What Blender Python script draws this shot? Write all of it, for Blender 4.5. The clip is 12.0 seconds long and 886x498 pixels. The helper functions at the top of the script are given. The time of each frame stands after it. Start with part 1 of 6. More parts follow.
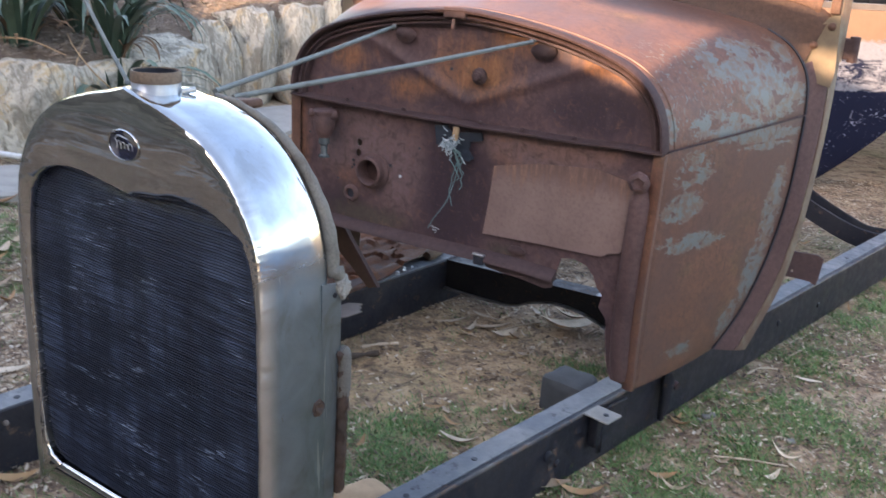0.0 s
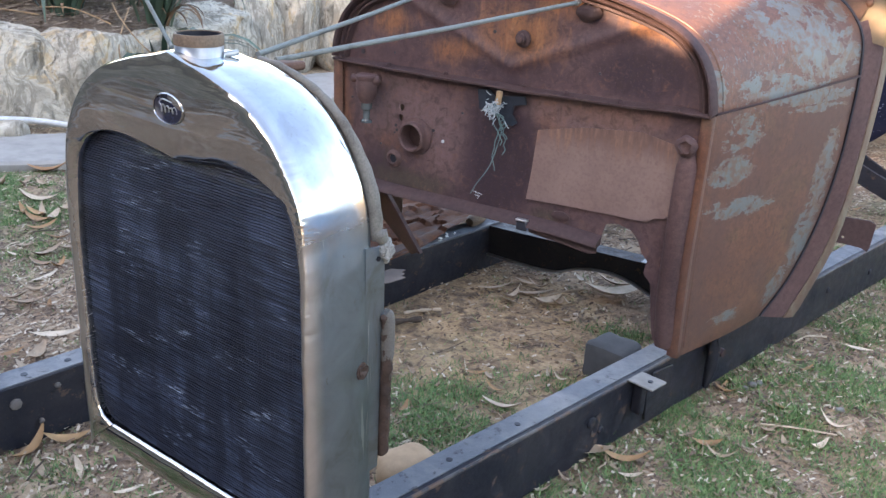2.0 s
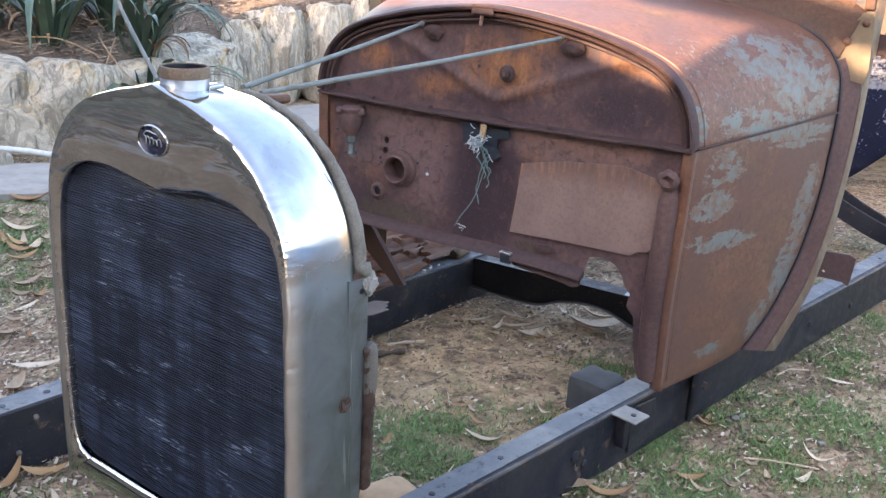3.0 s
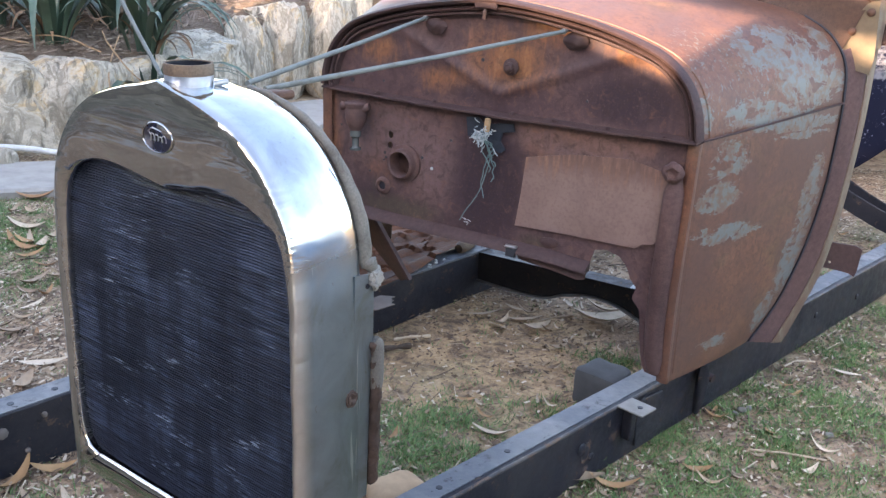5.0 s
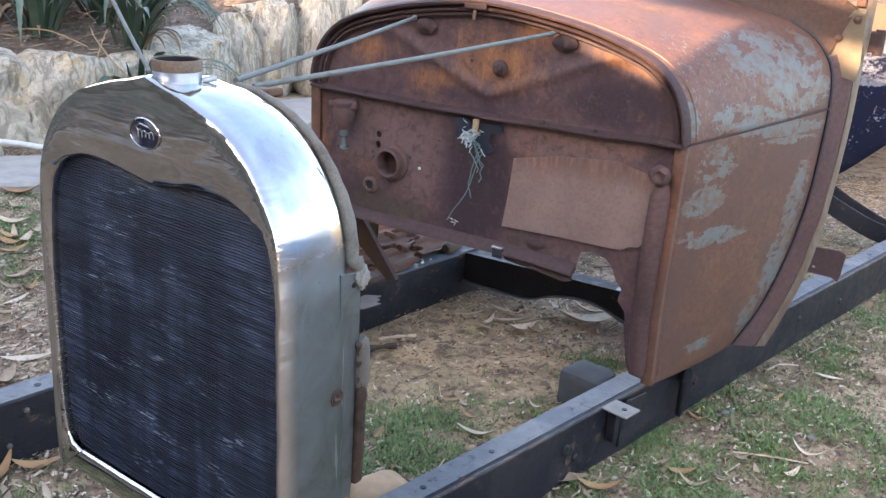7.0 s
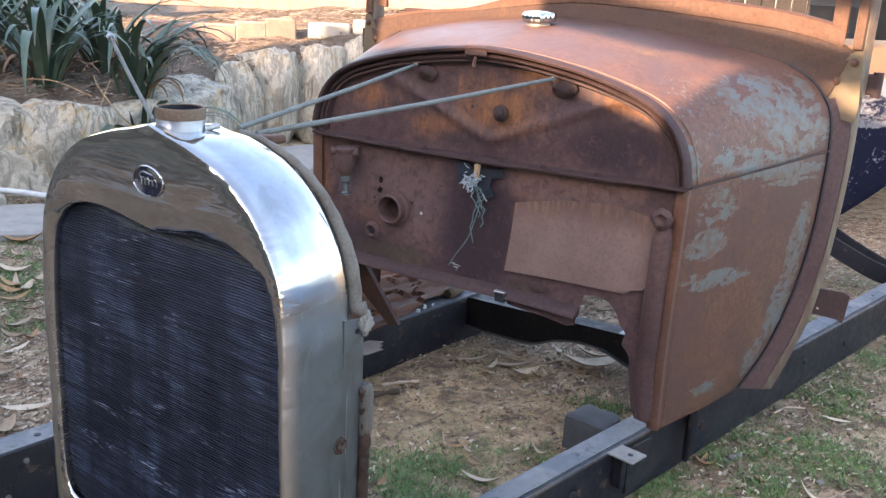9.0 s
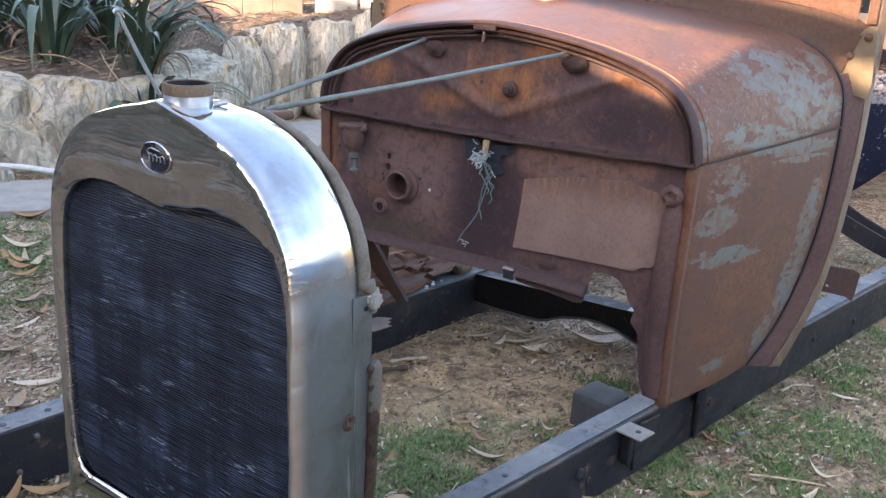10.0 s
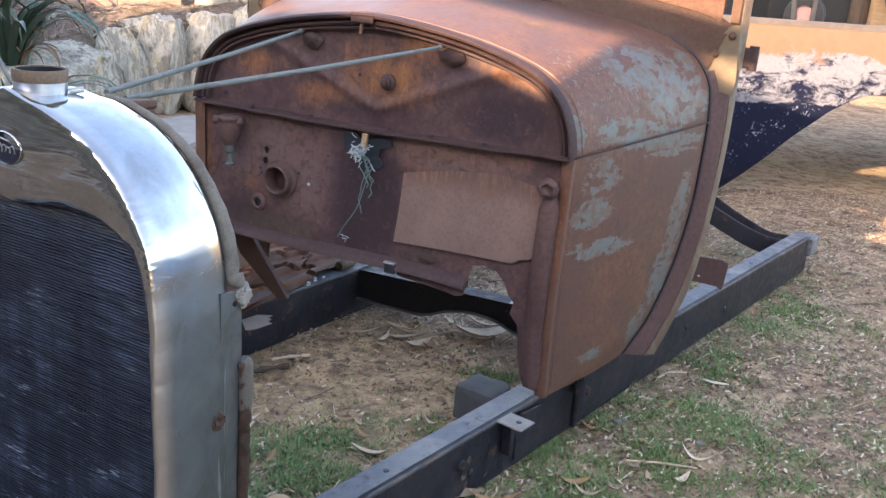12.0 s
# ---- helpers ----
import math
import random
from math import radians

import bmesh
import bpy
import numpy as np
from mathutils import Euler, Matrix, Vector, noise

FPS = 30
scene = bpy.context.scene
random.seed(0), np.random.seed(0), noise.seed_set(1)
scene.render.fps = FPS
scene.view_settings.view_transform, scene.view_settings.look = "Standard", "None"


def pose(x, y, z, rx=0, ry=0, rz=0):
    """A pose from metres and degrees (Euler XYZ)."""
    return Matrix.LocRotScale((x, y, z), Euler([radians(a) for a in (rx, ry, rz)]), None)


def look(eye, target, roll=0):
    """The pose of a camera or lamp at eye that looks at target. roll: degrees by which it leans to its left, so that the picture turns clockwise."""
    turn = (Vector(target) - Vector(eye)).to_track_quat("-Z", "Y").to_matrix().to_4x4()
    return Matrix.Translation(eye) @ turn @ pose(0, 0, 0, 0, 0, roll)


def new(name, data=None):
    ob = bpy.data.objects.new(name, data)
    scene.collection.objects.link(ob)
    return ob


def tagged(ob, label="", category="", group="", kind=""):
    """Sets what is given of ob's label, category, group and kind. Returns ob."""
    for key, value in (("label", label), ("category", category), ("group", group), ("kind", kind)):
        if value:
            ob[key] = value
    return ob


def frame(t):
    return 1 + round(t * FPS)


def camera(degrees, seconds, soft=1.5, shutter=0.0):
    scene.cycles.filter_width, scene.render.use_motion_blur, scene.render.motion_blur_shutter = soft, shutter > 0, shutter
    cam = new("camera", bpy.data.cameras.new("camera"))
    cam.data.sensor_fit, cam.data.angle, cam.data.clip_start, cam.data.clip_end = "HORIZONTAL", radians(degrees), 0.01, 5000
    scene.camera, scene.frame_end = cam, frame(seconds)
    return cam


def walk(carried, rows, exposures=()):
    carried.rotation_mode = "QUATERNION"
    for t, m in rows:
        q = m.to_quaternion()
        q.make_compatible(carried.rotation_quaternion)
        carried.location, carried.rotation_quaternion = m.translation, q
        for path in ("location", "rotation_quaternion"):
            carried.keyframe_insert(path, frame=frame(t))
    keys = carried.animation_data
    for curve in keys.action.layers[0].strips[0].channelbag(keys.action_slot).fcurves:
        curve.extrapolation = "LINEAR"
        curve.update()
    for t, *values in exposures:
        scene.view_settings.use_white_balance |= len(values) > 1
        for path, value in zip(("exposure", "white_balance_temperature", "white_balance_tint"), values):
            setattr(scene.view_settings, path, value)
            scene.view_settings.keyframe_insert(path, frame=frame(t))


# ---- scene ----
# ---------------------------------------------------------------- camera
cam = camera(51.8, 12.0, soft=1.4, shutter=0.5)

PATH = [
    (0, (0.001, 0.012, 1.053), (0.094, 1.907, 0.42), 3.6),
    (0.5, (0.006, 0.0, 1.055), (0.025, 1.911, 0.464), 2.2),
    (1, (0.003, 0.001, 1.053), (0.001, 1.91, 0.455), 2.2),
    (1.5, (0.001, 0.012, 1.049), (-0.02, 1.888, 0.358), 2.0),
    (2, (-0.001, 0.019, 1.044), (0.004, 1.891, 0.341), 2.7),
    (2.5, (-0.001, 0.018, 1.047), (0.025, 1.899, 0.366), 3.1),
    (3, (0.0, 0.017, 1.047), (0.036, 1.913, 0.41), 3.3),
    (5, (0.0, 0.016, 1.047), (0.025, 1.908, 0.398), 2.7),
    (5.5, (-0.002, 0.017, 1.046), (0.032, 1.908, 0.394), 3.0),
    (6, (-0.003, 0.017, 1.047), (0.043, 1.905, 0.387), 3.3),
    (6.5, (-0.002, 0.016, 1.047), (0.048, 1.906, 0.394), 3.5),
    (7, (-0.001, 0.015, 1.047), (0.054, 1.907, 0.4), 3.7),
    (7.5, (-0.002, 0.015, 1.048), (0.061, 1.913, 0.42), 3.8),
    (7.7, (-0.001, 0.016, 1.049), (0.062, 1.929, 0.469), 3.6),
    (9.3, (-0.005, 0.018, 1.046), (0.041, 1.940, 0.492), 3.1),
    (9.5, (-0.006, 0.018, 1.046), (0.04, 1.936, 0.479), 3.1),
    (10, (-0.005, 0.024, 1.046), (0.028, 1.930, 0.441), 3.1),
    (10.5, (-0.005, 0.027, 1.044), (0.123, 1.93, 0.442), 4.3),
    (11, (-0.001, 0.029, 1.042), (0.182, 1.933, 0.457), 4.5),
    (11.5, (0.012, 0.035, 1.04), (0.2585, 1.932, 0.455), 4.8),
    (12, (0.018, 0.033, 1.037), (0.29, 1.923, 0.442), 4.6),
]

EXPOSURES = [(t, stops, 7420, 18) for t, stops in ((0, 3.02), (1.0, 3.06), (1.5, 3.31), (2.0, 3.38), (3.0, 3.40), (6.5, 3.40), (7.5, 3.37), (9.5, 3.13), (10.5, 3.15), (12.0, 3.14))]
walk(cam, [(t, look(eye, target, roll)) for t, eye, target, roll in PATH], EXPOSURES)

# ---------------------------------------------------------------- light
SUN_TO = Vector((-0.62, -0.70, 0.335)).normalized()
world = bpy.data.worlds.new("sky")
scene.world = world
world.use_nodes = True
wn = world.node_tree
sky = wn.nodes.new("ShaderNodeTexSky")
sky.sky_type = "NISHITA"
sky.sun_disc = False
sky.sun_elevation = math.asin(SUN_TO.z)
sky.sun_rotation = math.atan2(SUN_TO.x, SUN_TO.y)
sky.air_density, sky.dust_density, sky.ozone_density = 1.0, 1.5, 1.0
wn.links.new(sky.outputs[0], wn.nodes["Background"].inputs[0])
wn.nodes["Background"].inputs[1].default_value = 0.12
sun = new("sun", bpy.data.lights.new("sun", "SUN"))
sun.data.energy, sun.data.angle, sun.data.color = 2.5, radians(0.32), (1.0, 0.77, 0.54)
sun.matrix_world = look(SUN_TO * 20, (0, 0, 0))

# ---------------------------------------------------------------- materials


class Nodes:
    """Short hand for one node material."""

    def __init__(self, name, rough=0.8, metal=0.0):
        self.m = bpy.data.materials.new(name)
        self.m.use_nodes = True
        self.t = self.m.node_tree
        self.b = self.t.nodes["Principled BSDF"]
        self.b.inputs["Roughness"].default_value = rough
        self.b.inputs["Metallic"].default_value = metal
        self.coord = self.t.nodes.new("ShaderNodeTexCoord").outputs["Object"]

    def node(self, kind, **sockets):
        n = self.t.nodes.new(kind)
        for key, v in sockets.items():
            self.put(n.inputs[key], v)
        return n

    def put(self, socket, v):
        if hasattr(v, "is_output"):
            self.t.links.new(v, socket)
        else:
            socket.default_value = v

    def scaled(self, sx, sy, sz, shift=(0, 0, 0)):
        n = self.node("ShaderNodeMapping", Vector=self.coord)
        n.inputs["Scale"].default_value = (sx, sy, sz)
        n.inputs["Location"].default_value = shift
        return n.outputs[0]

    def noise(self, scale, detail=4.0, rough=0.55, vec=None, bend=0.0):
        n = self.node("ShaderNodeTexNoise", Vector=vec or self.coord, Scale=scale, Detail=detail, Roughness=rough, Distortion=bend)
        return n.outputs["Fac"]

    def cells(self, scale, vec=None, feature="F1", out="Distance"):
        n = self.t.nodes.new("ShaderNodeTexVoronoi")
        n.feature = feature
        self.put(n.inputs["Vector"], vec or self.coord)
        n.inputs["Scale"].default_value = scale
        return n.outputs[out]

    def ramp(self, fac, *stops):
        n = self.node("ShaderNodeValToRGB", Fac=fac)
        e = n.color_ramp.elements
        while len(e) < len(stops):
            e.new(0.5)
        for el, (p, c) in zip(e, stops):
            el.position = p
            el.color = (*c, 1) if isinstance(c, tuple) else (c, c, c, 1)
        return n.outputs[0]

    def mix(self, fac, a, b, mode="MIX"):
        n = self.t.nodes.new("ShaderNodeMix")
        n.data_type, n.blend_type = "RGBA", mode
        for socket, v in ((n.inputs[0], fac), (n.inputs[6], a), (n.inputs[7], b)):
            self.put(socket, (*v, 1) if isinstance(v, tuple) and len(v) == 3 else v)
        return n.outputs[2]

    def math(self, op, a, b=0.0):
        n = self.t.nodes.new("ShaderNodeMath")
        n.operation = op
        self.put(n.inputs[0], a)
        self.put(n.inputs[1], b)
        return n.outputs[0]

    def blob(self, centre, size):
        """One inside an ellipsoid of the object's space, falling to nought at its rim."""
        n = self.node("ShaderNodeMapping", Vector=self.coord)
        n.vector_type = "TEXTURE"
        n.inputs["Location"].default_value = centre
        n.inputs["Scale"].default_value = size
        g = self.node("ShaderNodeTexGradient", Vector=n.outputs[0])
        g.gradient_type = "SPHERICAL"
        return g.outputs["Fac"]

    def own(self):
        return self.node("ShaderNodeObjectInfo").outputs["Random"]

    def island(self):
        return self.node("ShaderNodeNewGeometry").outputs["Random Per Island"]

    def done(self, colour, rough=None, bump=None, strength=0.4, depth=0.004):
        self.put(self.b.inputs["Base Color"], (*colour, 1) if isinstance(colour, tuple) else colour)
        if rough is not None:
            self.put(self.b.inputs["Roughness"], rough)
        if bump is not None:
            n = self.node("ShaderNodeBump", Height=bump, Strength=strength, Distance=depth)
            self.put(self.b.inputs["Normal"], n.outputs[0])
        return self.m


def rust(name, dark, mid, bright, amount=0.55, scale=9.0, streak=1.0):
    """Rusty sheet steel: dark and bright rust in blotches, fine grain and pits."""
    n = Nodes(name, 0.75)
    big = n.noise(scale, 6, 0.6, n.scaled(1, 1, streak), 0.6)
    fine = n.noise(scale * 14, 5, 0.65)
    grain = n.noise(420, 2)
    c = n.ramp(big, (0.3, dark), (0.5, mid), (0.5 + 0.3 * (1.05 - amount), mid), (0.84 - 0.2 * amount, bright))
    c = n.mix(n.ramp(fine, (0.35, 0.0), (0.75, 0.55)), c, tuple(v * 0.5 for v in dark))
    c = n.mix(n.ramp(grain, (0.4, 0.0), (0.8, 0.35)), c, tuple(min(1, v * 1.5) for v in mid))
    n.b.inputs["Specular IOR Level"].default_value = 0.25
    h = n.math("ADD", n.math("MULTIPLY", fine, 0.6), n.math("MULTIPLY", grain, 0.3))
    return n.done(c, n.ramp(big, (0.3, 0.52), (0.7, 0.85)), h, 0.35, 0.0025)


def cowl_paint():
    """Rust-brown cowl with flaking remains of grey-blue primer."""
    n = Nodes("rusty_cowl_with_primer", 0.55)
    big = n.noise(6, 7, 0.62, n.scaled(1, 1, 1.3), 0.5)
    fine = n.noise(70, 6, 0.65)
    grain = n.noise(330, 3)
    c = n.ramp(big, (0.3, (0.072, 0.034, 0.025)), (0.44, (0.122, 0.054, 0.034)), (0.58, (0.152, 0.070, 0.044)), (0.66, (0.136, 0.076, 0.044)), (0.76, (0.205, 0.100, 0.056)))
    c = n.mix(n.ramp(fine, (0.44, 0.0), (0.66, 0.6)), c, (0.058, 0.029, 0.025))
    speck = n.noise(150, 6, 0.72)
    c = n.mix(n.ramp(speck, (0.34, 0.6), (0.44, 0.0)), c, (0.048, 0.025, 0.022))
    c = n.mix(n.ramp(speck, (0.58, 0.0), (0.68, 0.5)), c, (0.225, 0.112, 0.06))
    c = n.mix(n.ramp(grain, (0.5, 0.0), (0.8, 0.3)), c, (0.23, 0.122, 0.07))
    stain = n.noise(3.6, 7, 0.66, n.scaled(1, 1, 0.6, (1, 4, 2)), 0.6)
    c = n.mix(n.ramp(stain, (0.47, 0.0), (0.60, 0.65)), c, (0.080, 0.044, 0.038))
    c = n.mix(n.ramp(n.noise(30, 7, 0.7, n.scaled(1, 1, 0.35, (7, 1, 3)), 0.3), (0.60, 0.0), (0.66, 0.5)), c, (0.050, 0.028, 0.025))
    spots = [((0.55, 0.24, 0.86), (0.3, 0.15, 0.065), 1.0), ((0.6, 0.30, 0.80), (0.3, 0.15, 0.085), 1.0),
             ((0.56, 0.16, 0.735), (0.3, 0.15, 0.045), 0.95), ((0.62, 0.26, 0.712), (0.3, 0.22, 0.026), 0.95), ((0.62, 0.30, 0.685), (0.3, 0.16, 0.014), 0.8),
             ((0.55, 0.085, 0.650), (0.3, 0.075, 0.065), 0.85), ((0.52, 0.065, 0.575), (0.3, 0.075, 0.045), 1.0),
             ((0.54, 0.10, 0.497), (0.3, 0.14, 0.030), 0.95), ((0.62, 0.37, 0.52), (0.3, 0.05, 0.17), 1.0), ((0.6, 0.36, 0.38), (0.3, 0.06, 0.12), 0.95), ((0.56, 0.32, 0.27), (0.3, 0.05, 0.08), 0.9),
             ((0.62, 0.38, 0.86), (0.3, 0.04, 0.07), 0.9), ((0.47, 0.015, 0.74), (0.2, 0.02, 0.06), 0.7), ((0.52, 0.14, 0.24), (0.3, 0.12, 0.03), 0.55)]
    area = None
    for at, size, weight in spots:
        b = n.math("MULTIPLY", n.blob(at, size), weight)
        area = b if area is None else n.math("MAXIMUM", area, b)
    flake = n.math("ADD", n.math("MULTIPLY", n.noise(16, 12, 0.68, n.scaled(1, 1, 2.3), 0.15), 0.48), n.math("MULTIPLY", n.noise(58, 10, 0.76, n.scaled(1, 0.8, 1.7)), 0.52))
    mask = n.ramp(n.math("ADD", n.math("MULTIPLY", area, 0.57), n.math("MULTIPLY", flake, 1.15)), (0.745, 0.0), (0.760, 1.0))
    islands = n.ramp(n.noise(21, 7, 0.62, n.scaled(1, 1, 1.5, (2, 0, 1)), 0.3), (0.55, 1.0), (0.565, 0.0))
    mask = n.math("MULTIPLY", mask, islands)
    fleck = n.ramp(n.noise(95, 8, 0.7, n.scaled(1, 1.5, 0.8)), (0.580, 0.0), (0.590, 1.0))
    fleck = n.math("MULTIPLY", fleck, n.ramp(n.blob((0.49, 0.10, 0.80), (0.3, 0.12, 0.13)), (0.1, 0.0), (0.3, 1.0)))
    mask = n.math("MAXIMUM", mask, fleck)
    grey = n.mix(fine, (0.098, 0.117, 0.116), (0.155, 0.175, 0.172))
    grey = n.mix(n.ramp(n.noise(45, 7, 0.68), (0.45, 0.0), (0.57, 0.9)), grey, (0.14, 0.088, 0.062))
    c = n.mix(n.math("MULTIPLY", mask, 0.92), c, grey)
    h = n.math("ADD", n.math("MULTIPLY", mask, 0.5), n.math("MULTIPLY", fine, 0.5))
    return n.done(c, n.ramp(big, (0.3, 0.40), (0.7, 0.60)), h, 0.35, 0.0015)


def plated():
    """Old nickel and chrome plating: bright, with cloudy tarnish, wipe marks and pits; reflections on sides and front
    are tinted in.
    """
    n = Nodes("old_chrome_plating", 0.1, 1.0)
    cloud = n.noise(9, 6, 0.62, None, 0.8)
    wipe = n.noise(15, 6, 0.62, n.scaled(1.3, 1.3, 0.8), 0.6)
    scratch = n.noise(70, 4, 0.6, n.scaled(1, 1, 6))
    line = n.noise(26, 3, 0.6, n.scaled(3.2, 3.2, 0.22, (2, 5, 1)), 0.4)
    pits = n.noise(260, 3)
    c = n.mix(n.ramp(cloud, (0.42, 0.0), (0.66, 1.0)), (0.545, 0.57, 0.60), (0.39, 0.39, 0.385))
    c = n.mix(n.ramp(wipe, (0.52, 0.0), (0.66, 0.55)), c, (0.36, 0.35, 0.335))
    c = n.mix(n.ramp(pits, (0.66, 0.0), (0.74, 0.6)), c, (0.20, 0.16, 0.12))
    r = n.math("ADD", n.ramp(cloud, (0.35, 0.04), (0.70, 0.13)), n.math("MULTIPLY", n.ramp(wipe, (0.50, 0.0), (0.7, 1.0)), 0.08))
    r = n.math("ADD", r, n.math("MULTIPLY", n.ramp(scratch, (0.58, 0.0), (0.72, 1.0)), 0.08))
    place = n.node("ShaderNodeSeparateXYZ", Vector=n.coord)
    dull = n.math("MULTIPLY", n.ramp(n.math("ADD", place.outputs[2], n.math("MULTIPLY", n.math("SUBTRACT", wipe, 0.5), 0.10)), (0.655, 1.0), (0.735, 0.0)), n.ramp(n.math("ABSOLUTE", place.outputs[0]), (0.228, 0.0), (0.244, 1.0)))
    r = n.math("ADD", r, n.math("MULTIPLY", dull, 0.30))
    # blue-grey on the lower sides paints in the sky they should mirror
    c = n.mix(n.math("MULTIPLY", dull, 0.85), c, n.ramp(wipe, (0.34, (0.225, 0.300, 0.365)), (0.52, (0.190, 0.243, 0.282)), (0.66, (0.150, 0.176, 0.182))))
    # upright pale lines paint highlights onto those sides
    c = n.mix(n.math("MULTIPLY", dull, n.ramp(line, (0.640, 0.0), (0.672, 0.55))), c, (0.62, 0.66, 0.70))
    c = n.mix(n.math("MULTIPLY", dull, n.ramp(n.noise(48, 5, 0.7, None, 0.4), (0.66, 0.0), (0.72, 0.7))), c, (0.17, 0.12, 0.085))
    roll = n.noise(6, 2, 0.45, n.scaled(1, 1, 1.8))
    ripple = n.noise(7, 2, 0.4, n.scaled(0.7, 0.7, 5.5), 0.8)
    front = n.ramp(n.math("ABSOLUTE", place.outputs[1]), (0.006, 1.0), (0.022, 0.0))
    # warm front tint paints in the ground and boards that face mirrors
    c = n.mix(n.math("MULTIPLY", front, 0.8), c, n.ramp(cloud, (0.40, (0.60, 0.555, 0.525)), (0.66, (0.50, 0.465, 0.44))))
    relief = n.math("ADD", roll, n.math("MULTIPLY", n.math("MULTIPLY", ripple, front), 0.42))
    return n.done(c, r, n.math("ADD", relief, n.math("MULTIPLY", pits, 0.006)), 0.3, 0.02)


def dull_steel(name, base=(0.42, 0.43, 0.42)):
    n = Nodes(name, 0.4, 0.85)
    cloud = n.noise(18, 5, 0.6)
    c = n.mix(n.ramp(cloud, (0.45, 0.0), (0.7, 0.7)), base, (0.25, 0.19, 0.14))
    return n.done(c, n.ramp(cloud, (0.35, 0.28), (0.7, 0.6)), n.noise(200, 3), 0.2, 0.001)


def painted_black(name, base=(0.016, 0.017, 0.022), dust=(0.14, 0.13, 0.12), amount=0.5, gloss=0.42):
    """Black chassis paint with dust and rubbed edges."""
    n = Nodes(name, gloss)
    cloud = n.noise(14, 6, 0.62)
    grain = n.noise(150, 4)
    c = n.mix(n.ramp(cloud, (0.45, 0.0), (0.75, amount)), base, dust)
    c = n.mix(n.ramp(grain, (0.58, 0.0), (0.75, 0.5 * amount)), c, dust)
    return n.done(c, n.ramp(cloud, (0.4, gloss - 0.1), (0.7, gloss + 0.25)), grain, 0.2, 0.001)


def chassis_paint(name, base, dust, chip, dusty=0.3, chipped=0.62):
    """Old chassis paint: dusty clouds, rust-brown chips, scuffs and scratches along the rail."""
    n = Nodes(name, 0.5)
    cloud = n.noise(7, 7, 0.66, None, 0.5)
    spots = n.noise(34, 8, 0.72, None, 0.4)
    grain = n.noise(190, 4)
    c = n.mix(n.ramp(cloud, (0.46, 0.0), (0.68, dusty)), base, dust)
    c = n.mix(n.ramp(spots, (chipped, 0.0), (chipped + 0.05, 0.8)), c, chip)
    c = n.mix(n.ramp(n.noise(26, 8, 0.74, n.scaled(1, 1, 1, (5, 3, 1))), (0.34, 0.8), (0.41, 0.0)), c, tuple(v * 0.35 for v in base))
    c = n.mix(n.ramp(grain, (0.6, 0.0), (0.75, 0.35)), c, dust)
    n.b.inputs["Specular IOR Level"].default_value = 0.35
    return n.done(c, n.ramp(spots, (0.4, 0.38), (0.66, 0.75)), n.math("ADD", spots, n.math("MULTIPLY", grain, 0.4)), 0.3, 0.002)


def dirt():
    """Dry soil with patches of worn turf, straw and fine litter."""
    n = Nodes("dry_soil", 0.95)
    big = n.noise(0.9, 5, 0.6)
    mid = n.noise(6, 6, 0.65)
    fine = n.noise(70, 5, 0.7)
    c = n.ramp(mid, (0.3, (0.185, 0.112, 0.070)), (0.48, (0.385, 0.248, 0.152)), (0.7, (0.61, 0.430, 0.282)))
    sand = n.math("ADD", n.blob((0.16, 2.16, 0), (0.52, 0.62, 2.0)), n.math("MULTIPLY", n.math("SUBTRACT", mid, 0.5), 1.1))
    c = n.mix(n.ramp(sand, (0.12, 0.0), (0.5, 0.8)), c, n.ramp(n.noise(11, 6, 0.66), (0.34, (0.25, 0.150, 0.078)), (0.62, (0.56, 0.375, 0.200))))
    patch = n.noise(19, 6, 0.7, None, 0.6)
    c = n.mix(n.ramp(patch, (0.38, 0.85), (0.50, 0.0)), c, (0.090, 0.054, 0.034))
    c = n.mix(n.ramp(patch, (0.55, 0.0), (0.68, 0.6)), c, (0.56, 0.40, 0.25))
    c = n.mix(n.ramp(fine, (0.4, 0.0), (0.7, 0.6)), c, (0.13, 0.086, 0.06))
    chips = n.cells(130, n.scaled(1, 2.3, 1), "F1")
    c = n.mix(n.ramp(chips, (0.10, 0.6), (0.17, 0.0)), c, (0.52, 0.42, 0.32))
    turf = n.ramp(n.math("ADD", big, n.math("MULTIPLY", mid, 0.35)), (0.70, 0.0), (0.84, 0.4))
    c = n.mix(turf, c, (0.16, 0.18, 0.08))
    h = n.math("ADD", n.math("MULTIPLY", mid, 0.5), n.math("MULTIPLY", fine, 0.5))
    return n.done(c, None, h, 0.9, 0.012)


def mulch():
    n = Nodes("dry_mulch_and_soil", 0.95)
    mid = n.noise(5, 6, 0.65)
    straw = n.noise(45, 6, 0.7, n.scaled(1, 2.5, 2), 1.2)
    c = n.ramp(mid, (0.3, (0.13, 0.088, 0.062)), (0.5, (0.23, 0.165, 0.118)), (0.7, (0.34, 0.260, 0.190)))
    c = n.mix(n.ramp(straw, (0.42, 0.0), (0.62, 0.75)), c, (0.12, 0.075, 0.05))
    return n.done(c, None, n.math("ADD", mid, straw), 0.9, 0.03)


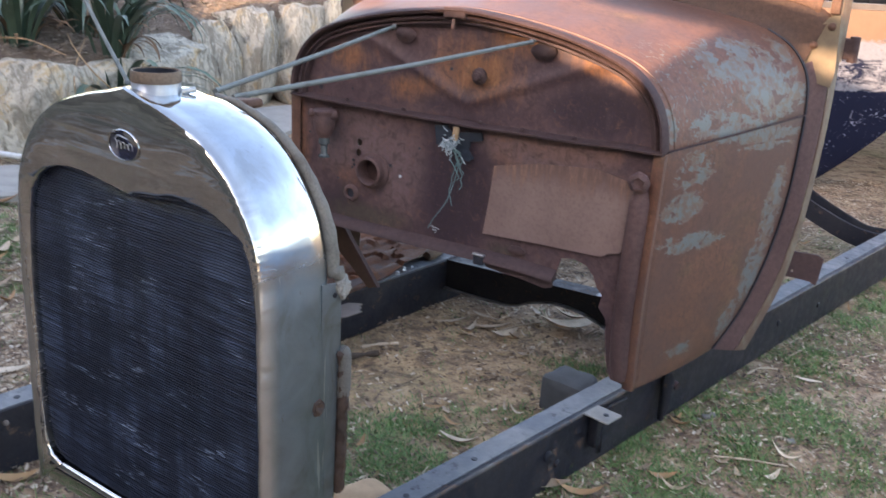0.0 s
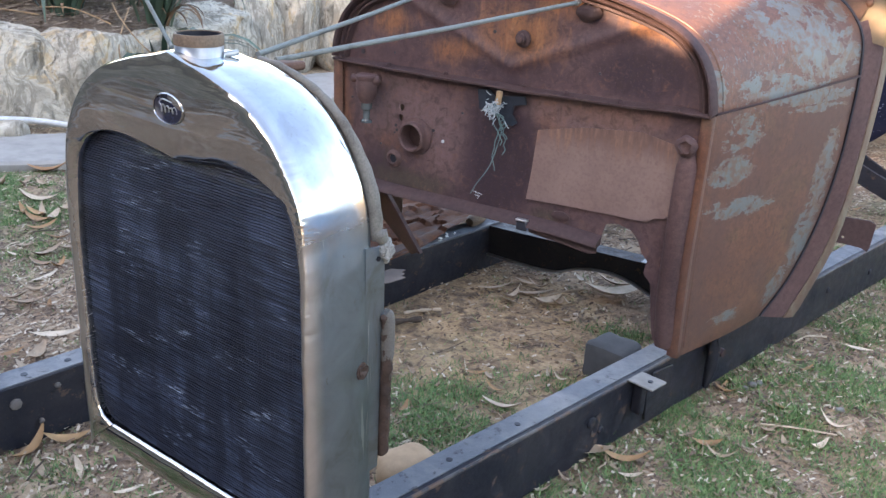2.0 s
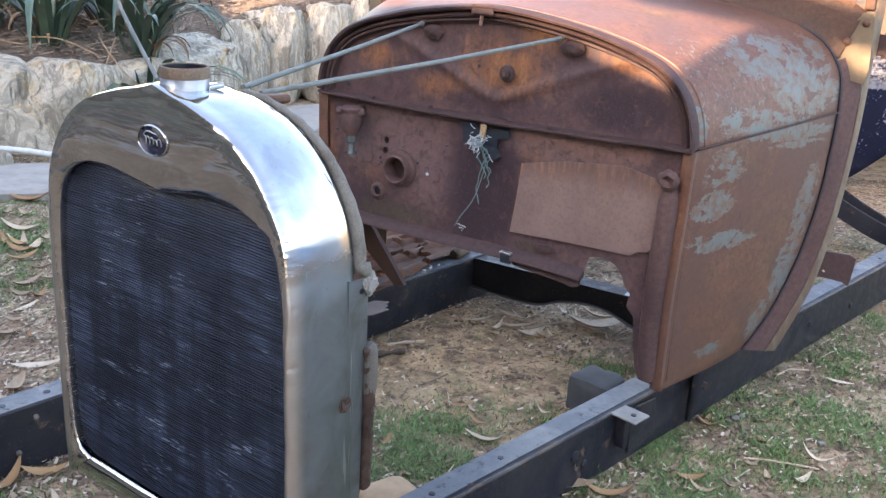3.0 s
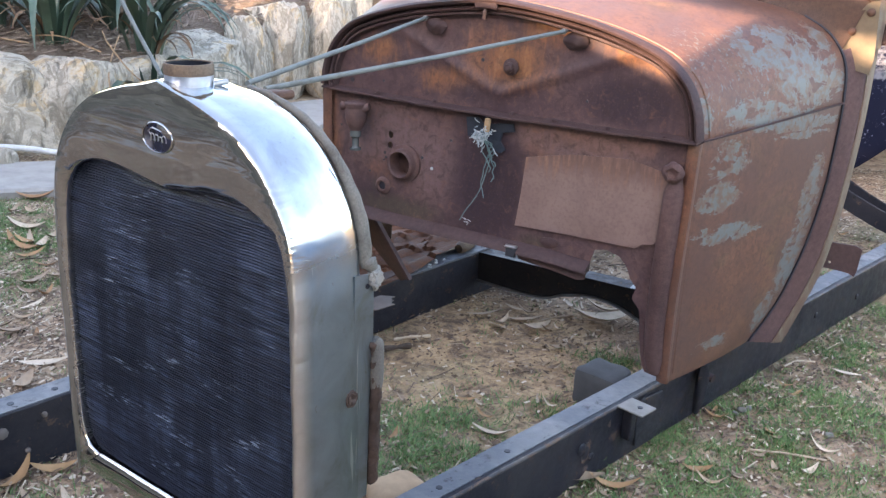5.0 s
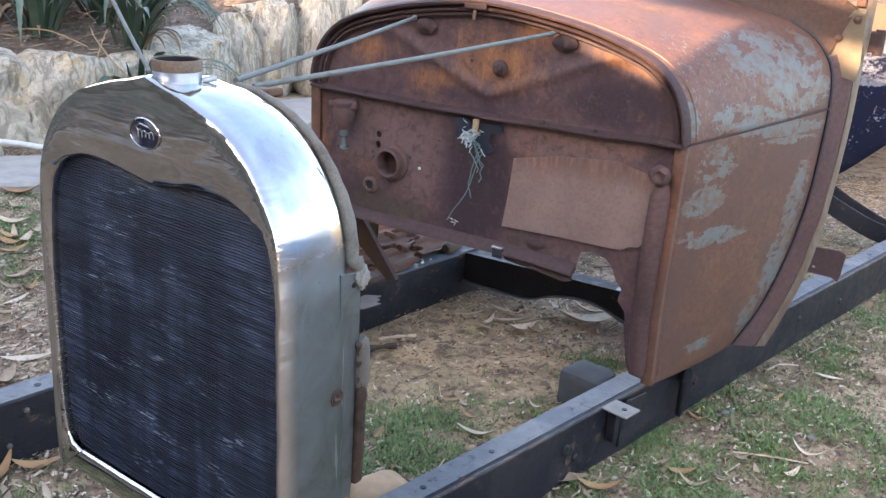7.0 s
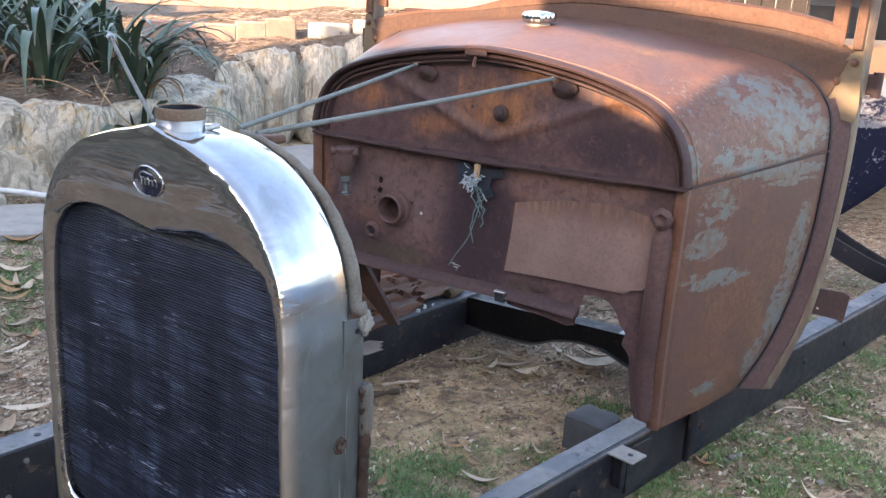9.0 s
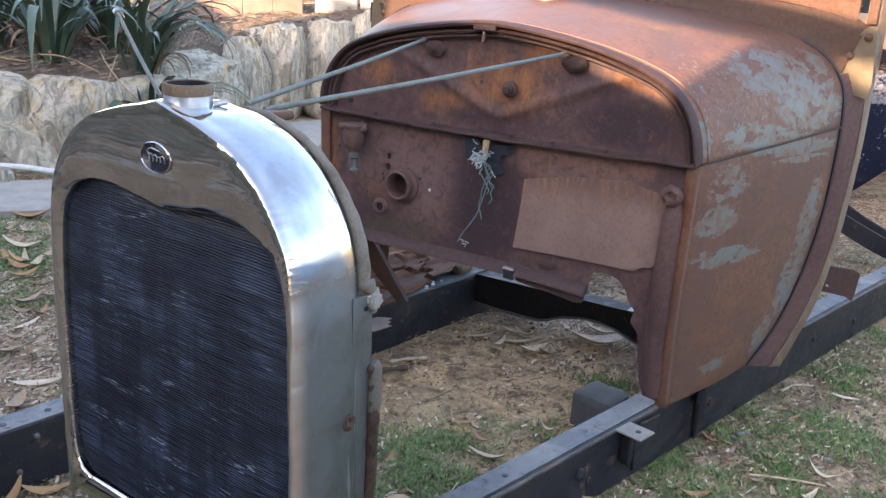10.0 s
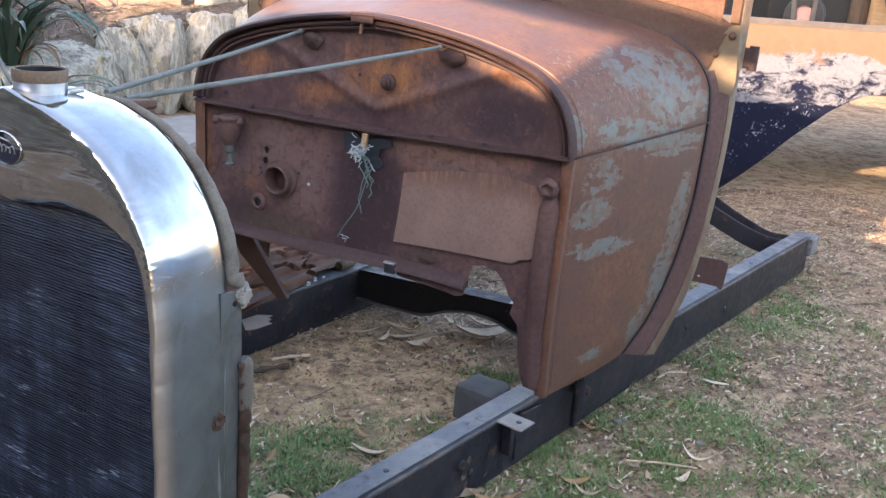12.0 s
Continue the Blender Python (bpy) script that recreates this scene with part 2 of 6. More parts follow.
def sandstone():
    n = Nodes("weathered_sandstone", 0.9)
    big = n.noise(1.7, 8, 0.66, None, 0.8)
    vein = n.noise(2.6, 9, 0.7, n.scaled(2.0, 1.0, 0.7), 1.5)
    fine = n.noise(16, 7, 0.7)
    cleft = n.noise(2.2, 10, 0.75, n.scaled(2.4, 1.2, 0.55, (4, 2, 0)), 0.6)
    c = n.ramp(big, (0.30, (0.32, 0.275, 0.215)), (0.42, (0.50, 0.445, 0.36)), (0.52, (0.70, 0.64, 0.53)), (0.60, (0.64, 0.47, 0.27)), (0.70, (0.45, 0.28, 0.15)))
    c = n.mix(n.ramp(vein, (0.49, 0.0), (0.56, 0.8), (0.60, 0.8), (0.68, 0.1)), c, (0.25, 0.215, 0.17))
    c = n.mix(n.math("MULTIPLY", n.own(), 0.35), c, (0.56, 0.46, 0.34))
    c = n.mix(n.ramp(fine, (0.48, 0.0), (0.72, 0.45)), c, (0.24, 0.215, 0.18))
    c = n.mix(n.ramp(cleft, (0.35, 0.75), (0.42, 0.0)), c, (0.15, 0.125, 0.095))
    h = n.math("ADD", n.math("ADD", n.math("MULTIPLY", vein, 0.6), n.math("MULTIPLY", fine, 0.25)), n.ramp(cleft, (0.33, 0.0), (0.45, 0.5)))
    return n.done(c, None, h, 1.0, 0.04)


def varied(name, a, b, rough=0.7, scale=25, by_island=True, relief=0.3):
    """A plain natural surface whose pieces differ between two colours."""
    n = Nodes(name, rough)
    f = n.island() if by_island else n.own()
    tex = n.noise(scale, 5, 0.65)
    c = n.mix(f, a, b)
    c = n.mix(n.ramp(tex, (0.4, 0.0), (0.7, 0.45)), c, tuple(v * 0.5 for v in a))
    return n.done(c, None, tex, relief, 0.004)


def scraps(name):
    """Dark bark, brown leaf bits and a few pale straws."""
    n = Nodes(name, 0.9)
    c = n.ramp(n.island(), (0.0, (0.075, 0.048, 0.034)), (0.34, (0.16, 0.104, 0.070)), (0.56, (0.25, 0.170, 0.110)), (0.80, (0.38, 0.285, 0.195)), (0.96, (0.60, 0.49, 0.37)))
    return n.done(c, None, n.noise(60, 4), 0.3, 0.004)


def wood(name, light, dark, along=(1, 14, 14), differ=0.45):
    n = Nodes(name, 0.8)
    g = n.noise(7, 7, 0.65, n.scaled(*along), 0.6)
    c = n.ramp(g, (0.32, dark), (0.66, light))
    c = n.mix(n.math("MULTIPLY", n.own(), differ), c, dark)
    return n.done(c, None, g, 0.5, 0.004)


def hulk_paint():
    """Side of an old vehicle: tan top, flaked white, black below."""
    n = Nodes("flaked_white_tan_and_black_paint", 0.5)
    z = n.node("ShaderNodeSeparateXYZ", Vector=n.coord).outputs[2]
    flake = n.noise(5, 10, 0.66, n.scaled(1, 1, 2.2), 0.6)
    chip = n.noise(7, 12, 0.74, n.scaled(1, 1, 2.0, (3, 1, 5)), 0.5)
    spots = n.noise(60, 5, 0.65)
    c = n.mix(spots, (0.105, 0.108, 0.13), (0.195, 0.196, 0.22))
    low = n.ramp(n.math("ADD", z, n.math("MULTIPLY", n.math("SUBTRACT", spots, 0.5), 0.03)), (0.485, 0.5), (0.505, 0.0))
    navy = n.math("ADD", n.math("ADD", chip, low), n.math("MULTIPLY", n.math("SUBTRACT", 0.60, z), 0.45))
    dark = n.mix(n.ramp(n.math("ADD", n.math("MULTIPLY", spots, 0.6), n.math("MULTIPLY", flake, 0.4)), (0.575, 0.0), (0.61, 0.75)), (0.008, 0.010, 0.024), (0.22, 0.235, 0.30))
    c = n.mix(n.ramp(navy, (0.465, 0.0), (0.575, 1.0)), c, dark)
    level = n.math("ADD", z, n.math("MULTIPLY", n.math("SUBTRACT", flake, 0.5), 0.42))
    tan = n.mix(n.noise(14, 5), (0.19, 0.115, 0.078), (0.135, 0.08, 0.056))
    c = n.mix(n.ramp(level, (0.715, 0.0), (0.755, 1.0)), c, tan)
    n.b.inputs["Specular IOR Level"].default_value = 0.06
    return n.done(c, n.ramp(flake, (0.3, 0.5), (0.7, 0.7)), spots, 0.2, 0.003)


M_RUST_DARK = rust("purple_brown_rust", (0.030, 0.019, 0.021), (0.060, 0.036, 0.036), (0.13, 0.066, 0.046), 0.45, 7.5, 0.7)
M_RUST_LOWER = rust("dull_brown_rust", (0.050, 0.029, 0.031), (0.098, 0.058, 0.055), (0.160, 0.088, 0.062), 0.45, 6.5, 0.5)
M_RUST_PLATE = rust("pale_pinkish_rust", (0.12, 0.068, 0.056), (0.19, 0.112, 0.090), (0.22, 0.135, 0.105), 0.5, 7.0, 0.6)
M_RUST_FLOOR = rust("flaking_orange_rust", (0.05, 0.021, 0.013), (0.145, 0.055, 0.026), (0.25, 0.105, 0.048), 0.6, 16.0)
M_RUST_TAN = rust("tan_rusty_primer", (0.058, 0.030, 0.022), (0.110, 0.057, 0.039), (0.155, 0.086, 0.056), 0.6, 8.0)
M_SCUTTLE = rust("brown_scuttle_rust", (0.040, 0.023, 0.019), (0.074, 0.040, 0.028), (0.115, 0.064, 0.040), 0.6, 8.0)
M_COWL = cowl_paint()


def plate_rust():
    """Pale smooth rust that darkens into streaks near the upper edge."""
    n = Nodes("pale_rust_with_streaked_top", 0.7)
    z = n.node("ShaderNodeSeparateXYZ", Vector=n.coord).outputs[2]
    streak = n.noise(26, 6, 0.65, n.scaled(2.2, 1, 0.35))
    cloud = n.noise(7, 5, 0.6)
    fine = n.noise(160, 4)
    c = n.ramp(cloud, (0.32, (0.138, 0.089, 0.080)), (0.55, (0.182, 0.122, 0.110)), (0.72, (0.215, 0.146, 0.128)))
    top = n.math("ADD", z, n.math("MULTIPLY", n.math("SUBTRACT", streak, 0.5), 0.12))
    c = n.mix(n.ramp(top, (0.575, 0.0), (0.615, 1.0)), c, n.ramp(streak, (0.35, (0.075, 0.043, 0.040)), (0.55, (0.135, 0.078, 0.062)), (0.7, (0.21, 0.118, 0.082))))
    c = n.mix(n.ramp(fine, (0.45, 0.0), (0.75, 0.4)), c, (0.09, 0.048, 0.04))
    return n.done(c, n.ramp(cloud, (0.3, 0.55), (0.7, 0.75)), fine, 0.3, 0.001)


def fin_paint():
    """Blue-black fins; pale blue-grey dashes along their rubbed, bent edges paint in glints of light."""
    n = Nodes("black_fins_with_rubbed_edge_glints", 0.4)
    row = n.noise(30, 5, 0.7, n.scaled(0.35, 1, 9))
    column = n.noise(16, 4, 0.6, n.scaled(1.6, 1, 0.25))
    area = n.noise(6, 4, 0.6, n.scaled(0.8, 1, 1.6))
    dash = n.noise(55, 3, 0.6, n.scaled(0.55, 1, 6))
    f = n.math("MULTIPLY", n.ramp(row, (0.40, 0.10), (0.66, 1.0)), n.ramp(area, (0.40, 0.28), (0.60, 1.0)))
    f = n.math("MULTIPLY", f, n.ramp(column, (0.40, 0.22), (0.56, 1.0)))
    c = n.mix(f, (0.0030, 0.0050, 0.013), (0.066, 0.090, 0.145))
    # pale dashes: light caught on fin edges, put into the colour
    worn = n.math("MULTIPLY", n.ramp(dash, (0.55, 0.0), (0.62, 1.0)), n.ramp(n.noise(9, 4, 0.62, n.scaled(0.7, 1, 2.2, (3, 1, 2))), (0.55, 0.0), (0.66, 0.9)))
    c = n.mix(worn, c, (0.23, 0.28, 0.36))
    n.b.inputs["Specular IOR Level"].default_value = 0.3
    return n.done(c, 0.5)


def firewall_rust():
    """Old rust in zones: orange where it runs and painted in at the upper-right sun patch, purple-brown where it is
    dense, greenish grime low down.
    """
    n = Nodes("zoned_firewall_rust", 0.7)
    big = n.noise(9, 7, 0.66, n.scaled(1, 1, 0.8), 0.9)
    run = n.noise(24, 6, 0.65, n.scaled(1.6, 1, 0.45), 0.5)
    fine = n.noise(120, 5, 0.65)
    c = n.ramp(big, (0.3, (0.044, 0.027, 0.034)), (0.5, (0.074, 0.044, 0.048)), (0.72, (0.112, 0.066, 0.063)))

    def zone(items, lo, hi):
        out = None
        for at, size, weight in items:
            b = n.math("MULTIPLY", n.blob(at, size), weight)
            out = b if out is None else n.math("MAXIMUM", out, b)
        out = n.math("ADD", n.math("MULTIPLY", out, 0.55), n.math("MULTIPLY", run, 0.5))
        return n.ramp(n.math("ADD", out, n.math("MULTIPLY", big, 0.4)), (lo, 0.0), (hi, 1.0))

    # heaviest blob, at (0.36, 0.850), paints the sun patch's orange into the rust
    warm = zone([((0.03, 0, 0.80), (0.17, 0.3, 0.13), 1.0), ((0.12, 0, 0.87), (0.17, 0.3, 0.06), 1.0), ((-0.14, 0, 0.745), (0.15, 0.3, 0.06), 0.9), ((-0.30, 0, 0.79), (0.13, 0.3, 0.07), 0.8), ((0.36, 0, 0.850), (0.16, 0.3, 0.055), 1.5),
                 ((-0.44, 0, 0.58), (0.06, 0.3, 0.25), 0.75), ((0.12, 0, 0.64), (0.08, 0.3, 0.08), 0.9), ((0.25, 0, 0.660), (0.22, 0.3, 0.045), 1.1), ((-0.30, 0, 0.52), (0.14, 0.3, 0.1), 0.45)], 0.62, 0.86)
    c = n.mix(n.math("MULTIPLY", warm, 0.85), c, n.ramp(run, (0.3, (0.14, 0.062, 0.036)), (0.55, (0.215, 0.094, 0.042)), (0.75, (0.30, 0.145, 0.062))))
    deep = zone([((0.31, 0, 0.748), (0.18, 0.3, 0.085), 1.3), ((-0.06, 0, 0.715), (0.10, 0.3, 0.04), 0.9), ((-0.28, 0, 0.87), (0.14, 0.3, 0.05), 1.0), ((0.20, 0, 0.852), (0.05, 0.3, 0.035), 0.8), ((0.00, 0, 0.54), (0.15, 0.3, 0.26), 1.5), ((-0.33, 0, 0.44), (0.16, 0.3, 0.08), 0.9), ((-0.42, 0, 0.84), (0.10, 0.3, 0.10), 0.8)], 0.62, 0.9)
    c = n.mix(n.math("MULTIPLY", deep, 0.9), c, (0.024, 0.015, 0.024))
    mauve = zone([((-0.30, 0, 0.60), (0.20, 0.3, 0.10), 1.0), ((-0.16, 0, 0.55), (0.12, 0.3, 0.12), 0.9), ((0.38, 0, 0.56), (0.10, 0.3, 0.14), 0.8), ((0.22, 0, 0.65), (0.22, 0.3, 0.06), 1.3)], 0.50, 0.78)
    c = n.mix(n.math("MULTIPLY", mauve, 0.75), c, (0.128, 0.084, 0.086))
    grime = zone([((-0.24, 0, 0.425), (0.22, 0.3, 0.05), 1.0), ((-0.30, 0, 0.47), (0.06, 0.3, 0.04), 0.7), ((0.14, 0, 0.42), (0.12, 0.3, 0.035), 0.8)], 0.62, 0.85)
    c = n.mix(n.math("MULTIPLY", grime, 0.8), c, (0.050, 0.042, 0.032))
    mottle = n.noise(38, 6, 0.7, None, 0.8)
    c = n.mix(n.ramp(mottle, (0.38, 0.55), (0.5, 0.0)), c, (0.034, 0.020, 0.021))
    c = n.mix(n.ramp(mottle, (0.56, 0.0), (0.7, 0.35)), c, (0.20, 0.098, 0.055))
    c = n.mix(n.ramp(fine, (0.45, 0.0), (0.72, 0.45)), c, (0.045, 0.026, 0.025))
    c = n.mix(n.ramp(n.noise(300, 2), (0.62, 0.0), (0.8, 0.35)), c, (0.22, 0.14, 0.11))
    n.b.inputs["Specular IOR Level"].default_value = 0.3
    return n.done(c, n.ramp(big, (0.3, 0.5), (0.7, 0.78)), n.math("ADD", n.math("MULTIPLY", fine, 0.5), n.math("ADD", n.math("MULTIPLY", big, 0.5), n.math("MULTIPLY", mottle, 0.35))), 0.35, 0.003)


def primer():
    """Grey-green primer worn through to rust in upright streaks."""
    n = Nodes("worn_grey_green_primer", 0.6)
    f = n.noise(14, 8, 0.68, n.scaled(2.2, 2.2, 0.6), 0.4)
    fine = n.noise(90, 5, 0.65)
    c = n.ramp(f, (0.38, (0.105, 0.060, 0.042)), (0.49, (0.125, 0.085, 0.060)), (0.58, (0.155, 0.128, 0.092)), (0.70, (0.180, 0.165, 0.122)))
    c = n.mix(n.ramp(fine, (0.45, 0.0), (0.72, 0.5)), c, (0.085, 0.048, 0.034))
    return n.done(c, None, fine, 0.3, 0.0015)


M_FIREWALL = firewall_rust()
M_FIN = fin_paint()
M_COVER = plate_rust()
M_CHROME = plated()
M_NECKPLATE = dull_steel("cloudy_nickel_neck", (0.50, 0.57, 0.66))
M_STEEL = dull_steel("dull_plated_steel")
M_ROD = rust("weathered_grey_rod", (0.085, 0.078, 0.066), (0.165, 0.180, 0.172), (0.23, 0.245, 0.235), 0.5, 30.0, 1.0)
M_STRAPRUST = rust("dark_strap_rust", (0.030, 0.020, 0.017), (0.060, 0.036, 0.027), (0.17, 0.15, 0.13), 0.5, 16, 0.5)
M_NECK = rust("brown_brass_neck", (0.10, 0.07, 0.05), (0.17, 0.12, 0.085), (0.25, 0.18, 0.12), 0.5, 20)
M_CORE = painted_black("black_radiator_paint", (0.008, 0.010, 0.018), (0.03, 0.034, 0.046), 0.3, 0.45)
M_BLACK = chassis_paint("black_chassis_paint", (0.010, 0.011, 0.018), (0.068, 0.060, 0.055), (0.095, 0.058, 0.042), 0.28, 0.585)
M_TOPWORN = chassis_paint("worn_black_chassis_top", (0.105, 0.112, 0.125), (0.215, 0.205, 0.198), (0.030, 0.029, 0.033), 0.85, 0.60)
M_WORNEDGE = chassis_paint("rust_worn_edge", (0.030, 0.028, 0.032), (0.15, 0.125, 0.105), (0.13, 0.075, 0.050), 0.6, 0.52)
M_BADGE = painted_black("dark_blue_enamel", (0.012, 0.014, 0.035), (0.05, 0.05, 0.07), 0.2, 0.25)
M_FELT = rust("grey_woven_lacing", (0.085, 0.072, 0.058), (0.17, 0.158, 0.138), (0.27, 0.255, 0.23), 0.5, 34.0)
M_SLEEVE = rust("grey_worn_sleeve", (0.060, 0.052, 0.044), (0.125, 0.112, 0.098), (0.20, 0.185, 0.165), 0.5, 26, 0.5)
M_FRAY = varied("pale_frayed_lacing", (0.25, 0.24, 0.22), (0.30, 0.285, 0.26), 0.95, 220, False, 1.0)
M_CORD = varied("pale_blue_frayed_cord", (0.11, 0.18, 0.22), (0.46, 0.50, 0.51), 0.9, 80)
M_STRAND = varied("grey_green_cord", (0.07, 0.13, 0.14), (0.13, 0.19, 0.19), 0.9, 80)
M_CORD_DARK = varied("dark_blue_cloth", (0.006, 0.010, 0.018), (0.012, 0.019, 0.032), 0.9, 60)
M_DIRT = dirt()
M_MULCH = mulch()
M_STONE = sandstone()
M_SLAB = varied("grey_concrete_slab", (0.32, 0.295, 0.265), (0.37, 0.345, 0.31), 0.9, 12, False)
M_BLOCK = varied("pink_concrete_edging", (0.30, 0.18, 0.14), (0.36, 0.25, 0.20), 0.9, 14, False)
M_GRASS = varied("sparse_green_grass", (0.062, 0.140, 0.040), (0.23, 0.32, 0.11), 0.7, 30)
M_LEAF = varied("dry_gum_leaf", (0.38, 0.265, 0.170), (0.66, 0.53, 0.39), 0.75, 40, False)
M_LEAF_MIX = varied("mixed_gum_leaves", (0.17, 0.10, 0.06), (0.48, 0.36, 0.25), 0.75, 40)
M_LEAF_BROWN = varied("brown_gum_leaf", (0.30, 0.155, 0.07), (0.42, 0.25, 0.12), 0.75, 40, False)
M_STRAW = scraps("straw_and_bark_bits")
M_BARK = varied("bark_and_stick_bits", (0.10, 0.064, 0.046), (0.42, 0.32, 0.235), 0.9, 60)
M_CRUMB = varied("soil_crumbs", (0.12, 0.075, 0.046), (0.36, 0.25, 0.16), 0.95, 60)
M_SHED = wood("dark_shed_boards", (0.050, 0.036, 0.028), (0.018, 0.013, 0.010), (14, 14, 1))
M_STRAP = varied("dark_green_strap_leaf", (0.034, 0.066, 0.044), (0.095, 0.140, 0.095), 0.38, 12, False)
M_DEADLEAF = varied("dry_brown_strap_leaf", (0.13, 0.070, 0.040), (0.30, 0.185, 0.105), 0.8, 14, False)
M_PIPE = varied("white_plastic_pipe", (0.62, 0.63, 0.62), (0.66, 0.66, 0.64), 0.5, 30, False)
M_HULK = hulk_paint()
M_TYRE = painted_black("tyre_rubber", (0.02, 0.02, 0.021), (0.1, 0.09, 0.08), 0.4, 0.7)
M_HUB = varied("faded_pink_hub", (0.62, 0.33, 0.30), (0.66, 0.38, 0.34), 0.6, 30, False)
M_OLDWOOD = wood("grey_brown_old_boards", (0.12, 0.085, 0.06), (0.045, 0.03, 0.022), (14, 14, 1))
M_TIMBER = wood("cut_timber", (0.45, 0.30, 0.17), (0.25, 0.15, 0.08))
M_OFFCUT = varied("pale_orange_cut_wood", (0.46, 0.29, 0.165), (0.52, 0.34, 0.20), 0.85, 22, False, 0.4)
M_BOARDS = wood("weathered_weatherboard", (0.34, 0.31, 0.26), (0.05, 0.045, 0.040), (1, 14, 14), 0.85)
# blue only to be mirrored in the chrome side
M_PALE = wood("blue_boards_for_reflection", (0.27, 0.42, 0.64), (0.20, 0.32, 0.49), (14, 1, 14), 0.5)
M_FASCIA = varied("red_brown_fascia_paint", (0.10, 0.035, 0.028), (0.13, 0.05, 0.04), 0.6, 20, False)
# near-black holds the shade of the interior where these things stand
M_DEEP = varied("stored_things_in_painted_shade", (0.020, 0.018, 0.018), (0.035, 0.032, 0.032), 0.8, 8, False)
M_GUSSET = varied("tan_bare_primer", (0.125, 0.092, 0.058), (0.15, 0.11, 0.07), 0.7, 30, False)
M_PEBBLE = varied("grey_pebble", (0.17, 0.155, 0.135), (0.25, 0.23, 0.205), 0.9, 60, False)
M_SLATE = varied("dark_grey_stone", (0.065, 0.068, 0.072), (0.095, 0.098, 0.100), 0.8, 30, False)
M_RAIL = varied("grey_brown_rail", (0.10, 0.085, 0.08), (0.13, 0.11, 0.10), 0.7, 20, False)
M_PRIMER = primer()
M_EDGE = dull_steel("rubbed_steel_edge", (0.30, 0.31, 0.33))
M_SUNLIT_END = varied("pale_sunlit_steel", (0.40, 0.41, 0.42), (0.46, 0.47, 0.48), 0.5, 40, False)
M_TAB = varied("pale_worn_tab", (0.19, 0.175, 0.16), (0.23, 0.215, 0.195), 0.6, 40, False)
M_GLASSY = varied("cloudy_glass_bowl", (0.07, 0.085, 0.09), (0.09, 0.10, 0.10), 0.2, 30, False)

# ---------------------------------------------------------------- shape tools


def part(name, bm, material, parent, label="", smooth=True, thick=0.0, bevel=0.0, offset=0.0):
    """Links a bmesh as one mesh object under a thing or a part."""
    bmesh.ops.recalc_face_normals(bm, faces=bm.faces)
    me = bpy.data.meshes.new(name)
    bm.to_mesh(me)
    bm.free()
    if smooth:
        me.shade_smooth()
    me.materials.append(material)
    ob = new(name, me)
    ob.parent = parent
    if label:
        ob["label"] = label
    if thick:
        mod = ob.modifiers.new("thick", "SOLIDIFY")
        mod.thickness, mod.offset = thick, offset
    if bevel:
        mod = ob.modifiers.new("round", "BEVEL")
        mod.width, mod.segments, mod.limit_method, mod.angle_limit = bevel, 2, "ANGLE", radians(40)
    if smooth and (bevel or thick):
        mod = ob.modifiers.new("normals", "WEIGHTED_NORMAL")
        mod.keep_sharp = True
    if smooth:
        me.set_sharp_from_angle(angle=radians(38))
    return ob


def empty(name, m, label, category, group="", kind=""):
    ob = new(name)
    ob.matrix_world = m
    return tagged(ob, label, category, group, kind)


def smooth_line(pts, n):
    """n points at even steps along a smooth curve through pts."""
    p = [Vector(q) for q in pts]
    p = [p[0] * 2 - p[1], *p, p[-1] * 2 - p[-2]]
    fine = []
    for a, b, c, d in zip(p, p[1:], p[2:], p[3:]):
        for k in range(16):
            t = k / 16
            fine.append(0.5 * (2 * b + (c - a) * t + (2 * a - 5 * b + 4 * c - d) * t * t + (3 * b - a - 3 * c + d) * t**3))
    fine.append(p[-2])
    run = [0.0]
    for a, b in zip(fine, fine[1:]):
        run.append(run[-1] + (b - a).length)
    out, k = [], 0
    for i in range(n):
        want = run[-1] * i / (n - 1)
        while k < len(run) - 2 and run[k + 1] < want:
            k += 1
        f = (want - run[k]) / max(run[k + 1] - run[k], 1e-9)
        out.append(fine[k].lerp(fine[k + 1], min(max(f, 0), 1)))
    return out


def mirrored(half):
    """A whole profile from its right half, which starts in the middle: from left to right."""
    return [(-u, z) for u, z in reversed(half[1:])] + list(half)


def loft(rows, closed=False):
    bm = bmesh.new()
    vs = [[bm.verts.new(q) for q in row] for row in rows]
    for a, b in zip(vs, vs[1:]):
        n = len(a)
        for i in range(n if closed else n - 1):
            bm.faces.new((a[i], a[(i + 1) % n], b[(i + 1) % n], b[i]))
    return bm


def tube(pts, r, seg=10, bm=None):
    """A round bar along pts; r is one radius or one for each point."""
    bm = bm or bmesh.new()
    pts = [Vector(q) for q in pts]
    rs = r if isinstance(r, (list, tuple)) else [r] * len(pts)
    rows, up = [], None
    for i, q in enumerate(pts):
        way = (pts[min(i + 1, len(pts) - 1)] - pts[max(i - 1, 0)]).normalized()
        if up is None:
            up = way.orthogonal().normalized()
        up = (up - way * up.dot(way)).normalized()
        side = way.cross(up)
        rows.append([bm.verts.new(q + rs[i] * (up * math.cos(a) + side * math.sin(a))) for a in (math.tau * k / seg for k in range(seg))])
    for a, b in zip(rows, rows[1:]):
        for i in range(seg):
            bm.faces.new((a[i], a[(i + 1) % seg], b[(i + 1) % seg], b[i]))
    bm.faces.new(rows[0][::-1])
    bm.faces.new(rows[-1])
    return bm


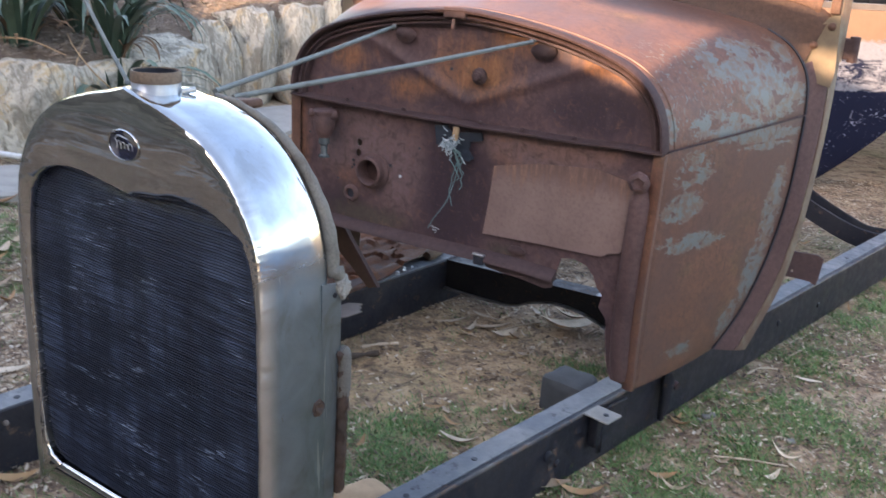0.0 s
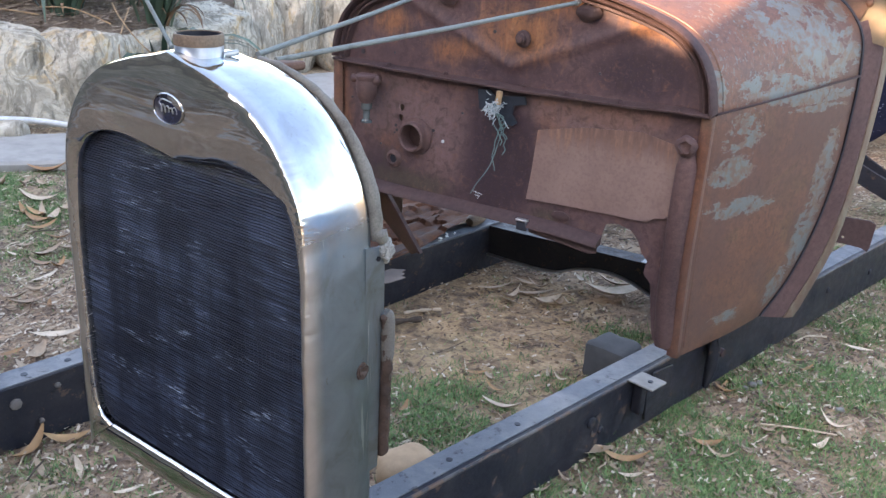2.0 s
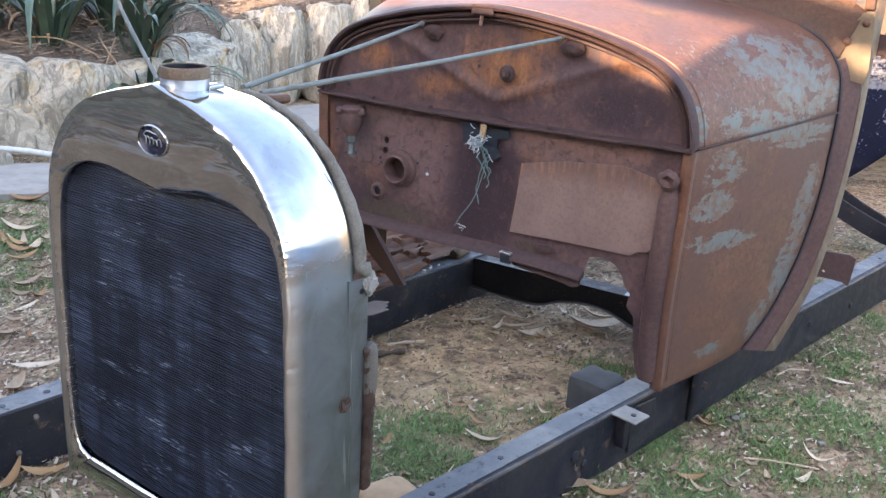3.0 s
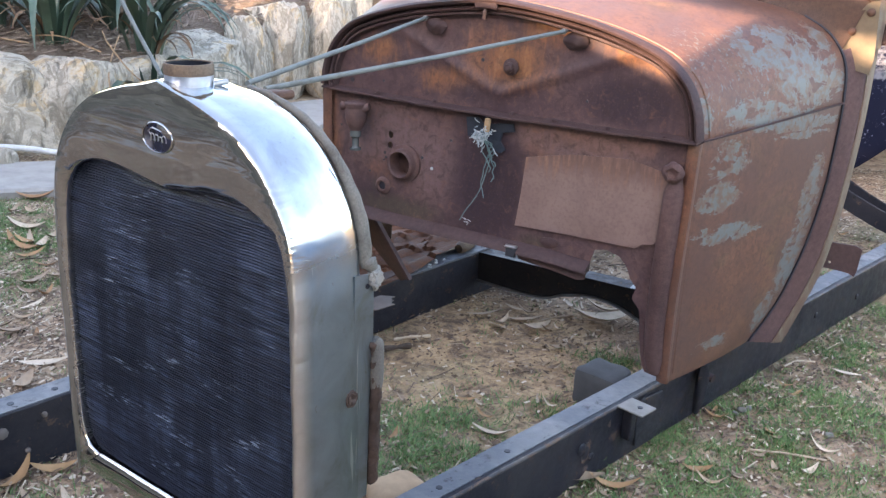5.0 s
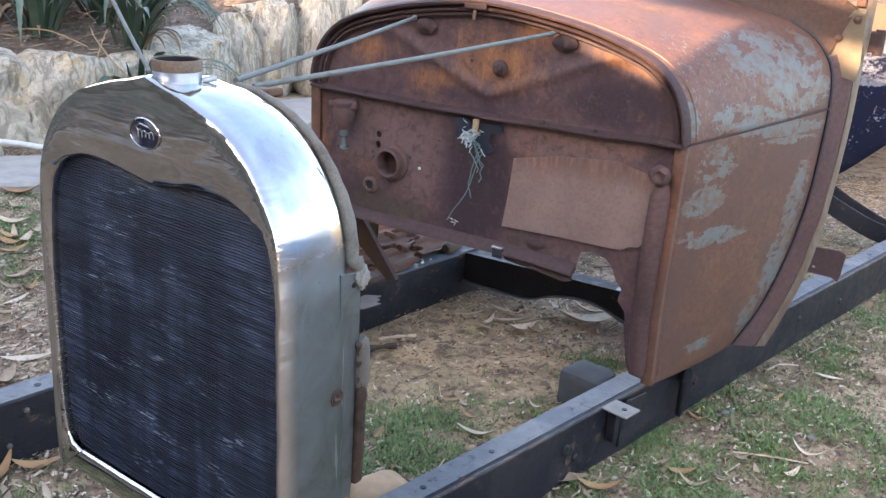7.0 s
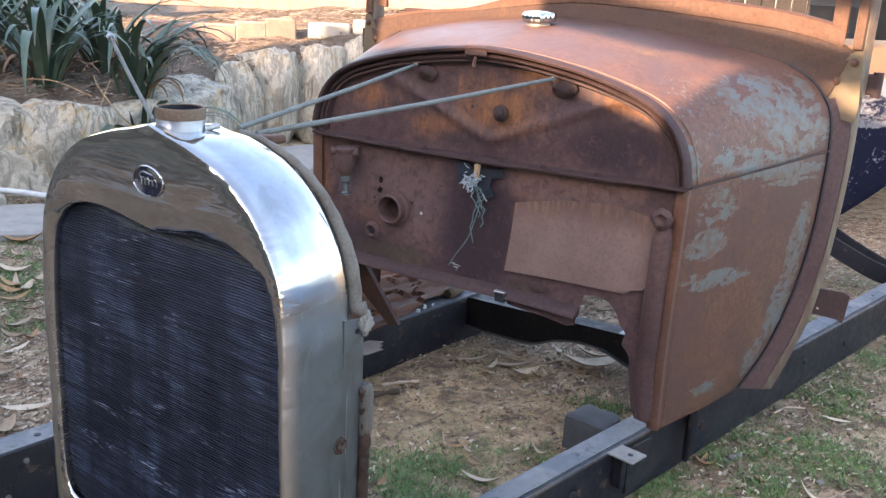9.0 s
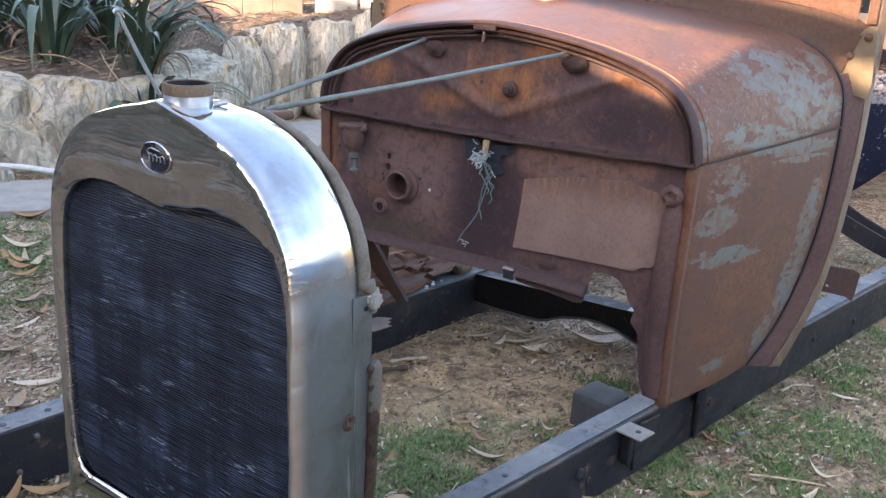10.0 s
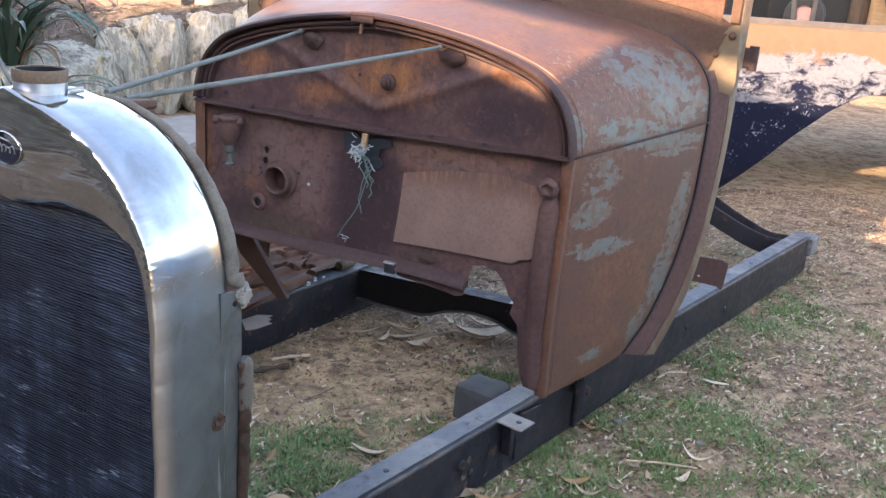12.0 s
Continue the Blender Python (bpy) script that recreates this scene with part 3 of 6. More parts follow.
def lathe(profile, seg=32, at=(0, 0, 0), turn=None, bm=None, lobes=0, lobe=0.0, cap=True):
    """A turned body: rows of (radius, height)."""
    bm = bm or bmesh.new()
    turn = turn or Matrix.Identity(4)
    rows = []
    for r, h in profile:
        row = []
        for k in range(seg):
            a = math.tau * k / seg
            rr = r * (1 + lobe * math.cos(lobes * a))
            row.append(bm.verts.new(Vector(at) + (turn @ Vector((rr * math.cos(a), rr * math.sin(a), h)))))
        rows.append(row)
    for a, b in zip(rows, rows[1:]):
        for i in range(seg):
            bm.faces.new((a[i], a[(i + 1) % seg], b[(i + 1) % seg], b[i]))
    if cap and profile[0][0] > 1e-6:
        bm.faces.new(rows[0][::-1])
    if cap and profile[-1][0] > 1e-6:
        bm.faces.new(rows[-1])
    bmesh.ops.remove_doubles(bm, verts=bm.verts, dist=1e-6)
    return bm


def box(at, size, turn=None, bm=None):
    bm = bm or bmesh.new()
    m = Matrix.Translation(at) @ (turn or Matrix.Identity(4)) @ Matrix.Diagonal((*size, 1))
    bmesh.ops.create_cube(bm, size=1.0, matrix=m)
    return bm


def sheet(outline, holes=(), to3d=None, thick=0.003):
    """A flat plate from a 2D outline with holes cut through it."""
    bm = bmesh.new()
    edges = []
    for loop in (outline, *holes):
        vs = [bm.verts.new((*q, 0)) for q in loop]
        edges += [bm.edges.new((a, b)) for a, b in zip(vs, vs[1:] + vs[:1])]
    bmesh.ops.triangle_fill(bm, use_beauty=True, use_dissolve=False, edges=edges)
    out = bmesh.ops.extrude_face_region(bm, geom=bm.faces[:])
    bmesh.ops.translate(bm, vec=(0, 0, thick), verts=[g for g in out["geom"] if isinstance(g, bmesh.types.BMVert)])
    if to3d:
        for v in bm.verts:
            v.co = to3d(*v.co)
    return bm


def ring_points(u, z, r, n=20, squash=1.0):
    return [(u + r * math.cos(math.tau * k / n), z + squash * r * math.sin(math.tau * k / n)) for k in range(n)]


def sweep(pts, profile, upward=Vector((0, 0, 1)), close_ends=True):
    """A closed profile of (side, up) carried along pts, kept upright."""
    bm = bmesh.new()
    pts = [Vector(q) for q in pts]
    rows = []
    for i, q in enumerate(pts):
        way = (pts[min(i + 1, len(pts) - 1)] - pts[max(i - 1, 0)]).normalized()
        side = way.cross(upward).normalized()
        up = side.cross(way)
        rows.append([bm.verts.new(q + side * a + up * b) for a, b in profile])
    n = len(profile)
    for a, b in zip(rows, rows[1:]):
        for i in range(n):
            bm.faces.new((a[i], a[(i + 1) % n], b[(i + 1) % n], b[i]))
    if close_ends:
        for row in (rows[0], rows[-1]):
            bmesh.ops.triangle_fill(bm, edges=[bm.edges.get((row[i], row[(i + 1) % n])) for i in range(n)])
    return bm


def rough(bm, size, fine=70):
    """Lumpy corrosion on a small turned piece."""
    for v in bm.verts:
        v.co += Vector((noise.noise(v.co * fine), noise.noise(v.co * fine + Vector((5, 0, 0))), noise.noise(v.co * fine + Vector((0, 5, 0))))) * size
    return bm


BODY = pose(0.116, 1.992, 0, 0, 0, -33.5)
SHELL = pose(-0.348, 1.127, 0, 0, 0, -37.5)
rng = random.Random(7)

# ---------------------------------------------------------------- ground and setting


def wave(x, y, s, seed=0.0):
    return noise.noise(Vector((x * s + seed, y * s - seed, seed * 0.37)))


def ground_height(x, y):
    flat = 1 / (1 + math.hypot(x - 0.3, y - 2.2) ** 2 * 0.02)
    return 0.012 * wave(x, y, 2.2) + 0.006 * wave(x, y, 9.0, 3.0) + 0.05 * (1 - flat) * wave(x, y, 0.6, 5.0) - 0.004


def build_ground():
    n = 240
    axis = [math.sinh(6.5 * (2 * i / n - 1)) / math.sinh(6.5) * 400 for i in range(n + 1)]
    rows = [[(x + 0.3, y + 2.2, ground_height(x + 0.3, y + 2.2)) for x in axis] for y in axis]
    ob = part("ground", loft(rows), M_DIRT, None)
    tagged(ob, "bare dry soil with worn patches of grass and litter", "ground", kind="structure")


build_ground()

WALL_LINE = [(-3.6, 3.85), (-2.5, 4.12), (-1.85, 4.22), (-1.55, 4.5), (-1.42, 5.1), (-1.28, 5.75), (-0.85, 6.1), (-0.3, 6.3), (0.5, 6.45), (0.95, 7.2), (1.1, 9.0)]
WALL_TOP = [0.34, 0.37, 0.375, 0.365, 0.34, 0.44, 0.54, 0.62, 0.63, 0.64, 0.62]


def wall_at(s):
    """Place, inward normal and height of the low wall at s from 0 to 1."""
    line = [Vector((*p, h)) for p, h in zip(WALL_LINE, WALL_TOP)]
    k = min(int(s * (len(line) - 1)), len(line) - 2)
    f = s * (len(line) - 1) - k
    q = line[k].lerp(line[k + 1], f)
    way = (line[k + 1] - line[k]).to_2d().normalized()
    return q, Vector((-way.y, way.x, 0))


def build_garden_bed():
    rows = []
    for i in range(121):
        q, back = wall_at(i / 120)
        way = Vector((-0.18, 1, 0)).normalized().lerp(back, 0.35)
        row = [q.to_2d().to_3d() + way * 0.12, q.to_2d().to_3d() + way * 0.125 + Vector((0, 0, q.z - 0.10))]
        for j in range(46):
            d = 0.13 + 0.012 * j + 0.011 * j * j * 0.5
            x, y = (q + way * d).to_2d()
            z = q.z - 0.06 + 0.215 * (1 - math.exp(-d / 0.5)) + 0.022 * min(d, 8) + 0.045 * wave(x, y, 2.0) * min(1, d * 3) + 0.02 * wave(x, y, 8.0)
            row.append((x, y, z))
        rows.append(row)
    ob = part("garden_bed", loft(rows), M_MULCH, None)
    tagged(ob, "raised garden bed of dry mulch behind stone wall", "garden bed", kind="structure")


build_garden_bed()


def stone_mesh(seed, striped):
    """A split block: broad chiselled planes, rounded corners, layered where striped."""
    bm = bmesh.new()
    r = random.Random(int(seed * 10))
    planes = [(Vector((r.gauss(0, 1), r.gauss(0, 1), r.gauss(0, 0.7))).normalized(), r.uniform(0.90, 1.18)) for k in range(22)]
    bmesh.ops.create_cube(bm, size=2.0)
    bmesh.ops.subdivide_edges(bm, edges=bm.edges, cuts=13, use_grid_fill=True)
    for v in bm.verts:
        p = v.co
        q = p / (abs(p.x) ** 11 + abs(p.y) ** 11 + abs(p.z) ** 11) ** (1 / 11)
        q = q * (1.04 + 0.14 * noise.noise(q * 1.3 + Vector((seed, 0, 0))))
        for way, far in planes:
            over = q.dot(way) - far
            if over > 0:
                q = q - way * over * 0.9
        k = 1 + 0.030 * noise.noise(q * 5 + Vector((0, seed, seed))) + 0.018 * noise.noise(q * 12 + Vector((seed, seed, 0)))
        if striped:
            k += 0.05 * noise.noise(Vector((q.x * 5 + q.z * 1.2 + seed, q.y * 4, q.z * 0.5)))
        v.co = q * k
    me = bpy.data.meshes.new("stone")
    bm.to_mesh(me)
    bm.free()
    me.shade_smooth()
    me.set_sharp_from_angle(angle=radians(32))
    me.materials.append(M_STONE)
    return me


def build_stone_wall():
    top = new("stone_wall")
    tagged(top, "low dry-stacked retaining wall of rough sandstone blocks", "stone wall", kind="structure")
    shapes = [stone_mesh(3.1 * k, k % 2) for k in range(8)]
    s = 0.0
    spots = []
    run = [Vector(p) for p in WALL_LINE]
    total = len(run) - 1
    for seg in range(total):
        a, b = run[seg], run[seg + 1]
        length = (b - a).length
        tall = seg in (5, 6, 7)
        w = 0.29 if tall else 0.62
        count = max(1, round(length / w))
        for i in range(count):
            spots.append(((seg + (i + 0.5) / count) / total, length / count, tall))
    for k, (s, w, tall) in enumerate(spots):
        q, back = wall_at(s)
        courses = 2 if k % 6 == 4 and not tall else 1
        angle = math.atan2(back.y, back.x) - math.pi / 2
        for c in range(courses):
            h = (q.z + 0.02) / courses
            ob = new("stone", shapes[(k * 3 + c * 5) % 8])
            ob.parent = top
            shift = rng.uniform(-0.12, 0.12) * w if c else 0
            along = Vector((-back.y, back.x, 0)) * -1
            place = q + back * (0.11 + 0.05 * c + rng.uniform(-0.03, 0.04)) + along * shift
            place.z = h * (c + 0.5) - 0.03
            ob.matrix_local = Matrix.LocRotScale(place, Euler((rng.uniform(-0.1, 0.1), rng.uniform(-0.1, 0.1), angle + rng.uniform(-0.15, 0.15))),
                                                 (w * rng.uniform(0.60, 0.70), 0.18 * rng.uniform(0.9, 1.2), h * rng.uniform(0.58, 0.68)))


def slab_path():
    """A strip of concrete paving along the foot of the wall."""
    line = smooth_line([(-4.0, 3.35, 0), (-2.4, 3.62, 0), (-1.6, 3.74, 0), (-1.12, 4.25, 0), (-0.85, 5.2, 0), (-0.6, 5.62, 0), (0.2, 5.8, 0), (0.8, 5.95, 0)], 60)
    bm = sweep([(p.x, p.y, 0.0) for p in line], [(-0.24, -0.06), (-0.24, 0.02), (-0.225, 0.032), (0.225, 0.032), (0.24, 0.02), (0.24, -0.06)])
    tagged(part("paved_edging", bm, M_SLAB, None), "narrow strip of grey concrete along the stone wall", "paving", kind="structure")


slab_path()
build_stone_wall()



def board_wall(name, start, end, height, back, paint):
    """An unseen timber wall for shade and reflections: plain sheet with lapped boards and a red-brown fascia on its
    inner face.
    """
    a, b = Vector((*start, 0)), Vector((*end, 0))
    way, long = (b - a).normalized(), (b - a).length
    turn = Matrix.Rotation(math.atan2(way.y, way.x), 4, "Z")
    r = random.Random(9)
    wall = part(name, box(a.lerp(b, 0.5) + back * 0.06 + Vector((0, 0, height / 2)), (long, 0.12, height), turn), paint, None, smooth=False)
    tagged(wall, "unseen timber wall placed to shape sun and reflections", "wall", kind="structure")
    rows = int((height - 0.3) / 0.17)
    for k in range(rows):
        part("board", box(a.lerp(b, 0.5) - back * 0.014 + Vector((0, 0, 0.06 + 0.17 * (k + 0.5))), (long, 0.028, 0.16 + r.uniform(0, 0.006)), turn), paint, wall, smooth=False)
    part("fascia", box(a.lerp(b, 0.5) - back * 0.05 + Vector((0, 0, height - 0.10)), (long, 0.10, 0.22), turn), M_FASCIA if height > 2 else paint, wall, "painted top board", False)
    return wall


def build_unseen_walls():
    """Unseen gabled wall behind the viewer, its top cut to shape the low sun, and lower added ones beside the yard."""
    flat = Vector((SUN_TO.x, SUN_TO.y, 0)).normalized()
    side = Vector((-flat.y, flat.x, 0))
    far = 3.6
    lift = far * SUN_TO.z / Vector((SUN_TO.x, SUN_TO.y)).length
    # outline is set by where sun patches should fall, not by a known roof
    top = [(-7.0, 1.62), (-5.03, 1.62), (-5.00, 2.36), (-2.74, 2.42), (-2.70, 3.60), (-0.95, 3.60), (-0.95, 2.80), (-1.90, 2.76), (-1.90, 1.47), (-1.36, 1.480), (-1.20, 1.474), (-1.09, 1.456), (-1.035, 1.452), (-1.015, 1.428), (-1.0, 1.424), (-0.94, 1.415), (-0.88, 1.395), (-0.835, 1.386), (-0.825, 1.635), (-0.755, 1.635), (-0.70, 1.622), (-0.64, 1.585), (-0.06, 1.56), (-0.05, 2.15), (6.0, 2.15)]
    outline = [(-7.0, -lift)] + top + [(6.0, -lift)]
    bm = sheet(outline, (), lambda a, z, t: flat * (far + t) + side * a + Vector((0, 0, z + lift)), 0.12)
    wall = tagged(part("wall_south", bm, M_BOARDS, None, smooth=False), "unseen timber wall placed to shape sun and reflections", "wall", kind="structure")
    r = random.Random(8)
    for k in range(13):
        part("board", box(flat * (far - 0.014) + side * -1.5 + Vector((0, 0, 0.06 + 0.17 * (k + 0.5))), (11.0, 0.028, 0.16 + r.uniform(0, 0.006)), Matrix.Rotation(math.atan2(side.y, side.x), 4, "Z")), M_BOARDS, wall, smooth=False)
    # two added strips that only block sun; no such timbers are known
    rafter = [(-1.40, 1.665), (-1.10, 1.630), (-0.95, 1.622), (-0.82, 1.624), (-0.74, 1.642), (-0.58, 1.655), (-0.58, 1.705), (-0.75, 1.722), (-0.92, 1.740), (-1.40, 1.79)]
    upper_block = [(-1.40, 1.815), (0.40, 1.795), (0.40, 2.19), (-1.40, 2.21)]
    part("eave_board", sheet(upper_block, (), lambda a, z, t: flat * (far + t) + side * a + Vector((0, 0, z + lift)), 0.05), M_BOARDS, wall, "unseen upper strip added to block the sun", False)
    part("rafter", sheet(rafter, (), lambda a, z, t: flat * (far + t) + side * a + Vector((0, 0, z + lift)), 0.05), M_BOARDS, wall, "unseen strip added to shade the scuttle", False)
    board_wall("wall_west", (-5.3, -1.2), (-5.0, 3.0), 2.45, Vector((-1, 0, 0)), M_BOARDS)
    # unseen wall, added to shut out light on this side
    board_wall("wall_northwest", (-5.0, 3.0), (-4.85, 9.0), 1.9, Vector((-1, 0, 0)), M_BOARDS)
    # unseen blue wall, added so the chrome mirrors blue-grey
    board_wall("wall_east", (4.5, 2.5), (4.5, -3.5), 1.15, Vector((1, 0, 0)), M_PALE)


build_unseen_walls()


def build_reflection_strips():
    """Unseen pale and dark strips along the western wall, added only to be mirrored in the plating."""
    r = random.Random(15)
    # positions and tones chosen for bands in the shell's reflection
    for x, w, paint in ((-2.75, 0.16, M_SLAB), (-3.30, 0.30, M_MULCH), (-3.75, 0.12, M_SLAB), (-4.20, 0.34, M_MULCH), (-4.62, 0.20, M_SLAB)):
        line = [(x + r.uniform(-0.03, 0.03), -1.0 + 0.4 * k, ground_height(x, -1.0 + 0.4 * k) + 0.012) for k in range(11)]
        tagged(part("paved_strip", sweep(line, [(-w / 2, -0.06), (-w / 2, 0.014), (w / 2, 0.014), (w / 2, -0.06)]), paint, None, smooth=False), "unseen strip added to band the chrome reflection", "paving", kind="structure")


build_reflection_strips()

# ---------------------------------------------------------------- chassis


def build_chassis():
    top = empty("car_chassis", pose(0, 0, 0), "bare black car chassis frame lying on the ground", "car chassis")
    c_right = [(0, 0), (0, 0.138), (-0.068, 0.138), (-0.068, 0.131), (-0.007, 0.131), (-0.007, 0.007), (-0.068, 0.007), (-0.068, 0)]
    a, b = Vector((-0.74, 0.555, 0)), Vector((1.905, 3.215, 0))
    r = part("side_rail", sweep([a, a.lerp(b, 0.4), b], c_right), M_BLACK, top, "black channel rail with worn top flange", False, bevel=0.004)
    way = (b - a).normalized()
    out = Vector((way.y, -way.x, 0))
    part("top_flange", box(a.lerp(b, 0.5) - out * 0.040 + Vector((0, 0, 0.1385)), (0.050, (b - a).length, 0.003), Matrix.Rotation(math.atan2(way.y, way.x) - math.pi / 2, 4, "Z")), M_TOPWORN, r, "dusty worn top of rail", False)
    part("worn_edge", tube([(q + out * -0.0035 + Vector((0, 0, 0.1355 + 0.0006 * noise.noise(q * 20)))) for q in (a.lerp(b, k / 120) for k in range(121))], [0.0040 + 0.0009 * noise.noise(Vector((k * 0.31, 2, 0))) for k in range(121)], 8), M_WORNEDGE, r, "rust-worn upper edge of the rail")
    la, lb = Vector((-1.50, 0.79, 0)), Vector((1.02, 3.64, 0))
    lway = (lb - la).normalized()
    left = part("side_rail", sweep([la, la.lerp(lb, 0.5), lb], c_right), M_BLACK, top, "black channel rail with row of holes", False, bevel=0.004)
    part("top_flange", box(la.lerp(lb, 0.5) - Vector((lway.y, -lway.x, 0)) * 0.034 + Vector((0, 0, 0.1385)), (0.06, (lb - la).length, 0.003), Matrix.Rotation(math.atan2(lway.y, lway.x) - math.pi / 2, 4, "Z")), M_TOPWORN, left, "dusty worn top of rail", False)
    # rivets and holes
    turn = Matrix.Rotation(math.atan2(out.y, out.x), 4, "Z") @ Matrix.Rotation(math.pi / 2, 4, "Y")
    for d, z, rad in ((1.50, 0.085, 0.010), (1.535, 0.055, 0.007), (1.75, 0.09, 0.007), (2.6, 0.08, 0.007), (2.9, 0.06, 0.007)):
        q = a + way * d
        part("rivet", lathe([(rad * 1.3, -0.002), (rad * 1.3, 0.002), (rad, 0.004), (0.4 * rad, 0.0045)], 14, q + Vector((0, 0, z)), turn), M_BLACK, r)
    for d in (0.95, 1.13, 1.31, 1.9, 2.35, 3.2):
        q = a + way * d - out * 0.036
        part("hole", lathe([(0.006, 0), (0.006, 0.0012), (0.0001, 0.0013)], 12, q + Vector((0, 0, 0.1399))), M_CORE, r)
    lout = Vector((lway.y, -lway.x, 0))
    lturn = Matrix.Rotation(math.atan2(lout.y, lout.x), 4, "Z") @ Matrix.Rotation(math.pi / 2, 4, "Y")
    for d, z, rad in ((0.98, 0.09, 0.011), (1.035, 0.10, 0.012), (1.12, 0.11, 0.006), (1.08, 0.045, 0.006)):
        q = la + lway * d + lout * 0.001
        part("bolt", lathe([(rad, -0.001), (rad, 0.003), (rad * 0.6, 0.005), (0.0001, 0.0055)], 8, q + Vector((0, 0, z)), lturn), M_RAIL, left)
    for d in (0.93, 1.07, 1.16, 1.23, 2.2):
        q = la + lway * d - lout * 0.03
        part("hole", lathe([(0.007, 0), (0.007, 0.0012), (0.0001, 0.0013)], 12, q + Vector((0, 0, 0.1399))), M_CORE, left)
    # mounting tab on the outer face
    q = a + way * 1.645 + out * 0.028
    tab = part("mounting_tab", box(q + Vector((0, 0, 0.139)), (0.062, 0.055, 0.005), Matrix.Rotation(math.atan2(way.y, way.x) - math.pi / 2, 4, "Z")), M_TAB, top, "pale worn steel mounting tab", False, bevel=0.003)
    part("gusset", box(q + Vector((0, 0, 0.098)) - out * 0.014, (0.022, 0.018, 0.076), Matrix.Rotation(math.atan2(way.y, way.x) - math.pi / 2, 4, "Z")), M_BLACK, tab, "", False, bevel=0.002)
    part("slot", lathe([(0.006, 0), (0.006, 0.001), (0.0001, 0.0011)], 10, q + Vector((0, 0, 0.1421)) + out * 0.008), M_CORE, tab)
    hole = [(-0.012, 0.052), (-0.004, 0.048), (0.006, 0.055), (0.009, 0.068), (0.014, 0.079), (0.008, 0.092), (-0.004, 0.096), (-0.011, 0.088), (-0.006, 0.074), (-0.014, 0.064)]
    part("ragged_hole", sheet(hole, (), lambda d, z, t: a + way * (1.515 + d) + out * (0.0008 + t) + Vector((0, 0, z)), 0.0012), M_WORNEDGE, r, "ragged rust-edged hole through the rail", False)
    inner = [(d * 0.62, 0.073 + (z - 0.073) * 0.66) for d, z in hole]
    part("hole_inside", sheet(inner, (), lambda d, z, t: a + way * (1.515 + d) + out * (0.0022 + t) + Vector((0, 0, z)), 0.0006), M_CORE, r, "", False)
    q = a + way * 1.93 + out * 0.018
    shackle = part("shackle", rough(tube([q + Vector((0, 0, 0.150)), q + way * 0.006 + Vector((0, 0, 0.118)), q + out * 0.004 + way * -0.004 + Vector((0, 0, 0.075)), q + way * -0.012 + Vector((0, 0, 0.022))], [0.010, 0.015, 0.012, 0.006], 12), 0.008, 55), M_BLACK, top, "lumpy dark shackle hanging beside the rail")
    part("shackle_pin", rough(tube([q - out * 0.018 + way * 0.02 + Vector((0, 0, 0.112)), q + out * 0.020 + way * 0.02 + Vector((0, 0, 0.108))], [0.011, 0.010], 10), 0.003, 80), M_RUST_DARK, shackle)
    plate = [(-0.045, 0.020), (0.040, 0.024), (0.052, 0.06), (0.045, 0.125), (-0.030, 0.130), (-0.052, 0.10)]
    part("bracket", sheet(plate, (), lambda d, z, t: a + way * (1.735 + d) + out * (0.002 + t) + Vector((0, 0, z)), 0.006), M_BLACK, top, "dark bracket plate riveted to the rail", False, bevel=0.002)
    part("rusty_stub", tube(smooth_line([(0.082, 2.625, 0.155), (0.102, 2.652, 0.158), (0.122, 2.68, 0.155)], 8), [0.014, 0.018, 0.020, 0.019, 0.020, 0.018, 0.017, 0.014], 10), M_NECK, left, "yellow-brown stub lying on the rail")
    torn = [(-0.150, 2.150), (-0.128, 2.157), (-0.088, 2.198), (-0.100, 2.206), (-0.092, 2.226), (-0.102, 2.232), (-0.090, 2.251), (-0.130, 2.253), (-0.165, 2.215)]
    part("torn_tab", sheet(torn, (), lambda x, y, t: Vector((x, y, 0.1405 + t)), 0.0025), M_RAIL, left, "pale torn scrap of sheet metal", False)
    # centre cross member with a scalloped lower edge
    p, e = Vector((0.135, 2.665, 0)), Vector((0.80, 2.255, 0))
    xway = (e - p).normalized()
    span = (e - p).length
    xout = Vector((xway.y, -xway.x, 0))
    low = smooth_line([(0, 0.048, 0), (0.12, 0.042, 0), (0.24, 0.044, 0), (0.31, 0.070, 0), (0.39, 0.084, 0), (0.47, 0.076, 0), (0.58, 0.040, 0), (span, 0.022, 0)], 40)
    outline = [(q.x, q.y) for q in low] + [(span, 0.138), (0, 0.138)]
    cross = part("cross_member", sheet(outline, (), lambda x, z, t: p + xway * x + xout * t + Vector((0, 0, z)), 0.006), M_BLACK, top, "black cross member with curved lower edge", False)
    strip = [[p + xway * q.x + xout * t + Vector((0, 0, q.y + k)) for q in low] for t, k in ((0.0, 0.0), (0.016, -0.002), (0.016, 0.003), (0.0, 0.005))]
    part("edge_flange", loft(strip + strip[:1]), M_EDGE, cross, "rubbed pale edge of the cross member")
    part("top_flange", box(p.lerp(e, 0.32) - xout * 0.03 + Vector((0, 0, 0.132)), (span * 0.64, 0.07, 0.005), Matrix.Rotation(math.atan2(xway.y, xway.x), 4, "Z")), M_BLACK, cross, "", False)
    # pale colour paints sunlight onto this worn flange end
    part("worn_flange", box(p.lerp(e, 0.82) - xout * 0.045 + Vector((0, 0, 0.1355)), (span * 0.36, 0.10, 0.005), Matrix.Rotation(math.atan2(xway.y, xway.x), 4, "Z")), M_SUNLIT_END, cross, "worn end of the flange, painted pale as sunlit", False)
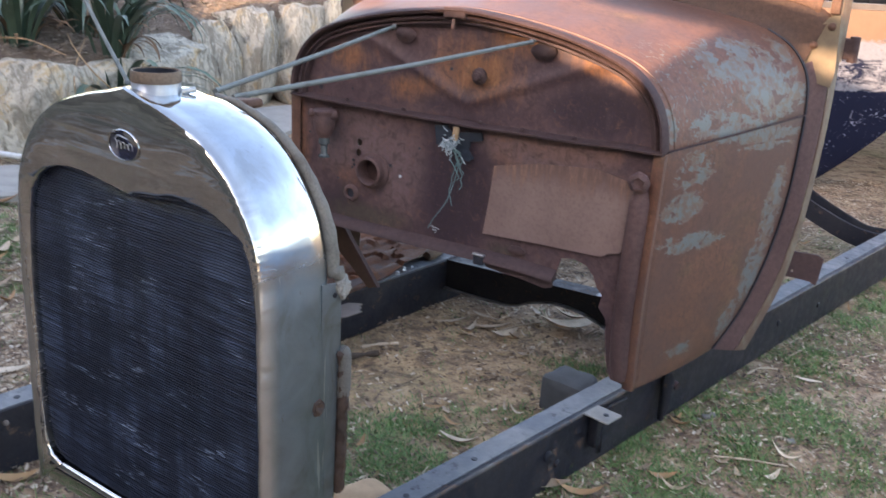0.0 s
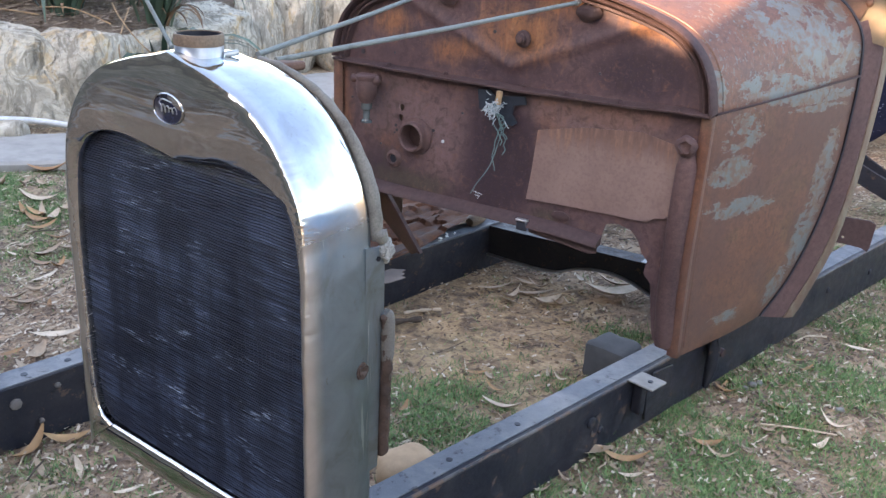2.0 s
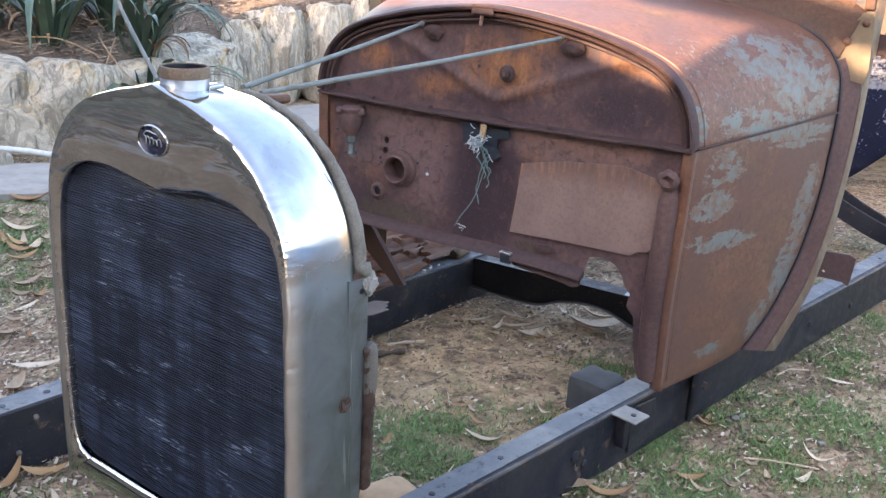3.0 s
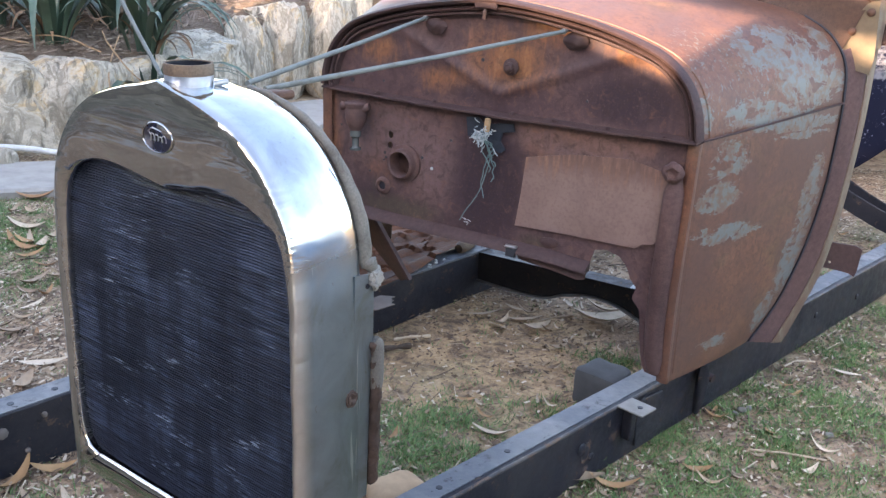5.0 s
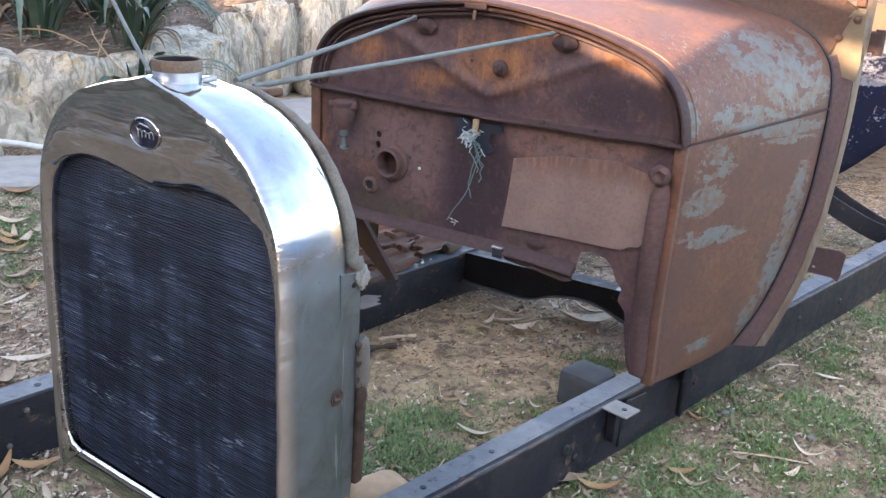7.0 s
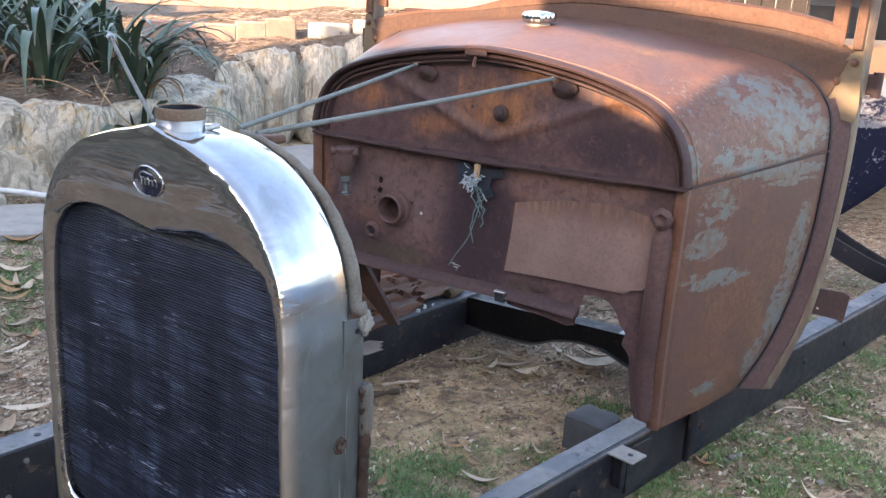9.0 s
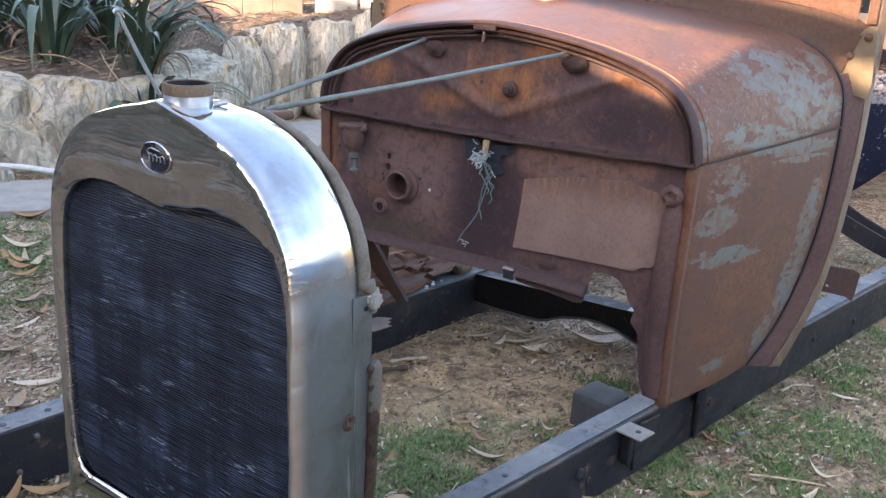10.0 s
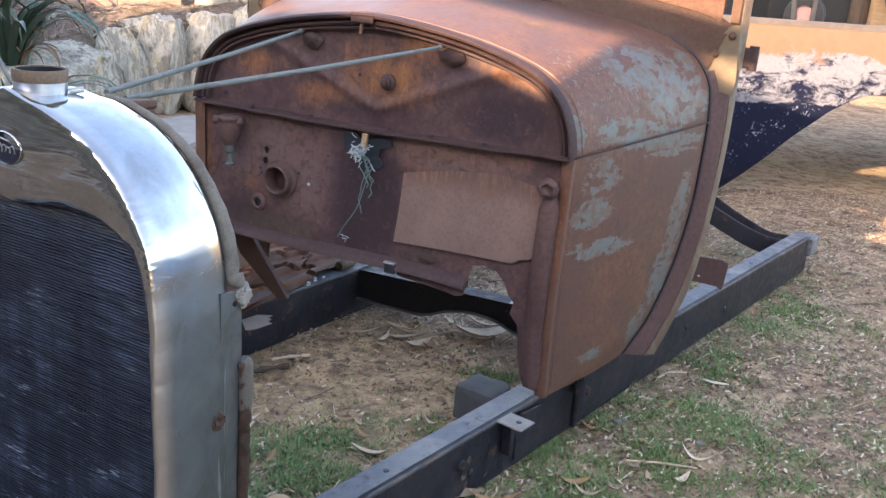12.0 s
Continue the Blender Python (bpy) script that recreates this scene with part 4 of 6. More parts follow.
    # arched rear cross member
    chan = [(-0.05, 0), (-0.05, 0.07), (-0.043, 0.07), (-0.043, 0.007), (0.043, 0.007), (0.043, 0.07), (0.05, 0.07), (0.05, 0)]
    arch = smooth_line([(1.84, 3.215, 0.06), (1.72, 3.24, 0.075), (1.60, 3.33, 0.13), (1.48, 3.45, 0.20), (1.34, 3.57, 0.22), (1.2, 3.66, 0.17), (1.05, 3.68, 0.07), (0.97, 3.66, 0.06)], 36)
    part("rear_cross_member", sweep(arch, chan), M_BLACK, top, "arched dark rear cross member", True, bevel=0.003)
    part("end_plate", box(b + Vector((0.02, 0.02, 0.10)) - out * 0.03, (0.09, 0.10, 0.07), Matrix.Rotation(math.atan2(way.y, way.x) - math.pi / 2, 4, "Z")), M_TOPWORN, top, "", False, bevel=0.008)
    return top


build_chassis()

# ---------------------------------------------------------------- cowl of the car body

FRONT = [(0, 0.925), (0.087, 0.919), (0.179, 0.906), (0.254, 0.891), (0.328, 0.870), (0.389, 0.843), (0.433, 0.803), (0.458, 0.752), (0.468, 0.697)]
REAR = [(0, 0.984), (0.12, 0.980), (0.25, 0.968), (0.36, 0.953), (0.46, 0.935), (0.524, 0.918), (0.576, 0.890), (0.611, 0.851), (0.628, 0.810), (0.634, 0.743)]
SIDE_FRONT = [(0.468, 0.0, 0.692), (0.466, 0.0, 0.56), (0.463, 0.0, 0.40), (0.464, 0.0, 0.28), (0.466, 0.0, 0.183)]
SIDE_REAR = [(0.634, 0.42, 0.738), (0.633, 0.42, 0.648), (0.629, 0.42, 0.556), (0.618, 0.417, 0.46), (0.603, 0.405, 0.375), (0.576, 0.375, 0.27), (0.540, 0.325, 0.182)]
POST_OUT = [(0.668, 0.50, 0.885), (0.670, 0.50, 0.80), (0.670, 0.50, 0.70), (0.667, 0.495, 0.60), (0.660, 0.485, 0.478), (0.645, 0.465, 0.348), (0.618, 0.43, 0.24), (0.598, 0.40, 0.172)]


def cowl_rows(count):
    front = smooth_line([(u, 0, z) for u, z in mirrored(FRONT)], count)
    rear = smooth_line([(u, 0.42, z) for u, z in mirrored(REAR)], count)
    rows = []
    for k in range(15):
        f = k / 14
        swell = math.sin(math.pi * f)
        row = []
        for a, b in zip(front, rear):
            low = min(1, max(0, (0.80 - a.z) / 0.103))
            row.append(a.lerp(b, f) + Vector((a.x * 0.0072, 0, 0.006)).lerp(Vector((math.copysign(0.010, a.x), 0, 0.002)), low) * swell)
        rows.append(row)
    return rows


def top_edge(u):
    """Height of the cowl's front edge above u."""
    pts = [(abs(q.x), q.z) for q in smooth_line([(a, 0, z) for a, z in FRONT], 80)]
    u = abs(u)
    for (a, z), (b, y) in zip(pts, pts[1:]):
        if a <= u <= b:
            return z + (y - z) * (u - a) / max(b - a, 1e-9)
    return pts[-1][1]


def build_body():
    top = empty("old_car", BODY, "rusted vintage car cowl with firewall and traces of grey primer", "car")
    cowl = part("cowl_panel", loft(cowl_rows(97)), M_COWL, top, "rusty rounded cowl with flaked grey primer", thick=0.003, offset=-1)

    # rolled rim with beads round the front edge
    line = smooth_line([(u, 0, z) for u, z in mirrored(FRONT)], 97)
    rows = []
    for inset, depth in ((-0.002, 0.004), (-0.001, -0.014), (0.002, -0.019), (0.005, -0.017), (0.007, -0.008), (0.009, 0.008), (0.013, 0.009), (0.0145, -0.006), (0.017, -0.010), (0.019, -0.008), (0.0205, 0.006), (0.0235, 0.007), (0.025, -0.003), (0.0275, -0.003), (0.029, 0.006), (0.031, 0.022)):
        row = []
        for i, q in enumerate(line):
            t = (line[min(i + 1, 96)] - line[max(i - 1, 0)]).normalized()
            inward = Vector((t.z, 0, -t.x))
            dent = 0.002 * noise.noise(Vector((q.x * 9, q.z * 9, depth * 50)))
            row.append(q + inward * (inset + dent) + Vector((0, depth, 0)))
        rows.append(row)
    for depth, size in ((0.020, 0.0026),):
        rowline = [q.lerp(p, depth / 0.42) for q, p in zip(line, smooth_line([(u, 0.42, z) for u, z in mirrored(REAR)], 97))]
        part("bead", tube([q + Vector((q.x * 0.004, 0, -0.0005)) for q in rowline], size, 8), M_COWL, cowl, "raised bead round the cowl")
    rim = part("rim", loft(rows), M_RUST_DARK, cowl, "beaded rusty rim of the cowl", thick=0.002, offset=1)

    # upper firewall panel with a pressed V
    cols = [-0.458 + 0.916 * i / 130 for i in range(131)]
    rows = []
    for j in range(37):
        row = []
        for u in cols:
            hi = max(top_edge(u) - 0.012, 0.70)
            z = 0.688 + (hi - 0.688) * j / 36
            d = 9.0
            for (ua, za), (ub, zb) in (((-0.30, 0.862), (0.012, 0.728)), ((0.012, 0.728), (0.36, 0.868))):
                ax, az = ub - ua, zb - za
                f = min(max(((u - ua) * ax + (z - za) * az) / (ax * ax + az * az), 0), 1)
                d = min(d, math.hypot(u - ua - ax * f, z - za - az * f))
            press = 0.007 * math.exp(-((d / 0.013) ** 2)) + 0.003 * noise.noise(Vector((u * 5, z * 6, 2)))
            row.append((u, 0.012 - press, z))
        rows.append(row)
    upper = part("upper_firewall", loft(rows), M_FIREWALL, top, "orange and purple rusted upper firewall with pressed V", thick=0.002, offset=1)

    # ledge between the two firewall panels
    ledge = smooth_line([(-0.468, -0.004, 0.690), (-0.2, -0.006, 0.686), (0.0, -0.006, 0.685), (0.2, -0.005, 0.688), (0.466, -0.004, 0.694)], 90)
    ledge = [q + Vector((0, 0.004 * noise.noise(q * 14), 0.0016 * noise.noise(q * 9 + Vector((3, 0, 0))) + 0.0013 * noise.noise(q * 45))) for q in ledge]
    part("ledge", sweep(ledge, [(0.015, -0.0025), (0.015, 0.0012), (0.009, 0.0035), (-0.014, 0.006), (-0.014, -0.004), (0.009, -0.0045)]), M_RUST_DARK, top, "rusty ledge across the firewall")
    for u in (-0.44, -0.30, -0.14, 0.06, 0.16, 0.28, 0.40):
        part("rivet", lathe([(0.006, -0.002), (0.0055, 0.002), (0.003, 0.004), (0.0001, 0.0045)], 10, (u, -0.012, 0.6955)), M_RUST_DARK, top)

    # lower firewall: plate with holes, feet at both sides and a ragged cut-out
    outline = [(-0.462, 0.684), (-0.462, 0.186), (-0.410, 0.20), (-0.405, 0.30), (-0.395, 0.37), (-0.37, 0.392), (-0.2, 0.392), (0.0, 0.392), (0.15, 0.394), (0.262, 0.392),
               (0.266, 0.41), (0.272, 0.432), (0.300, 0.438), (0.329, 0.430), (0.347, 0.412), (0.358, 0.387), (0.372, 0.372), (0.366, 0.345), (0.385, 0.325), (0.392, 0.27), (0.402, 0.215), (0.413, 0.190), (0.464, 0.184), (0.462, 0.40), (0.465, 0.690)]
    holes = [ring_points(-0.227, 0.536, 0.030, 26), ring_points(-0.271, 0.597, 0.0075, 12, 1.15), ring_points(-0.272, 0.572, 0.0075, 12, 1.15), ring_points(-0.205, 0.552, 0.003, 8)]
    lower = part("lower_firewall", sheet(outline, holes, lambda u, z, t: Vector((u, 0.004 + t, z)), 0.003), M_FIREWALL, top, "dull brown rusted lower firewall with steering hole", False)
    part("collar", lathe([(0.0285, -0.02), (0.0285, 0.024), (0.031, 0.027), (0.035, 0.024), (0.036, 0.008), (0.044, 0.005), (0.045, 0.0), (0.0285, -0.02)], 32, (-0.227, 0.004, 0.536), Matrix.Rotation(math.pi / 2, 4, "X"), cap=False), M_RUST_LOWER, lower, "round rusty steering column collar")
    part("column_boot", lathe([(0.0001, 0.0), (0.06, 0.0), (0.06, 0.006), (0.0001, 0.006)], 20, (-0.227, 0.022, 0.536), Matrix.Rotation(math.pi / 2, 4, "X")), M_RUST_DARK, lower, "rusty plate inside the steering hole")
    lip = smooth_line([(-0.40, -0.002, 0.40), (-0.25, -0.004, 0.396), (0.0, -0.004, 0.398), (0.15, -0.003, 0.398), (0.265, -0.002, 0.392)], 24)
    part("bottom_lip", sweep(lip, [(0.020, -0.010), (0.018, -0.003), (0.008, 0.006), (-0.006, 0.012), (-0.006, -0.010)]), M_RUST_DARK, lower, "bent lower lip of the firewall")
    flap = [(0.03, 0.394), (0.10, 0.392), (0.262, 0.386), (0.262, 0.352), (0.245, 0.343), (0.20, 0.352), (0.12, 0.362), (0.098, 0.366), (0.093, 0.378), (0.05, 0.384)]
    part("torn_flap", sheet(flap, (), lambda u, z, t: Vector((u, -0.004 + t - (0.39 - z) * 0.15, 0.39 - (0.39 - z) * 0.62)), 0.003), M_RUST_DARK, lower, "torn strip under the lip", False)
    clip = part("metal_clip", box((0.085, -0.02, 0.391), (0.026, 0.010, 0.022)), M_CORE, lower, "small black metal clip", bevel=0.003)
    part("clip_top", box((0.085, -0.021, 0.404), (0.028, 0.012, 0.005)), M_STEEL, clip, "pale worn top of the clip", bevel=0.0015)
    plate = [(0.080, 0.448), (0.20, 0.4535), (0.363, 0.458), (0.378, 0.470), (0.398, 0.473), (0.413, 0.492), (0.417, 0.55), (0.420, 0.622), (0.33, 0.640), (0.2, 0.628), (0.096, 0.605), (0.089, 0.52)]
    pl = part("cover_plate", sheet(plate, (), lambda u, z, t: Vector((u, -0.001 - t - 0.012 * max(0, (0.50 - z)) * max(0, u - 0.3) * 40, z)), 0.0015), M_COVER, top, "flat pale rusted cover plate with bent corner", False)
    part("oval_plate", lathe([(0.022, -0.001), (0.022, 0.003), (0.012, 0.006), (0.0001, 0.006)], 16, (0.165, 0.004, 0.425), Matrix.Rotation(math.pi / 2, 4, "X") @ Matrix.Diagonal((1, 0.5, 1, 1))), M_RUST_DARK, lower)
    # rounded post and bolt at the edge
    post = [(0.432, -0.004, 0.62), (0.430, -0.006, 0.52), (0.428, -0.006, 0.42), (0.428, -0.004, 0.30), (0.436, -0.002, 0.20)]
    part("post", tube(smooth_line(post, 14), [0.012, *[0.022] * 12, 0.016], 14), M_RUST_LOWER, lower, "rounded rusty corner post")
    knob = lathe([(0.014, -0.002), (0.019, 0.002), (0.022, 0.008), (0.021, 0.014), (0.017, 0.019), (0.012, 0.021), (0.010, 0.017), (0.006, 0.016), (0.0001, 0.016)], 22, (0.430, -0.012, 0.632), Matrix.Rotation(math.pi / 2, 4, "X"))
    for v in knob.verts:
        v.co += Vector((noise.noise(v.co * 90), noise.noise(v.co * 90 + Vector((5, 0, 0))), noise.noise(v.co * 90 + Vector((0, 5, 0))))) * 0.005
    part("bolt_head", knob, M_RUST_LOWER, lower, "lumpy rusted bolt head")
    part("pale_stud", lathe([(0.005, 0), (0.004, 0.005), (0.0001, 0.006)], 10, (0.459, -0.004, 0.668), Matrix.Rotation(math.pi / 2, 4, "X")), M_CORD, lower)

    # hardware on the upper panel
    part("centre_bolt", lathe([(0.0185, 0), (0.018, 0.004), (0.014, 0.006), (0.0115, 0.007), (0.0110, 0.013), (0.008, 0.015), (0.007, 0.019), (0.0001, 0.020)], 14, (0.040, 0.006, 0.790), Matrix.Rotation(math.pi / 2, 4, "X")), M_RUST_DARK, upper, "rusty nut and washer")
    for u in (-0.168, 0.170):
        part("rod_mount", rough(lathe([(0.028, 0), (0.027, 0.004), (0.022, 0.007), (0.017, 0.011), (0.010, 0.0135), (0.0001, 0.014)], 20, (u + 0.014, 0.006, 0.858), Matrix.Rotation(math.pi / 2, 4, "X") @ Matrix.Diagonal((1.0, 0.62, 0.8, 1))), 0.004), M_RUST_DARK, upper, "dark round rod mount")
    for u, z, r in ((-0.394, 0.712, 0.006), (-0.033, 0.797, 0.004), (-0.30, 0.72, 0.003), (0.22, 0.74, 0.003)):
        part("hole", lathe([(r, 0), (r, 0.0012), (0.0001, 0.0013)], 12, (u, 0.0105, z), Matrix.Rotation(math.pi / 2, 4, "X")), M_CORE, upper)
    hook = part("hood_bracket", box((-0.018, -0.016, 0.917), (0.055, 0.006, 0.022)), M_RUST_DARK, rim, "small torn bracket at top of rim", bevel=0.003)
    part("pin", tube([(-0.020, -0.014, 0.905), (-0.024, -0.012, 0.885)], 0.004, 8), M_RUST_PLATE, hook)

    # sediment bowl and pipe stub
    bowl = part("sediment_bowl", lathe([(0.010, 0.668), (0.024, 0.669), (0.027, 0.666), (0.0265, 0.659), (0.0245, 0.656), (0.0258, 0.645), (0.0255, 0.632), (0.0225, 0.619), (0.0175, 0.609), (0.0130, 0.602), (0.0115, 0.598)], 20, (-0.347, -0.034, 0)), M_RUST_LOWER, top, "rusty cast sediment bowl")
    part("bowl_outlet", lathe([(0.0130, 0.602), (0.0134, 0.596), (0.0134, 0.588), (0.0088, 0.584), (0.0080, 0.564), (0.0097, 0.561), (0.0139, 0.560), (0.0139, 0.555), (0.0001, 0.554)], 16, (-0.347, -0.034, 0)), M_GLASSY, bowl, "cloudy grey-green outlet")
    part("valve_ear", tube([(-0.347, -0.034, 0.656), (-0.370, -0.044, 0.658), (-0.3795, -0.049, 0.658)], [0.010, 0.0085, 0.0105], 12), M_RUST_LOWER, bowl)
    part("valve_bore", lathe([(0.0062, 0.0), (0.0060, 0.0012), (0.0001, 0.0013)], 12, (-0.3800, -0.0495, 0.658), Vector((-0.9, -0.42, 0)).to_track_quat("Z", "Y").to_matrix().to_4x4()), M_CORE, bowl, "dark open bore")
    part("side_lug", tube([(-0.329, -0.034, 0.656), (-0.315, -0.026, 0.660)], [0.011, 0.009], 10), M_RUST_LOWER, bowl)
    part("bowl_stalk", tube([(-0.347, -0.034, 0.65), (-0.347, 0.006, 0.655)], 0.016, 10), M_RUST_LOWER, bowl)
    stub = part("pipe_stub", lathe([(0.0215, 0.0), (0.020, 0.004), (0.0155, 0.008), (0.013, 0.0085), (0.0105, 0.006), (0.0105, 0.0)], 18, (-0.290, 0.004, 0.470), Matrix.Rotation(math.pi / 2, 4, "X"), cap=False), M_RUST_LOWER, lower, "low worn pipe boss")
    part("bore", lathe([(0.0106, 0.0), (0.0104, 0.0012), (0.0001, 0.0013)], 14, (-0.290, 0.003, 0.470), Matrix.Rotation(math.pi / 2, 4, "X")), M_CORE, stub, "dark open bore")
    for u, z, rad in ((-0.286, 0.552, 0.004), (-0.283, 0.541, 0.0035), (-0.289, 0.534, 0.0025), (-0.178, 0.557, 0.004), (-0.262, 0.508, 0.003), (-0.42, 0.60, 0.003), (-0.33, 0.50, 0.003), (-0.10, 0.61, 0.003), (0.30, 0.46, 0.0035), (0.434, 0.565, 0.004)):
        part("hole", lathe([(rad, 0), (rad, 0.0012), (0.0001, 0.0013)], 10, (u, 0.003, z), Matrix.Rotation(math.pi / 2, 4, "X")), M_CORE, lower)
    for u, z in ((-0.456, 0.668), (-0.456, 0.630), (-0.150, 0.536)):
        part("pale_stud", lathe([(0.004, 0), (0.003, 0.003), (0.0001, 0.0035)], 10, (u, 0.003, z), Matrix.Rotation(math.pi / 2, 4, "X")), M_CORD, lower)

    # side panels, seams, posts; both sides alike
    for sgn in (1, -1):
        flip = Matrix.Diagonal((sgn, 1, 1))
        front = smooth_line(SIDE_FRONT, 30)
        rear = smooth_line(SIDE_REAR, 30)
        rows = []
        for k in range(15):
            f = k / 14
            rows.append([flip @ (a.lerp(b, f) + Vector((0.010 * math.sin(math.pi * f), 0, 0.004 * math.sin(math.pi * f)))) for a, b in zip(front, rear)])
        side = part("side_panel", loft(rows), M_COWL, top, "rust-brown cowl side with grey primer remains", thick=0.003, offset=-sgn)
        edge = [flip @ (q + Vector((0.004, 0.016, 0))) for q in front]
        part("edge_bead", tube(edge[1:-1], 0.0035, 8), M_COWL, side)
        fold = [[flip @ (q + Vector((a, b, 0))) for q in front] for a, b in ((0.003, 0.0), (0.001, -0.009), (-0.010, -0.010), (-0.022, -0.004))]
        part("edge_fold", loft(fold), M_COWL, side, thick=0.002)
        seam = [flip @ (a + Vector((0.0035 + 0.0115 * math.sin(math.pi * f), 0, 0))) for f, a in ((k / 16, front[0].lerp(rear[0], k / 16) + Vector((0, 0, 0.005 + 0.004 * math.sin(math.pi * k / 16)))) for k in range(17))]
        part("belt_seam", tube(seam, 0.0024, 8), M_RUST_DARK, side, "dark seam along the belt line")
        back = [[q + Vector((-sgn * 0.013, 0, k)) for q in seam] for k in (-0.012, 0.014)]
        part("seam_backing", loft(back), M_RUST_DARK, side, thick=0.002)
        # door post strip behind the seam
        inner = smooth_line([(0.611, 0.424, 0.851), (0.629, 0.424, 0.805), *[(u + 0.001, d + 0.004, z) for u, d, z in SIDE_REAR]], 34)
        outer = smooth_line(POST_OUT, 34)
        rows = [[flip @ (a.lerp(b, f) + Vector((0.006 * math.sin(math.pi * f), 0, 0))) for a, b in zip(inner, outer)] for f in (0, 0.08, 0.3, 0.5, 0.62, 0.64, 0.8, 0.94, 1.0)]
        rows.append([flip @ (b + Vector((-0.012, 0.004, 0))) for b in outer])
        rows.append([flip @ (b + Vector((-0.045, 0.006, 0))) for b in outer])
        post = part("door_post", loft(rows[:5]), M_RUST_LOWER, top, "worn rusty door post", thick=0.003, offset=sgn)
        part("post_edge", loft([[q + Vector((sgn * 0.0015, 0, 0)) for q in row] for row in rows[4:]]), M_PRIMER, post, "outer edge with worn grey-green primer", thick=0.003, offset=sgn)
        gap = [flip @ Vector((u + 0.002, d + 0.001, z)) for u, d, z in [(a, 0.42, z) for a, z in REAR[5:-1]] + SIDE_REAR]
        part("seam_gap", tube(smooth_line(gap, 40), 0.0034, 6), M_CORE, side, "dark gap behind the cowl")
        # windscreen pillar and gusset
        pil = part("pillar", loft([[flip @ Vector((u, d, z)) for u, d in ((0.643, 0.448), (0.668, 0.450), (0.681, 0.472), (0.676, 0.50), (0.643, 0.50), (0.643, 0.448))] for z in (0.86, 0.95, 1.1, 1.35)]), M_PRIMER, top, "windscreen pillar with worn primer", False, bevel=0.003)
        part("pillar_edge", box(flip @ Vector((0.655, 0.444, 1.16)), (0.020, 0.010, 0.40)), M_RUST_TAN, pil, "", False, bevel=0.003)
        gus = [(0.600, 0.886), (0.622, 0.918), (0.645, 0.953), (0.668, 0.958), (0.676, 0.838), (0.672, 0.805), (0.642, 0.812), (0.616, 0.845)]
        g = part("gusset", sheet(gus, (), lambda u, z, t: flip @ Vector((u, 0.432 + t + (u - 0.60) * 0.18, z)), 0.004), M_GUSSET, pil, "tan bare gusset with two rivets", False)
        for u, z in ((0.624, 0.893), (0.654, 0.934)):
            part("rivet", lathe([(0.009, 0), (0.008, 0.004), (0.004, 0.007), (0.0001, 0.0075)], 12, flip @ Vector((u, 0.432 + (u - 0.60) * 0.18, z)), Matrix.Rotation(math.pi / 2, 4, "X")), M_RUST_TAN, g)
        hinge = part("hinge", tube([flip @ Vector((0.699, 0.49, 0.860)), flip @ Vector((0.699, 0.49, 0.915))], 0.011, 12), M_RUST_DARK, pil, "rusty door hinge lug")
        part("hinge_leaf", box(flip @ Vector((0.686, 0.49, 0.888)), (0.03, 0.02, 0.045)), M_RUST_DARK, hinge, "", bevel=0.004)
        tab = [(0.555, 0.222), (0.600, 0.220), (0.648, 0.214), (0.664, 0.205), (0.668, 0.222), (0.672, 0.285), (0.655, 0.294), (0.575, 0.296), (0.555, 0.29)]
        part("body_bracket", sheet(tab, [ring_points(0.598, 0.238, 0.004, 12)], lambda u, z, t: flip @ Vector((u, 0.88 + t + 0.25 * (u - 0.56), z)), 0.006), M_RUST_LOWER, top, "rusty body mounting bracket with a hole", False)

    # scuttle under the windscreen and lower windscreen frame
    high = [(0, 1.022), (0.2, 1.016), (0.319, 1.008), (0.43, 0.999), (0.51, 0.991), (0.58, 0.979), (0.627, 0.968), (0.648, 0.955)]
    lower_line = smooth_line([(u, 0.424, z) for u, z in mirrored(REAR[:8])], 61)
    upper_line = smooth_line([(u, 0.446, z - 0.022 * min(1, max(0, -u) / 0.35)) for u, z in mirrored(high)], 61)
    rows = [[a.lerp(b, f) + Vector((0, d, 0)) for a, b in zip(lower_line, upper_line)] for f, d in ((-0.04, 0.0), (0.05, 0.004), (0.35, 0.004), (0.7, 0.0), (0.94, 0.0), (1.0, 0.004))]
    part("scuttle_panel", loft(rows), M_SCUTTLE, top, "rusty scuttle under the windscreen", thick=0.003, offset=1)
    low = [(q.x * 0.965, q.z + 0.001) for q in upper_line]
    rows = [[(u, 0.452 + d, z + k * min(1, max(0.06, (u + 0.36) / 0.34))) for u, z in low] for k, d in ((0.0, 0.0), (0.003, -0.008), (0.034, -0.006), (0.038, 0.0), (0.038, 0.02))]
    part("windscreen_rail", loft(rows), M_RUST_TAN, top, "orange rusty bottom rail of the windscreen frame", thick=0.004, offset=1)
    for sgn in (1, -1):
        part("windscreen_stile", box((sgn * 0.611, 0.450, 1.17), (0.032, 0.012, 0.38)), M_RUST_TAN, top, "orange rusty windscreen stile", False, bevel=0.003)
    part("dash_panel", box((0.0, 0.52, 0.93), (1.16, 0.02, 0.10)), M_RUST_DARK, top, "", False, bevel=0.004)

    # torn floor sheets under the dash
    rows = []
    for j in range(91):
        v = -0.06 + 0.96 * j / 90
        row = []
        for i in range(76):
            u = -0.90 + 0.515 * i / 75
            rib = max(0.0, math.sin((u * 0.94 - v * 0.10) * math.tau / 0.088)) ** 0.5
            split = 1 if noise.noise(Vector((u * 9, v * 7, 2))) + 0.5 * noise.noise(Vector((u * 24, v * 20, 6))) > 0.06 else 0
